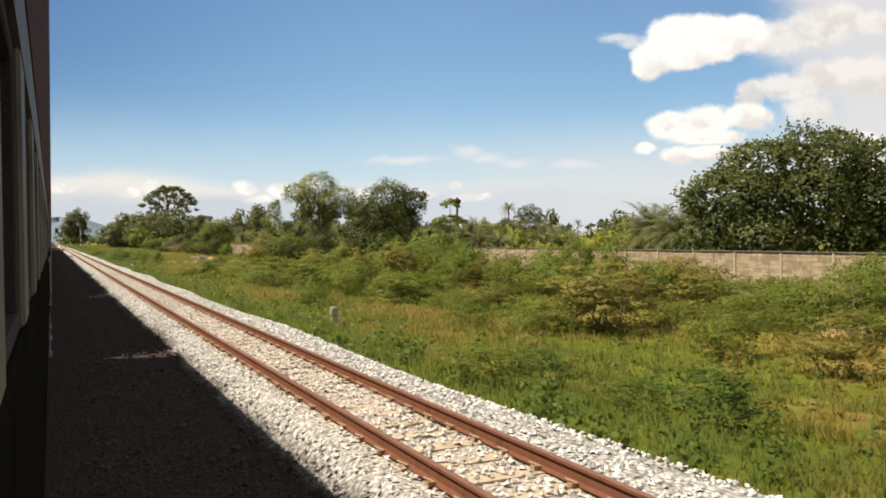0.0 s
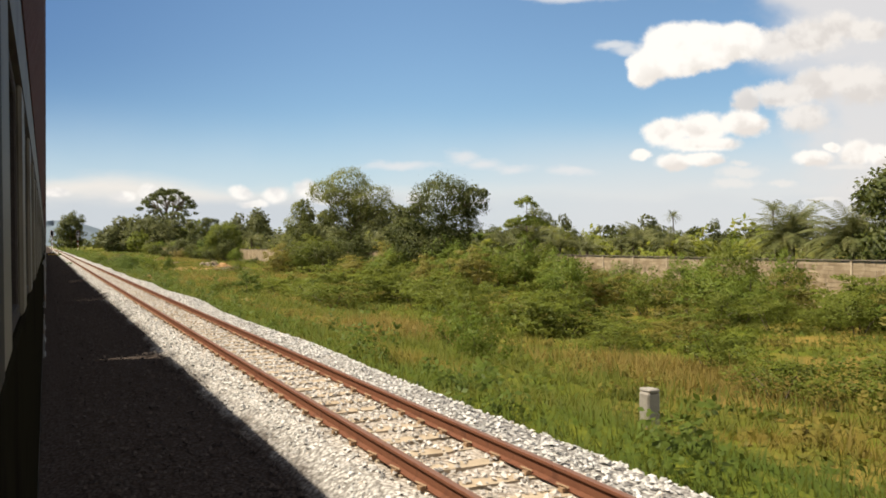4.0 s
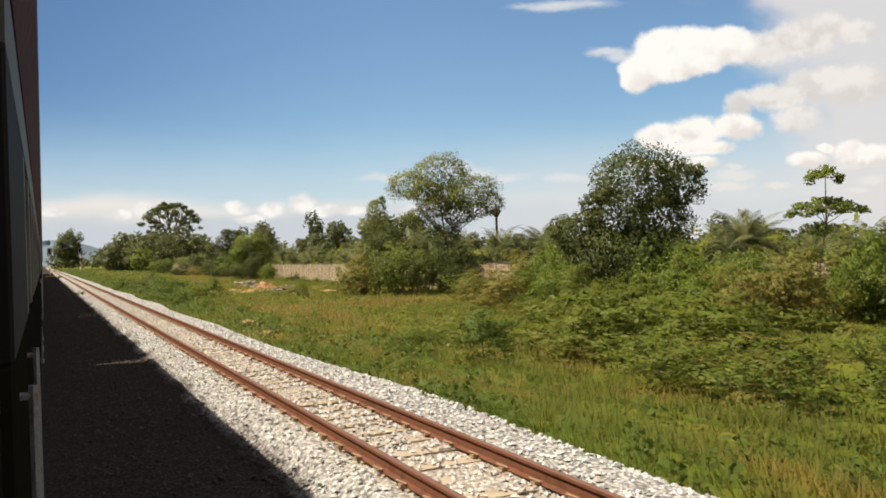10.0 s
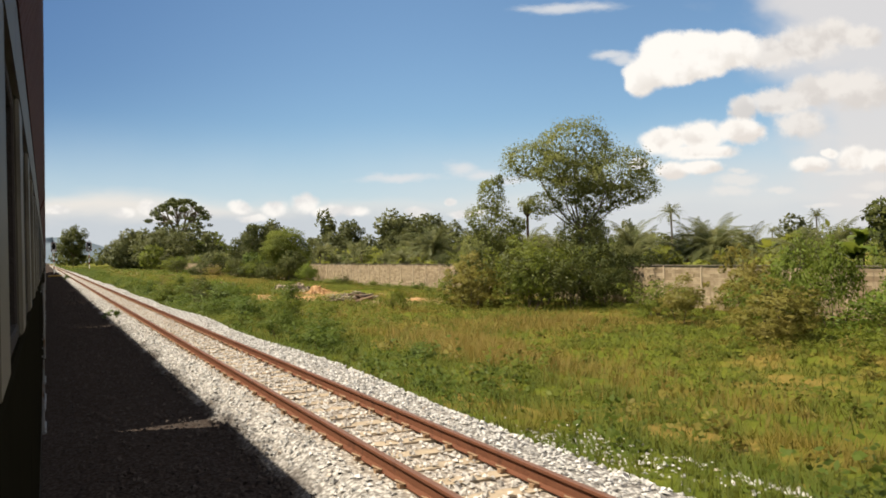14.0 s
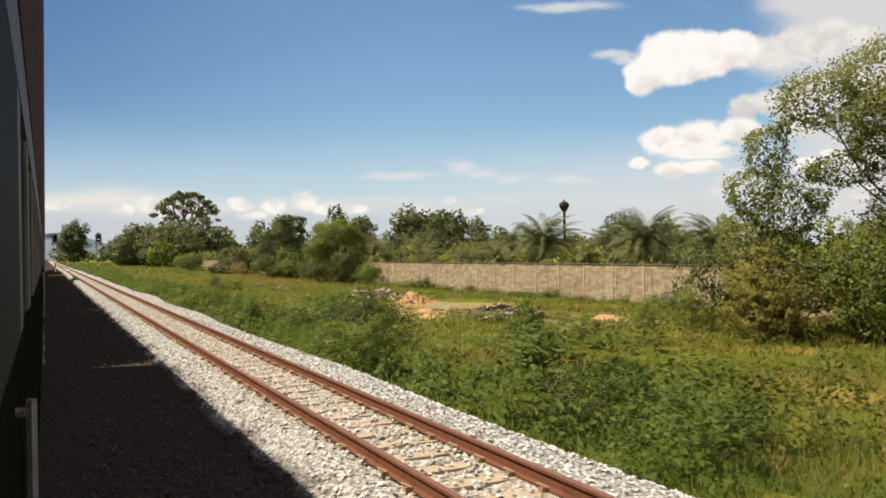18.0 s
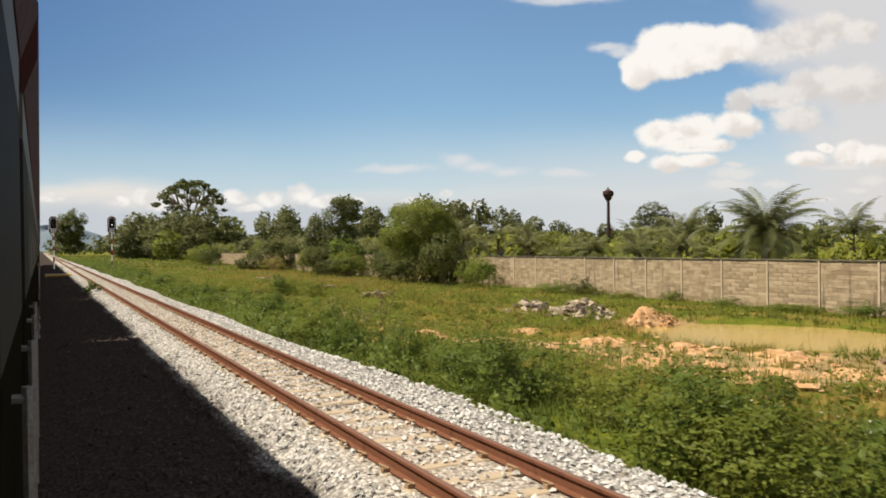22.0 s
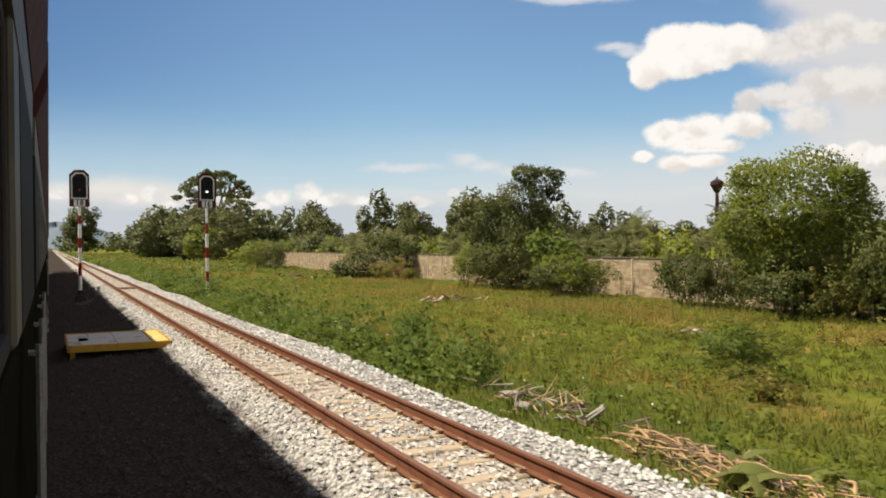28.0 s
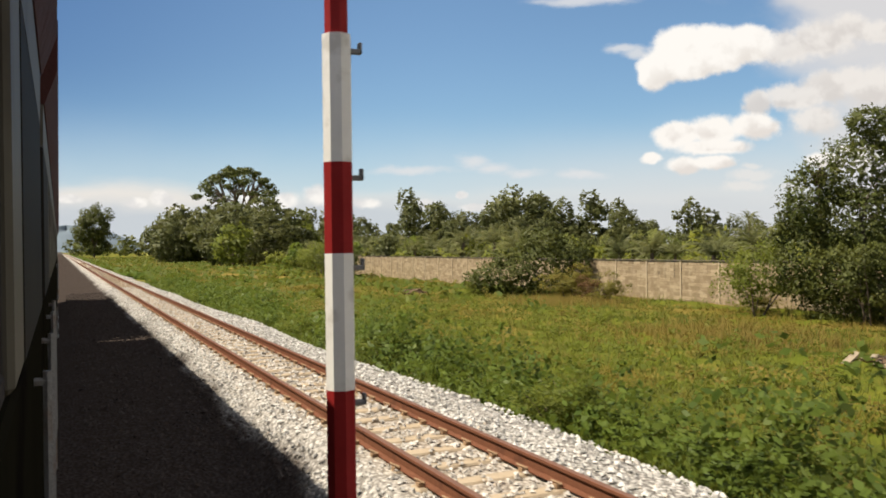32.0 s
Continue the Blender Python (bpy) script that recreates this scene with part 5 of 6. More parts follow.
def build_wall():
    wall = thing("boundary_wall", (0, 0, 0), "long stained blockwork boundary wall with tan posts and dark coping", "wall", kind="structure")
    bay, z0, n, first = 4.63, -3.5, 13, 244.4 - 48 * 4.63
    ph = 3.92 / n
    blocks = []
    for q in range(3):
        bm = bmesh.new()
        box(bm, (-0.07, 0.006, 0.006), (0.07 - 0.012 * q, 0.880, ph - 0.014), 0.012)
        me = bpy.data.meshes.new("block")
        bm.to_mesh(me)
        bm.free()
        me.materials.append(MAT["wall"])
        blocks.append(me)
    bm = bmesh.new()
    box(bm, (-0.14, -0.085, 0.0), (0.10, 0.085, 3.94), 0.02)
    pm = bpy.data.meshes.new("post")
    bm.to_mesh(pm)
    bm.free()
    pm.materials.append(MAT["wall_post"])
    bm = bmesh.new()
    box(bm, (-0.17, 0, 3.955), (0.15, bay - 0.008, 4.04), 0.02)
    cm = bpy.data.meshes.new("coping_stone")
    bm.to_mesh(cm)
    bm.free()
    cm.materials.append(MAT["coping"])
    rng = np.random.RandomState(9)
    cube = np.array([(x, y, z) for x in (0, 1) for y in (0, 1) for z in (0, 1)], float)
    quads = np.array([(0, 1, 3, 2), (4, 6, 7, 5), (0, 4, 5, 1), (2, 3, 7, 6), (0, 2, 6, 4), (1, 5, 7, 3)])
    lows, highs = [], []
    for i in range(0, 88):
        y = first + i * bay
        for name, me in (("post", pm), ("coping_stone", cm)):
            ob = new(name, me)
            ob.parent, ob.location = wall, (WALL_X, y, z0)
        for j in range(n):
            cuts = [0.087, *(0.087 + 0.8912 * (q + (0.5 if j % 2 else 0.0)) for q in range(1, 5)), bay - 0.087]
            for a, b in zip(cuts, cuts[1:]):
                dx = rng.normal(0, 0.006)
                if 202 < y < 208 and 0.87 < b - a < 0.91:
                    ob = new("block", blocks[rng.randint(3)])
                    ob.parent, ob.location = wall, (WALL_X + dx, y + a, z0 + j * ph)
                elif b - a > 0.05:
                    lows.append((WALL_X - 0.07 + dx, y + a + 0.004, z0 + j * ph + 0.006))
                    highs.append((WALL_X + 0.06, y + b - 0.004, z0 + (j + 1) * ph - 0.014))
    lows, highs = np.array(lows), np.array(highs)
    v = lows[:, None] + cube[None] * (highs - lows)[:, None]
    f = quads[None] + 8 * np.arange(len(lows))[:, None, None]
    part("far_blocks", mesh_of("far_blocks", v.reshape(-1, 3), f.reshape(-1, 4), flat=True), "wall", wall)["kind"] = "stuff"
    bm = bmesh.new()
    box(bm, (WALL_X - 0.050, first, z0), (WALL_X + 0.05, first + 88 * bay, z0 + 3.92))
    part("mortar", bm, "mortar", wall)


build_wall()


# ---- shrubs in the field ----
BUSH = [make_bush(80 + i, 4.0, 2.6, m, l, "shrub", s * 0.55, 42, 62, ft, "shrubs in the field", (18 + 3 * i, -9.0, -2.6)) for i, (m, l, s, ft) in enumerate((
    ("leaf", "spreading feathery green shrub in the field", 0.11, True), ("leaf_olive", "olive-brown feathery shrub in the field", 0.11, True), ("leaf_bright", "fresh green leafy shrub in the grass", 0.14, False),
    ("leaf", "rounded green shrub in the grass", 0.14, False), ("leaf_dark", "dark green dense shrub before the wall", 0.13, False), ("leaf_pale", "pale feathery tall grass tuft", 0.10, True), ("leaf_rust", "low rust-red withered shrub beside the ballast", 0.10, True), ("leaf_weed", "deep green feathery shrub on the embankment", 0.11, True), ("leaf_weed", "deep green broad-leaved weed on the embankment", 0.14, False)))]
BALLAST_WEED = make_bush(91, 1.2, 0.8, "leaf_weed", "small leafy weed growing out of the ballast", "weed_plant", 0.085, 14, 20, False, "weeds in the ballast", (2.45, 209.4, -0.38))


def make_thicket(seed, width, height, mat, label, feather, at):
    """A broad bush: crooked stems under a mass of small leaves."""
    rng = np.random.RandomState(seed)
    root = thing("bushy_thicket", at, label, "bush", "thickets in the field")
    pts = crown_points(rng, 100, width * 0.85, height * 0.9, height * 0.02, 0.35, 0.7)
    pts[:, 2] = np.maximum(pts[:, 2], 0.08 * height)
    rad = rng.uniform(0.5, 1.2, 100) * width * 0.088
    v, f, q = leaves(rng, pts, rad, 50, 0.135, 0.5 if feather else 0.8, 0.0, 2.6 if feather else 1.6)
    for i in range(5):
        bm = bmesh.new()
        t = Vector(pts[rng.randint(100)])
        a = Vector((t.x * 0.25 + rng.normal(0, 0.3), t.y * 0.25 + rng.normal(0, 0.3), -0.2))
        m = a.lerp(t, 0.5) + Vector((0, 0, 0.3))
        tube(bm, a, m, 0.06, 0.045, 6)
        tube(bm, m, t, 0.045, 0.015, 5)
        part("stem", bm, "bark", root)
    part("foliage", mesh_of("foliage", v, f, q), mat, root)
    return root


BIG = {k: make_thicket(95 + k, 9.0, 5.0, m, l, ft, (20 + 10 * k, -14.0, -2.9)) for k, m, l, ft in (
    (0, "leaf", "broad feathery green thicket in the field", True), (1, "leaf_olive", "broad olive-brown thicket in the field", True), (2, "leaf_bright", "broad fresh green thicket before the wall", False),
    (3, "leaf", "broad rounded green thicket before the wall", False), (4, "leaf_dark", "broad dark green thicket before the wall", False))}


def bush(k, x, y, w, h):
    if k in BIG and w * h > 17:
        return plant(BIG[k], x, y, w / 9.0, h / 5.0)
    plant(BUSH[k], x, y, w / 4.0, h / 2.6)


for row in (
            (1, 26.3, 36.1, 9.5, 3.6), (0, 24.9, 58.0, 7.6, 2.8), (0, 22.6, 43.9, 3.7, 2.0), (0, 8.0, 14.5, 2.5, 0.9),
            (3, 9.4, 12.3, 1.9, 0.9), (2, 43.5, 102.2, 9.0, 4.6), (0, 25.2, 86.0, 10.8, 3.4), (3, 25.2, 71.1, 7.0, 3.1), (0, 19.6, 58.1, 3.3, 2.6),
            (2, 43.5, 108.0, 9.0, 4.6), (3, 44.0, 92.6, 8.0, 3.7), (0, 21.9, 89.4, 8.5, 3.6),
            (0, 19.3, 95.5, 7.0, 2.0), (1, 32.3, 91.6, 4.9, 3.7), (0, 6.3, 141.2, 2.5, 1.6),
            ):
    bush(*row)
for row in ((4, 7.5, 134.6, 2.0, 1.1), (2, 6.3, 131.8, 1.1, 0.5), (3, 6.9, 191.7, 1.6, 0.7), (3, 8.1, 190.6, 2.3, 0.9), (4, 47.0, 228.6, 3.4, 2.0), (2, 46.2, 246.6, 5.4, 4.1), (2, 46.4, 249.6, 5.0, 4.2), (3, 45.2, 288.6, 8.0, 4.0), (4, 45.0, 273.5, 6.0, 5.0), (4, 45.6, 269.5, 6.0, 4.6), (4, 46.2, 266.0, 6.0, 4.6), (4, 43.8, 290.5, 8.5, 3.8),
            (0, 23.0, 246.9, 4.9, 2.2), (7, 21.8, 245.6, 4.2, 2.3), (1, 18.6, 241.6, 3.2, 0.9), (0, 23.1, 236.9, 3.7, 2.2), (3, 7.2, 225.8, 1.7, 0.8), (3, 6.9, 284.3, 2.5, 1.0),
            (3, 8.0, 269.8, 1.6, 0.9), (3, 8.3, 172.0, 2.6, 1.3), (3, 9.7, 165.8, 2.9, 1.5), (2, 13.9, 167.7, 2.2, 1.1), (3, 12.4, 137.0, 5.6, 2.2)):
    bush(*row)
for row in ((2, 13.7, 162.8, 7.1, 2.4), (4, 38.6, 153.1, 9, 5.8), (3, 42.1, 156, 12, 6.5), (1, 44.5, 133, 6, 5.0), (4, 43.0, 262, 9, 4.0), (4, 44.5, 271, 6, 4.5),
            (4, 45.0, 254, 6.5, 6.5), (4, 45.5, 275.8, 5, 5), (5, 44.5, 78, 4.5, 4.4), (5, 41, 118, 4, 3.0),
            (4, 10.2, 152.4, 3.6, 2.5), (4, 8.9, 150.2, 2.2, 1.6), (4, 40, 164.5, 7, 6.5), (4, 46.5, 153.2, 9, 7.4), (4, 47.0, 158.5, 7, 6.4)):
    bush(*row)
for row in ((4, 44.5, 149.5, 6, 4.2), (1, 37, 158.5, 7, 5.0), (3, 35.5, 163.0, 5, 3.4), (4, 44.8, 257.5, 6, 6.5), (1, 45, 260, 5, 4),
            (4, 44.5, 300.5, 9, 6.0), (3, 44, 309.5, 8, 5.5), (1, 43, 331, 6, 3.2), (3, 45, 293, 6.5, 4.6), (4, 43, 398, 10, 6),
            (3, 42, 408, 10, 6), (3, 45, 418, 12, 6)):
    bush(*row)

for row in ((2, 13.1, 45.1, 2.4, 2.3), (2, 14.8, 50.3, 2.8, 2.0), (7, 11.4, 12.3, 4.1, 1.5), (7, 10.8, 17.4, 2.8, 1.0), (0, 23.7, 58.6, 4.6, 2.7), (0, 26.1, 73.5, 7.2, 2.6),
            (7, 14.2, 85.7, 3.6, 2.2), (0, 12.8, 89.7, 3.0, 1.3), (7, 9.4, 138.4, 5.0, 2.0), (7, 11.7, 160.8, 5.6, 2.2), (7, 16.5, 151.2, 3.8, 2.7), (7, 9.8, 136.4, 2.3, 1.4), (3, 28.4, 159.1, 3.2, 2.7),
            (4, 10.0, 151.2, 3.2, 2.2), (7, 7.4, 169.8, 2.2, 1.4), (8, 7.6, 176.8, 2.3, 1.1), (8, 7.3, 201.7, 1.0, 0.9), (7, 8.4, 226.4, 1.7, 1.2), (7, 8.8, 244.1, 2.0, 1.4), (8, 7.9, 238.6, 1.0, 1.1),
            (8, 7.5, 268.8, 1.9, 1.1), (8, 9.1, 266.4, 1.6, 0.8), (8, 9.2, 291.8, 2.5, 1.1), (8, 7.7, 286.1, 1.6, 1.4), (8, 8.3, 276.5, 1.9, 0.6)):
    bush(*row)
for row in ((6, 8.2, 161.5, 3.0, 0.9), (6, 8.6, 159.4, 2.2, 0.8), (6, 43.0, 327.5, 3.6, 2.6), (1, 43.0, 325.0, 4.0, 2.8), (3, 37.5, 151.0, 8.0, 5.4), (4, 41.5, 150.0, 8, 5.6), (1, 34.6, 156.0, 6.5, 4.2), (4, 50.0, 152.0, 8.0, 6.0)):
    bush(*row)
make_lobed_tree("vine_covered_bush", "dark green vine-covered bush mounded up before the wall", 27, ((0.4, 0, 3.0, 4.2, 3.0), (-4.0, 0, 1.5, 3.0, 2.0), (3.6, 0.4, 3.2, 2.9, 2.8), (1.0, 0, 5.0, 2.6, 1.8), (-1.8, -1.0, 2.0, 3.2, 2.4)),
                "leaf_dark", 1.1, 0.20, 0.10, 0.5, (44.3, 339.5, -3.1), ACROSS, extra=10, ragged=0.5, twigs=1)
rng = np.random.RandomState(31)
for y in range(93, 131, 4):
    bush((2, 3, 2)[rng.randint(3)], rng.uniform(43.5, 45.3), y + rng.uniform(-1, 1), rng.uniform(5.5, 7.0), rng.uniform(4.6, 6.4))
for _ in range(44):
    bush((0, 1, 3, 2, 2)[rng.randint(5)], rng.uniform(36, 48), rng.uniform(5, 142), rng.uniform(4.5, 8.5), rng.uniform(2.6, 4.4))
for _ in range(46):
    bush((0, 1, 3, 0, 0)[rng.randint(5)], rng.uniform(17, 40), rng.uniform(-5, 125), rng.uniform(3, 7), rng.uniform(1.2, 2.4))
for y in (168, 176, 203, 221, 232, 243, 247, 281, 312, 352, 395, 410):
    bush((3, 4, 2, 1)[rng.randint(4)], rng.uniform(45.5, 48), y, rng.uniform(2.0, 5), rng.uniform(1.2, 3.4) * (0.3 if y in (203, 221, 243, 247, 281) else 1.0))
for y in range(176, 236, 3):
    bush((2, 8, 2, 3)[y % 4], 48.1 - 0.3 * (y % 2), y + 1.1 * math.sin(y), 3.0 + math.sin(y * 2.3), 0.75 + 0.3 * math.sin(y * 1.7))
for _ in range(60):
    bush((8, 3, 7)[rng.randint(3)], 6.8 + rng.exponential(2.2), rng.uniform(112, 232), rng.uniform(1.4, 3.2), rng.uniform(0.6, 1.3))
for _ in range(22):
    k, x, y, w, h = (7, 7, 8, 0)[rng.randint(4)], rng.uniform(8.2, 12.5), rng.uniform(152, 222), rng.uniform(2.2, 3.8), rng.uniform(0.9, 1.7)
    bush(k, x, y, w, h * (0.45 if 176 < y < 200 else 1.0))
for _ in range(58):
    x, y, w, h = 6.7 + rng.exponential(1.1), rng.uniform(228, 335), rng.uniform(0.9, 2.0), rng.uniform(0.5, 1.0)
    if not 227.4 < y < 237.6:
        bush((2, 3, 2, 0)[rng.randint(4)], x, y, w, h)
for x, y, w, h in ((45.6, 61.5, 5, 4.6), (45.2, 65.0, 5, 5.0), (45.6, 68.5, 5, 4.4), (45.3, 71.5, 4.5, 4.2), (43.2, 75.0, 5, 3.0), (43.0, 79.0, 5, 2.6), (43.5, 83.5, 5, 3.0), (44.8, 88.5, 5.5, 4.6), (44.6, 91.5, 5, 5.0)):
    bush((2, 0, 3, 2)[rng.randint(4)], x, y, w, h)
for i in range(18):
    bush((1, 0, 1, 3)[i % 4], rng.uniform(37, 46), rng.uniform(40, 78), rng.uniform(4, 7), rng.uniform(2.2, 3.3))
for x, y, s in ((2.4, 125.6, 0.75), (2.3, 210.0, 0.4), (5.9, 272.2, 0.7), (6.1, 273.0, 0.6)):
    plant(BALLAST_WEED, x, y, s, 0.7 * s, z=-0.38)


def weeds(name, label, seed, x, y, lo, hi, mat, leaf=0.085, tall=0.6):
    """Leafy weeds past counting: each a few clumps of small leaves on the soil at (x, y)."""
    rng = np.random.RandomState(seed)
    clear = ~((y > 227.6) & (y < 237.4) & (x < 8.9)) & ~((y > 260.5) & (y < 267) & (x < 7.2)) & ~(((x - 36) / 7.5) ** 2 + ((y - 194.5) / 10.5) ** 2 < 1) & ~(((x - 24.5) / 4.5) ** 2 + ((y - 190) / 8.5) ** 2 < 1) & ~(((x - 19.6) / 2.6) ** 2 + ((y - 196.4) / 2.6) ** 2 < 1)
    x, y = x[clear], y[clear]
    w = rng.uniform(lo, hi, len(x))
    k = 8
    X, Y, W = np.repeat(x, k), np.repeat(y, k), np.repeat(w, k)
    Z = np.repeat(ground_z(x, y), k)
    m = len(X)
    pts = np.stack([X + rng.normal(0, 0.5, m) * W, Y + rng.normal(0, 0.5, m) * W, Z + np.abs(rng.normal(0, tall, m)) * W], 1)
    v, f, q = leaves(rng, pts, W * rng.uniform(0.3, 0.55, m), 16, leaf, 0.8, 0.0, 1.6, 1.5)
    tagged(part(name, mesh_of(name, v, f, q), mat), label, "weeds", kind="stuff")


rng = np.random.RandomState(33)
weeds("embankment_weeds", "thick leafy weeds along the foot of the ballast", 33, 6.2 + rng.exponential(1.5, 640), np.where(rng.uniform(0, 1, 640) < 0.78, rng.uniform(128, 335, 640), rng.uniform(0, 128, 640)), 0.25, 0.65, "leaf_weed", 0.075, 0.75)
weeds("field_herbs", "low leafy green herbs through the field", 34, rng.uniform(9, 34, 620), rng.uniform(105, 345, 620), 0.3, 0.95, "leaf", 0.10, 0.5)
weeds("tall_weeds", "tall leafy green weeds standing along the ballast", 36, 6.7 + rng.exponential(1.2, 230), rng.uniform(238, 335, 230), 0.45, 0.85, "leaf_weed", 0.09, 0.9)
weeds("dry_herbs", "low olive-brown herbs through the field", 35, rng.uniform(9, 40, 420), rng.uniform(-4, 345, 420), 0.3, 0.9, "leaf_olive", 0.10, 0.5)


# ---- grass ----
def grass(name, label, n, xr, yr, size, mat, seed, dry=None, spots=()):
    """Blades in tufts, evenly between xr and yr or gathered round spots (x, y, half width, half length)."""
    rng = np.random.RandomState(seed)
    x, y = xr[0] + (xr[1] - xr[0]) * rng.uniform(0, 1, n) ** 1.25, rng.uniform(*yr, n)
    if spots:
        c = np.array(spots)[rng.randint(0, len(spots), n)]
        x, y = c[:, 0] + rng.normal(0, 0.55, n) * c[:, 2], c[:, 1] + rng.normal(0, 0.55, n) * c[:, 3]
        keep = (x > 7.2) & (x < 48.5)
        x, y = x[keep], y[keep]
        n = len(x)
    if dry is not None:
        q = np.sin(x * 0.23 + y * 0.09) + np.sin(y * 0.17 - x * 0.31 + 1.0) + 0.7 * np.sin(x * 0.6 + y * 0.41)
        keep = q > dry
        x, y = x[keep], y[keep]
        n = len(x)
    z = ground_z(x, y)
    k = 6
    X, Y, Z = (np.repeat(a, k) for a in (x, y, z))
    m = n * k
    X, Y = X + rng.normal(0, size * 0.35, m), Y + rng.normal(0, size * 0.35, m)
    a = rng.uniform(0, 6.283, m)
    h = size * rng.gamma(6.0, 0.155, m)
    lean = h * rng.uniform(0.2, 1.2, m)
    w = size * 0.065
    ca, sa = np.cos(a), np.sin(a)
    p0 = np.stack([X - sa * w, Y + ca * w, Z - 0.03], 1)
    p1 = np.stack([X + sa * w, Y - ca * w, Z - 0.03], 1)
    p2 = np.stack([X + ca * lean, Y + sa * lean, Z + h], 1)
    v = np.stack([p0, p1, p2], 1).reshape(-1, 3)
    nrm = np.stack([ca * 0.35, sa * 0.35, np.ones(m)], 1) / 1.06
    tagged(part(name, mesh_of(name, v, np.arange(3 * m).reshape(-1, 3), np.repeat(nrm, 3, 0)), mat), label, "grass", kind="stuff")


grass("embankment_grass", "rough green grass on the embankment slope", 46000, (5.9, 15), (-4, 335), 0.24, "grass", 1)
grass("field_grass", "uneven green grass in the field", 44000, (13, 48.5), (-4, 400), 0.36, "grass", 2)
grass("dry_grass", "patches of dry orange-brown grass", 15000, (9, 46), (-4, 400), 0.34, "dry", 3, 0.95)


grass("ripe_grass", "tall ripe orange-brown grass in drifts", 7500, (0, 1), (0, 1), 0.42, "dry", 5, spots=((37, 275, 6, 12), (33, 300, 5, 7), (31, 139, 7, 6), (20, 130, 3, 5), (15, 57, 2.5, 4), (20, 43, 3, 5), (17, 121, 3, 5), (40, 327, 4, 5)))


def carpet(name, label, n, xr, yr, size, seed):
    """Low leafy weeds lying close over the soil, hummock by hummock."""
    rng = np.random.RandomState(seed)
    x, y = rng.uniform(*xr, n), rng.uniform(*yr, n)
    lump = 0.5 + 0.5 * np.sin(x * 1.7 + 1.3 * np.sin(y * 0.9)) * np.sin(y * 1.3 + 1.1 * np.sin(x * 0.8))
    dry = np.sin(x * 0.23 + y * 0.09) + np.sin(y * 0.17 - x * 0.31 + 1.0) + 0.7 * np.sin(x * 0.6 + y * 0.41)
    bare = (((x - 35.5) / 6.5) ** 2 + ((y - 194.5) / 10) ** 2 < 1) | ((((x - 24.5) / 5.0) ** 2 + ((y - 189.5) / 9.0) ** 2 < 1) & (rng.uniform(0, 1, n) < 0.45))
    bare |= (((x - 19.8) / 3.0) ** 2 + ((y - 196.4) / 3.4) ** 2 < 1) & (rng.uniform(0, 1, n) < 0.6)
    bare |= ((x - 8.0) / 1.3) ** 2 + ((y - 161) / 3.2) ** 2 < 1
    keep = (rng.uniform(-0.9, 1, n) < lump) & (dry < 1.1) & ~bare
    x, y, lump = x[keep], y[keep], lump[keep]
    z = ground_z(x, y) + size * (0.1 + 0.6 * lump * rng.uniform(0, 1, len(x)))
    c = np.stack([x, y, z], 1)
    v, f, q = leaves(rng, c, np.full(len(x), size * 0.8), 3, size, 0.5, 0.0, 1.8, 3.0)
    tagged(part(name, mesh_of(name, v, f, q), "carpet"), label, "weeds", kind="stuff")


carpet("low_weeds", "low leafy weeds covering the embankment", 46000, (5.9, 17), (-4, 335), 0.10, 8)
carpet("field_weeds", "low leafy weeds covering the field", 62000, (15, 48.8), (-4, 390), 0.135, 9)
carpet("distant_weeds", "low green growth further down the line", 16000, (6, 60), (335, 900), 0.55, 10)


# ---- signals ----
def digits(text, size, x, y, z, parent):
    """Painted figures on a board that faces back down the line."""
    c = bpy.data.curves.new("figures", "FONT")
    c.body, c.size, c.align_x, c.align_y, c.extrude, c.offset = text, size, "CENTER", "CENTER", 0.004, 0.009
    ob = new("figures", c)
    ob.matrix_basis = pose(x, y, z, 90, 0, 0)
    me = bpy.data.meshes.new_from_object(ob.evaluated_get(bpy.context.evaluated_depsgraph_get()))
    bpy.data.objects.remove(ob)
    me.materials.append(MAT["black"])
    q = new("figures", me)
    q.parent = parent
    q.matrix_basis = pose(x, y, z, 90, 0, 0)
    return q


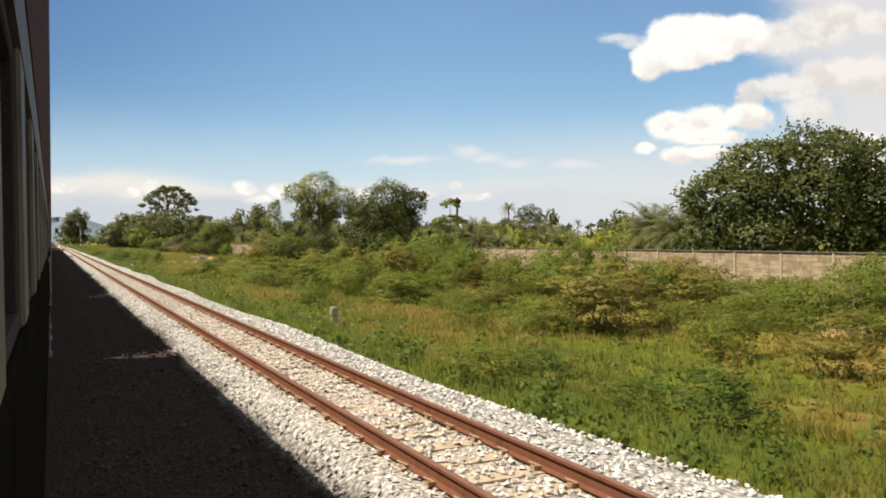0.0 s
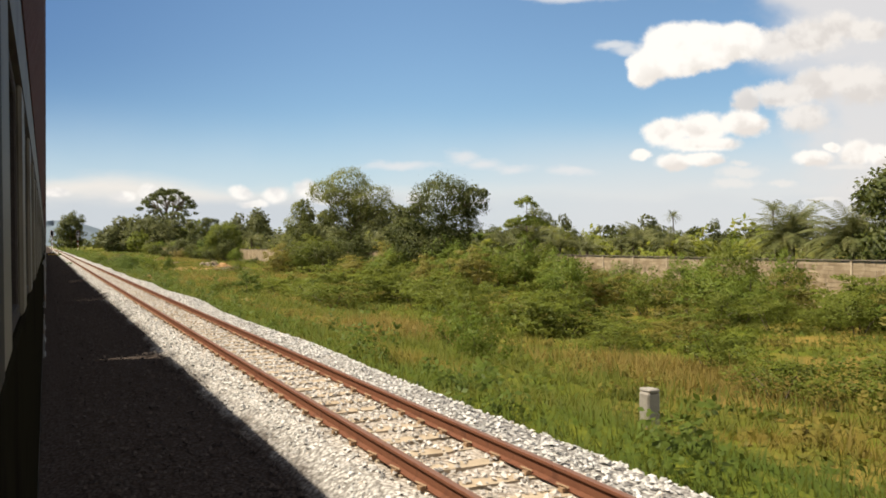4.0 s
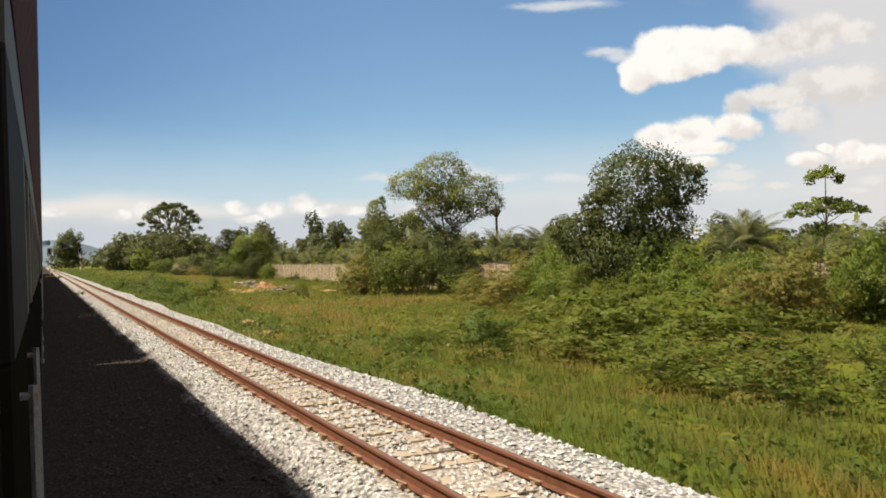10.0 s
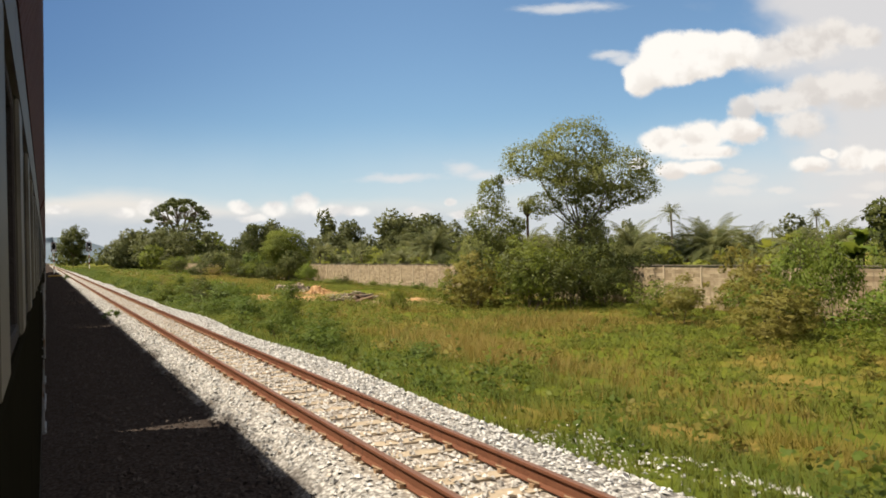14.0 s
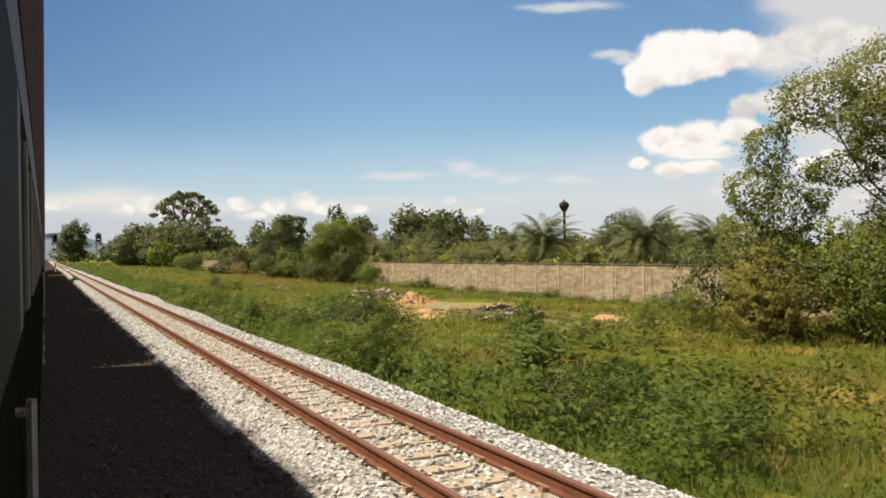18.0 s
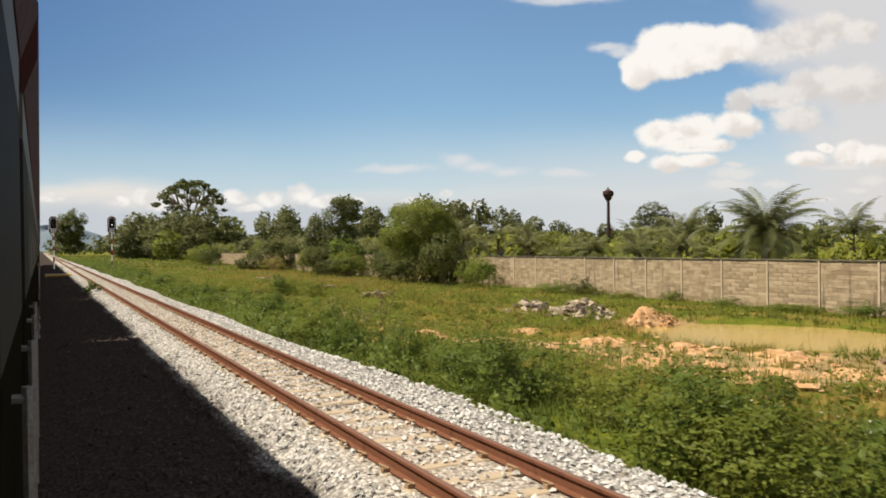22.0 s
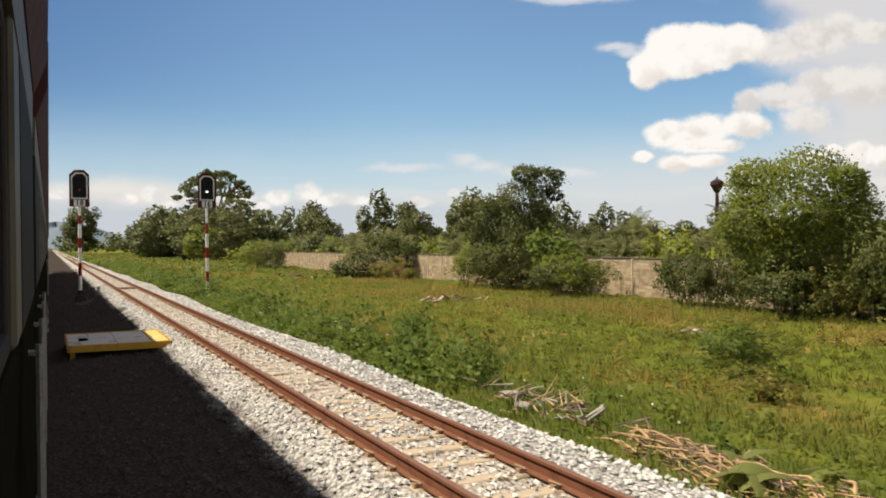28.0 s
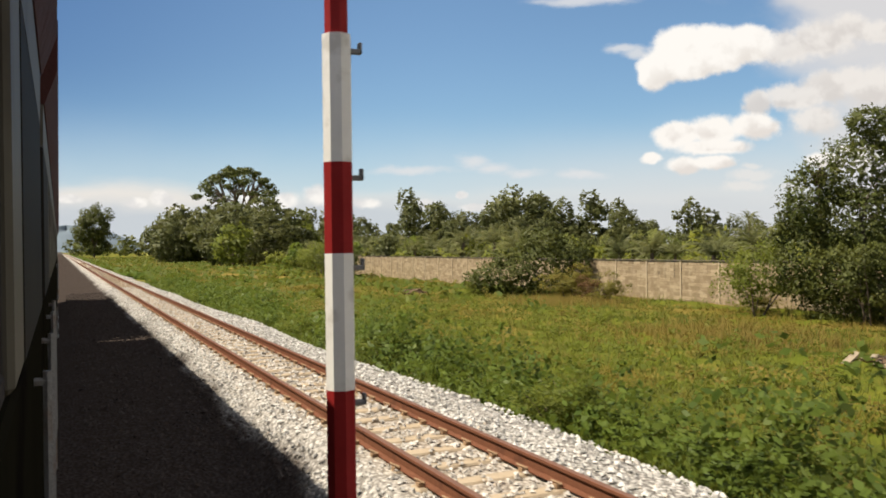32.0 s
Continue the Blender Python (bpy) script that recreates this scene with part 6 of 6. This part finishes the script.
def build_signal(at, number, lit, levels, foot):
    """levels: heights where the pole's colour changes, from the foot up, white first."""
    s = thing("railway_signal", at, "colour-light railway signal numbered %s on a red and white pole" % number, "railway signal", "signals beside the line")
    bm = bmesh.new()
    tube(bm, (0, 0, foot), (0, 0, levels[0]), 0.34, 0.10, 4)
    part("base", bm, "black", s, "tapered black foot")
    for i, (z, z1) in enumerate(zip(levels, levels[1:])):
        bm = bmesh.new()
        r = 0.086 if i < 5 else 0.070
        tube(bm, (0, 0, z), (0, 0, z1), r, r, 8)
        part("pole_band", bm, ("white", "red")[i % 2], s, ("white pole section", "red pole section")[i % 2])
        bm = bmesh.new()
        box(bm, (0.06, -0.02, z1 - 0.10), (0.15, 0.02, z1 - 0.07), 0.006)
        box(bm, (0.13, -0.02, z1 - 0.10), (0.15, 0.02, z1 - 0.03), 0.006)
        part("step_iron", bm, "steel", s)
    # backing board with a chamfered top
    def board(w, z0, z1, y, t, name, mat, cut):
        q = bmesh.new()
        out = [(-w / 2, z0), (w / 2, z0), (w / 2, z1 - cut), (w / 2 - cut, z1), (-w / 2 + cut, z1), (-w / 2, z1 - cut)]
        extrude(q, out, y, y + t)
        part(name, q, mat, s)
    board(0.96, 4.10, 6.0, -0.14, 0.05, "backing_board", "maroon", 0.25)
    board(0.78, 4.50, 5.86, -0.165, 0.02, "white_border", "white", 0.20)
    board(0.66, 4.56, 5.80, -0.20, 0.032, "lamp_face", "black", 0.18)
    for zz, on in ((5.42, None), (4.98, lit)):
        rr = 0.060 if on else 0.10
        bm = bmesh.new()
        m = Matrix.Translation((0, -0.215, zz)) @ Matrix.Rotation(math.pi / 2, 4, "X")
        bmesh.ops.create_cone(bm, cap_ends=True, segments=20, radius1=rr, radius2=rr, depth=0.03, matrix=m)
        lens = part("lens", bm, on or "black", s, "glowing lens" if on else "dark lens")
        bm = bmesh.new()
        for i in range(9):
            a0, a1 = math.pi * (0.02 + 0.107 * i), math.pi * (0.02 + 0.107 * (i + 1))
            vs = [bm.verts.new((0.15 * math.cos(a), y, zz + 0.15 * math.sin(a))) for a, y in ((a0, -0.2), (a1, -0.2), (a1, -0.42), (a0, -0.42))]
            bm.faces.new(vs)
        bmesh.ops.remove_doubles(bm, verts=bm.verts[:], dist=0.0005)
        bmesh.ops.solidify(bm, geom=bm.faces[:], thickness=0.008)
        part("hood", bm, "black", s)
    bm = bmesh.new()
    box(bm, (-0.27, -0.175, 4.12), (0.27, -0.145, 4.46), 0.008)
    part("number_plate", bm, "white", s, "white number plate")
    digits(number, 0.40, 0, -0.18, 4.29, s)
    bm = bmesh.new()
    box(bm, (-0.22, 0.0, 4.45), (0.22, 0.38, 5.75), 0.03)
    part("lamp_case", bm, "black", s)
    if lit == "lamp_white":
        bm = bmesh.new()
        tube(bm, (0.0, 0.1, 5.7), (0.0, 0.1, 6.2), 0.03, 0.02, 6)
        part("finial", bm, "black", s)
    bm = bmesh.new()
    pts = [Vector((-0.09 - 0.24 * math.sin(math.pi * i / 10), -0.05, 4.15 - 0.42 * i / 10)) for i in range(11)]
    for a, b in zip(pts, pts[1:]):
        tube(bm, a, b, 0.016, 0.016, 5)
    part("cable", bm, "black", s)
    return s


build_signal((1.46, 270.7, 0.0), "18", "lamp_red", (-0.23, 0.51, 1.18, 1.96, 2.48, 3.21, 3.64, 4.2), -0.9)
build_signal((7.90, 270.7, 0.0), "16", "lamp_white", (-0.55, 0.03, 0.59, 1.33, 1.91, 2.68, 3.28, 4.2), -1.3)


# ---- things beside the track ----
def build_slab():
    s = thing("boarding_platform", (1.45, 245.2, -0.20), "cracked concrete boarding slab in a worn yellow frame on legs", "platform")
    # deck of four cast pieces with ragged joints, and a hole broken through near one corner
    deck = ((-1.08, -1.36, -0.86, -0.62), (-1.08, -0.44, -0.62, 1.36), (-0.855, -1.36, -0.05, 0.28), (-0.615, 0.29, -0.05, 1.36), (-0.042, -1.36, 0.70, -0.1), (-0.042, -0.085, 0.70, 1.36))
    for x0, y0, x1, y1 in deck:
        bm = bmesh.new()
        box(bm, (x0, y0, -0.10), (x1, y1, 0.0), 0.012)
        part("slab", bm, "deck", s)
    for y0, y1 in ((-1.36, 0.10), (0.112, 1.36)):
        bm = bmesh.new()
        box(bm, (0.71, y0, -0.10), (1.07, y1, 0.004), 0.012)
        part("edge_strip", bm, "yellow", s, "worn yellow edge strip")
    for x, y in ((-0.2, -1.0), (-0.1, -0.9)):
        bm = bmesh.new()
        tube(bm, (x, y, 0.0), (x, y, 0.018), 0.035, 0.03, 10)
        part("bolt", bm, "steel", s)
    for y in (-1.43, 1.382):
        bm = bmesh.new()
        box(bm, (-1.12, y, -0.15), (1.12, y + 0.048, 0.014), 0.008)
        part("side_rim", bm, "yellow_dull", s, "shade-darkened yellow steel rim")
    for x in (-1.12, 1.082):
        bm = bmesh.new()
        box(bm, (x, -1.378, -0.15), (x + 0.035, 1.378, 0.014), 0.008)
        part("end_rim", bm, "yellow_dull", s, "shade-darkened yellow steel rim")
    for x in (-1.0, 1.0):
        for y in (-1.28, 1.28):
            bm = bmesh.new()
            box(bm, (x - 0.05, y - 0.05, -0.42), (x + 0.05, y + 0.05, -0.104), 0.01)
            part("leg", bm, "yellow_dull", s, "short yellow leg")


build_slab()


def build_marker(at, h, w, name, label, mat):
    s = thing(name, at, label, "marker post")
    bm = bmesh.new()
    box(bm, (-w / 2, -w / 2, -0.3), (w / 2, w / 2, h), 0.03)
    part("post", bm, mat, s)
    bm = bmesh.new()
    box(bm, (-w * 0.42, -w * 0.56, h + 0.003), (w * 0.42, w * 0.56, h + 0.07), 0.02)
    part("cap", bm, mat, s)


build_marker((10.6, 33.3, gz(10.6, 33.3)), 0.80, 0.30, "concrete_marker", "weathered pale grey marker post in the grass", "concrete")


def build_cable_post():
    s = thing("cable_box", (2.3, 270.0, -0.45), "small grey cable box on a thin post in the ballast", "cable box")
    bm = bmesh.new()
    tube(bm, (0, 0, -0.15), (0, 0, 0.2), 0.03, 0.03, 8)
    part("post", bm, "steel", s)
    bm = bmesh.new()
    box(bm, (-0.09, -0.07, 0.2), (0.09, 0.07, 0.42), 0.015)
    part("box", bm, "concrete", s)
    s = thing("crossing_timber", (3.54, 268.9, -0.12), "dark timber laid between the rails", "timber")
    bm = bmesh.new()
    box(bm, (-0.47, -0.14, -0.09), (0.47, 0.14, 0.05), 0.02)
    part("beam", bm, "timber", s)


build_cable_post()


def make_rubble(name, label, at, n, spread, size, mat, seed, long=1.0, tall=0.6, pile="rubble", other=None):
    """A heap of broken pieces, each piece a part."""
    rng = np.random.RandomState(seed)
    s = thing(name, at, label, pile)
    bases = []
    for q in range(4):
        bm = bmesh.new()
        bmesh.ops.create_cube(bm, size=1.0)
        for v in bm.verts:
            v.co *= rng.uniform(0.7, 1.2)
        bmesh.ops.bevel(bm, geom=bm.edges[:], offset=0.08, segments=1, affect="EDGES")
        me = bpy.data.meshes.new("lump")
        bm.to_mesh(me)
        bm.free()
        me.materials.append(MAT[other if other and q % 2 else mat])
        bases.append(me)
    for i in range(n):
        ob = new("lump" if long < 2 else "beam", bases[i % 4])
        ob.parent = s
        x, y = rng.normal(0, spread[0] * 0.42), rng.normal(0, spread[1] * 0.42)
        d = (x / spread[0]) ** 2 + (y / spread[1]) ** 2
        z = max(0.0, tall * (1 - d * 1.6)) * rng.uniform(0.2, 1.0)
        k = size * rng.uniform(0.5, 1.3)
        a = rng.uniform(0, 360) if long < 2 else rng.normal(15, 18)
        ob.matrix_basis = pose(x, y, z + k * 0.25, rng.normal(0, 20 if long < 2 else 10), rng.normal(0, 20 if long < 2 else 10), a) @ Matrix.Diagonal((k * long, k, k * (0.55 if long < 2 else 0.6), 1))
    return s


make_rubble("rubble_heap", "heap of pale and dark broken concrete lumps in the grass", (33.5, 209.2, gz(33.5, 209.2)), 120, (2.3, 2.2), 0.44, "rubble", 51, 1.7, 1.0)
make_rubble("rubble_heap", "heap of tan broken slabs and concrete in the grass", (32.6, 213.9, gz(32.6, 213.9)), 110, (2.2, 2.4), 0.40, "rubble", 52, 1.9, 0.85)
make_rubble("rubble_heap", "low spread of dark and tan broken concrete", (33.2, 211.6, gz(33.2, 211.6)), 60, (1.4, 1.9), 0.38, "rubble", 50, 1.7, 0.55)
make_rubble("beam_pile", "untidy pile of old concrete and timber beams", (32.9, 182.6, gz(32.9, 182.6)), 64, (3.0, 1.7), 0.25, "rubble", 53, 6.0, 0.6, "beam pile", "timber")
make_rubble("beam_pile", "low pile of weathered timber beams in the grass", (30.6, 176.5, gz(30.6, 176.5) + 0.15), 46, (2.6, 2.4), 0.27, "rubble", 54, 7.0, 0.5, "beam pile", "timber")
make_rubble("slab_pile", "flat pile of old slabs and timbers", (32.0, 289.5, gz(32, 289.5)), 44, (3.2, 1.2), 0.24, "timber", 55, 4.0, 0.35, "slab pile", "rubble")
make_rubble("slab_pile", "small stack of old brown timbers", (33.5, 346.0, gz(33.5, 346)), 16, (2.0, 1.4), 0.34, "timber", 56, 4.0, 0.5, "slab pile")
make_rubble("slab_pile", "low stack of pale concrete slabs in the grass", (29.6, 238.2, gz(29.6, 238.2)), 26, (1.7, 1.0), 0.36, "rubble", 57, 1.9, 0.55, "slab pile")
make_rubble("slab_pile", "scattered pale slabs near the trees", (31.0, 258.0, gz(31, 258)), 16, (2.4, 1.0), 0.28, "timber", 58, 3.0, 0.3, "slab pile", "rubble")
make_rubble("clay_heap", "heap of broken orange clay lumps beside the pond", (34.6, 203.2, gz(34.6, 203.2)), 70, (2.6, 1.9), 0.20, "soil", 60, 1.3, 0.9, "clay heap")
make_rubble("orange_stone", "orange broken stone beside the ballast", (7.8, 94.6, gz(7.8, 94.6)), 7, (0.45, 0.3), 0.34, "soil", 59, 1.3, 0.15, "stone")


# ---- pond and bare clay ----
def build_pond():
    n = 48
    v = [(36.0, 194.5, -3.30)]
    for i in range(n):
        a = 6.283 * i / n
        w = 1.12 + 0.07 * math.sin(3 * a) + 0.05 * math.sin(5 * a + 1)
        p, q = 5.6 * w * math.cos(a), 8.2 * w * math.sin(a)
        v.append((36.0 + 0.96 * p - 0.28 * q, 194.5 + 0.28 * p + 0.96 * q, -3.30))
    me = mesh_of("pond", v, [(0, 1 + i, 1 + (i + 1) % n) for i in range(n)])
    tagged(part("pond", me, "water"), "shallow pond of still muddy yellow water", "pond", kind="structure")


build_pond()


def make_mound(seed, at, size, height, label, name="clay_mound"):
    """A broken bank of dug clay: cracked clods on a low irregular body."""
    rng = np.random.RandomState(seed)
    n = 40
    u = np.linspace(-1.15, 1.15, n)
    X, Y = np.meshgrid(u, u)
    lumps = np.zeros_like(X)
    for f, a in ((2.3, 0.5), (4.7, 0.36), (9.5, 0.26), (18.0, 0.14)):
        p, q, r = rng.uniform(0, 6.283, 3)
        t = rng.uniform(0, 3.14)
        cx, cy = X * math.cos(t) - Y * math.sin(t), X * math.sin(t) + Y * math.cos(t)
        lumps += a * np.sin(f * cx + p + 1.3 * np.sin(f * 0.7 * cy + q)) * np.cos(f * 0.8 * cy + r)
    lumps += rng.normal(0, 0.07, X.shape)
    rad = np.sqrt(X * X + Y * Y) * (1 + 0.3 * lumps)
    body = np.clip((1.05 - rad) * 2.2, 0, 1)
    Z = height * body * (0.22 + 0.5 * np.tanh(1.6 * lumps)) - 0.03
    Z = np.where(rad > 1.0, -0.12, Z)
    t = radians(37 * seed)
    wx, wy = X * size[0], Y * size[1]
    Z = Z + ground_z(at[0] + wx * math.cos(t) - wy * math.sin(t), at[1] + wx * math.sin(t) + wy * math.cos(t)) - gz(*at[:2])
    v = np.stack([wx.ravel(), wy.ravel(), Z.ravel()], 1)
    i = (np.arange(n - 1)[:, None] * n + np.arange(n - 1)[None, :]).ravel()
    ob = part(name, mesh_of(name, v, np.stack([i, i + 1, i + n + 1, i + n], 1)), "soil")
    ob.matrix_basis = pose(*at, 0, 0, 37 * seed)
    return tagged(ob, label, "clay mound", "dug clay round the pond")


for i, (x, y, sx, sy, hh) in enumerate(((23.0, 189.3, 1.5, 2.2, 0.6), (24.4, 184.6, 1.9, 2.2, 0.35), (25.4, 196.4, 1.5, 1.5, 0.5), (28.6, 187.4, 1.5, 1.5, 0.5),
                                       (18.8, 196.2, 1.6, 2.0, 0.35), (21.4, 195.0, 0.9, 1.1, 0.35), (27.4, 182.4, 1.9, 1.1, 0.3), (36.5, 173.0, 1.4, 1.4, 0.4),
                                       (30.5, 168, 1.2, 1.4, 0.22), (8.6, 92.0, 0.7, 1.6, 0.12), (35.8, 28.9, 1.6, 2.2, 0.6), (19.8, 190.6, 0.7, 0.9, 0.25), (21.6, 199.4, 1.1, 1.3, 0.3), (24.6, 202.6, 0.9, 1.1, 0.28),
                                       (34.6, 203.2, 1.9, 1.7, 1.5), (26.4, 191.5, 1.3, 1.9, 0.3), (21.2, 186.4, 1.1, 1.3, 0.28), (17.6, 199.6, 0.8, 1.2, 0.25))):
    make_mound(i + 3, (x, y, gz(x, y) + 0.03), (sx, sy), hh, ("low broken mound of dug orange clay in the grass", "bare patch of orange clay in the grass")[hh < 0.3])


def clods():
    """Small clods and pale stones strewn over the dug ground."""
    rng = np.random.RandomState(66)
    n = 520
    a, r = rng.uniform(0, 6.283, n), np.sqrt(rng.uniform(0, 1, n))
    x, y = 24.5 + 6.0 * r * np.cos(a), 190.0 + 10.0 * r * np.sin(a)
    z = ground_z(x, y)
    s = rng.gamma(2.0, 0.045, n) + 0.02
    base = np.array([(1, 0, 0), (-1, 0, 0), (0, 1, 0), (0, -1, 0), (0, 0, 1), (0, 0, -1)], float)
    v = base[None] * (s[:, None, None] * rng.uniform(0.6, 1.3, (n, 6, 1))) * (1.5, 1.5, 0.45) + np.stack([x, y, z + 0.2 * s], 1)[:, None]
    f = np.array([(0, 2, 4), (2, 1, 4), (1, 3, 4), (3, 0, 4), (2, 0, 5), (1, 2, 5), (3, 1, 5), (0, 3, 5)])
    f = (f[None] + 6 * np.arange(n)[:, None, None]).reshape(-1, 3)
    tagged(part("clay_clods", mesh_of("clay_clods", v.reshape(-1, 3), f, flat=True), "soil"), "scattered pale clay clods on dug ground", "clay clods", kind="stuff")


clods()


# ---- cut stalks, leaves and twigs dumped beside the ballast ----
def build_debris():
    rng = np.random.RandomState(61)
    d = thing("stalk_pile", (7.4, 231.2, gz(7.4, 231.2) + 0.03), "long heap of dry cut stalks and wilted leaves beside the ballast", "debris pile")
    for i in range(280):
        y = rng.uniform(-2.3, 2.0)
        x = 0.2 * math.sin(y) - 0.05 * y + rng.normal(0, 0.27)
        z = 0.04 + rng.uniform(0, 0.24) * math.exp(-x * x * 6)
        ln, a, b = rng.uniform(0.35, 1.0), rng.normal(1.5, 0.5), rng.normal(0, 0.07)
        bm = bmesh.new()
        p = [Vector((-ln / 2, 0, 0)), Vector((0, rng.normal(0, 0.08), rng.normal(0.04, 0.04))), Vector((ln / 2, 0, 0))]
        r = rng.uniform(0.006, 0.019)
        tube(bm, p[0], p[1], r, r, 5)
        tube(bm, p[1], p[2], r, r * 0.6, 5)
        ob = part("stalk", bm, ("straw", "timber", "straw", "bark")[i % 4], d)
        ob.matrix_basis = pose(x, y, z, 0, math.degrees(b), math.degrees(a))
    for i in range(14):
        y, x = rng.uniform(-2.0, 0.6), rng.normal(0.15, 0.45)
        w, ln = rng.uniform(0.08, 0.15), rng.uniform(0.35, 0.7)
        v, f = [], []
        for k in range(6):
            q = k / 5
            h = 0.12 * math.sin(math.pi * q)
            ww = w * math.sin(math.pi * (0.12 + 0.8 * q))
            v += [(-ww, ln * (q - 0.5), h - 0.03), (0, ln * (q - 0.5), h), (ww, ln * (q - 0.5), h - 0.03)]
        for k in range(5):
            for c in (0, 1):
                f.append((3 * k + c, 3 * k + c + 1, 3 * k + c + 4, 3 * k + c + 3))
        ob = part("wilted_leaf", mesh_of("wilted_leaf", v, f), "leaf_pale", d)
        ob.matrix_basis = pose(x, y, 0.14 + rng.uniform(0, 0.1), rng.normal(0, 20), rng.normal(0, 20), rng.uniform(0, 360))
    d = thing("branch_pile", (7.5, 235.5, gz(7.5, 235.5) + 0.05), "small grey pile of broken branches and bark pieces", "debris pile")
    for i in range(5):
        bm = bmesh.new()
        box(bm, (-0.17, -0.10, -0.035), (0.17, 0.10, 0.035), 0.012)
        for v in bm.verts:
            v.co += Vector(rng.normal(0, 0.012, 3))
        ob = part("chunk", bm, ("concrete", "bark")[i % 2], d, "grey weathered bark piece")
        ob.matrix_basis = pose(rng.normal(0.1, 0.4), -1.1 + 0.55 * i, 0.14 + rng.uniform(0, 0.15), rng.normal(0, 18), rng.normal(0, 18), rng.normal(40, 40))
    for i in range(60):
        bm = bmesh.new()
        ln = rng.uniform(0.3, 1.0)
        tube(bm, (-ln / 2, 0, 0), (ln / 2, rng.normal(0, 0.1), rng.normal(0, 0.1)), rng.uniform(0.010, 0.024), 0.006, 5)
        ob = part("branch", bm, ("timber", "concrete", "straw", "bark")[i % 4], d)
        ob.matrix_basis = pose(rng.normal(-0.1, 0.38), rng.normal(0, 0.85), 0.06 + rng.uniform(0, 0.28), 0, rng.normal(0, 14), rng.normal(60, 40))


build_debris()


def flowers():
    """Small white flower heads on thin stems, scattered through the grass."""
    rng = np.random.RandomState(68)
    V, F = [], []
    for cx, cy, sx, sy, n in ((14.5, 173.5, 2.6, 4.5, 60), (16.0, 158.0, 4.0, 6.0, 40), (9.0, 205.0, 1.5, 16.0, 46), (10.0, 250.0, 2.0, 14.0, 30)):
        for _ in range(n):
            x, y = cx + rng.normal(0, sx * 0.6), cy + rng.normal(0, sy * 0.6)
            if x < 7.0:
                continue
            z, h, r = gz(x, y), rng.uniform(0.35, 0.75), rng.uniform(0.018, 0.036)
            o = len(V)
            V += [(x + r, y, z + h), (x, y + r, z + h), (x - r, y, z + h), (x, y - r, z + h), (x, y, z + h + r * 0.9), (x, y, z + h - r * 0.5), (x + 0.006, y, z), (x - 0.006, y, z), (x, y, z + h)]
            F += [(o + i, o + (i + 1) % 4, o + 4) for i in range(4)] + [(o + (i + 1) % 4, o + i, o + 5) for i in range(4)] + [(o + 6, o + 7, o + 8)]
    tagged(part("wild_flowers", mesh_of("wild_flowers", V, F), "white"), "scattered small white wild flowers in the grass", "flowers", kind="stuff")


flowers()


def make_dead_shrub(seed, at, h, mat, label, forks=3):
    rng = np.random.RandomState(seed)
    bm = bmesh.new()

    def grow(p, d, ln, r, n):
        q = p + d * ln
        tube(bm, p, q, r, r * 0.6, 5)
        if n:
            for _ in range(3):
                e = (d + Vector(rng.normal(0, 0.55, 3))).normalized()
                grow(p + d * ln * rng.uniform(0.5, 1), e, ln * 0.62, r * 0.55, n - 1)

    grow(Vector((0, 0, -0.1)), Vector((0.1, 0, 1)).normalized(), h * 0.45, 0.03, forks)
    ob = part("dead_shrub", bm, mat)
    ob.matrix_basis = pose(*at)
    tagged(ob, label, "shrub", "bare shrubs on the embankment")


make_dead_shrub(1, (8.9, 188.7, gz(8.9, 188.7)), 2.0, "straw", "bare pale dead shrub on the embankment")
make_dead_shrub(2, (11.2, 188.0, gz(11.2, 188)), 2.1, "bark", "bare dark dead shrub in the grass")
make_dead_shrub(3, (12.3, 193.2, gz(12.3, 193.2)), 2.5, "timber", "bare brown dead shrub in the grass", 4)
make_dead_shrub(7, (11.8, 193.9, gz(11.8, 193.9)), 2.2, "bark", "bare dark brown twiggy shrub in the grass", 4)
make_dead_shrub(4, (9.5, 178.5, gz(9.5, 178.5)), 1.6, "straw", "bare grey dead shrub on the embankment")
make_dead_shrub(8, (47.2, 227.6, gz(47.2, 227.6)), 4.2, "timber", "bare grey-brown shrub before the wall", 4)
make_dead_shrub(5, (44.9, 188.1, gz(44.9, 188.1)), 1.2, "bark", "short dark stump shrub before the wall")
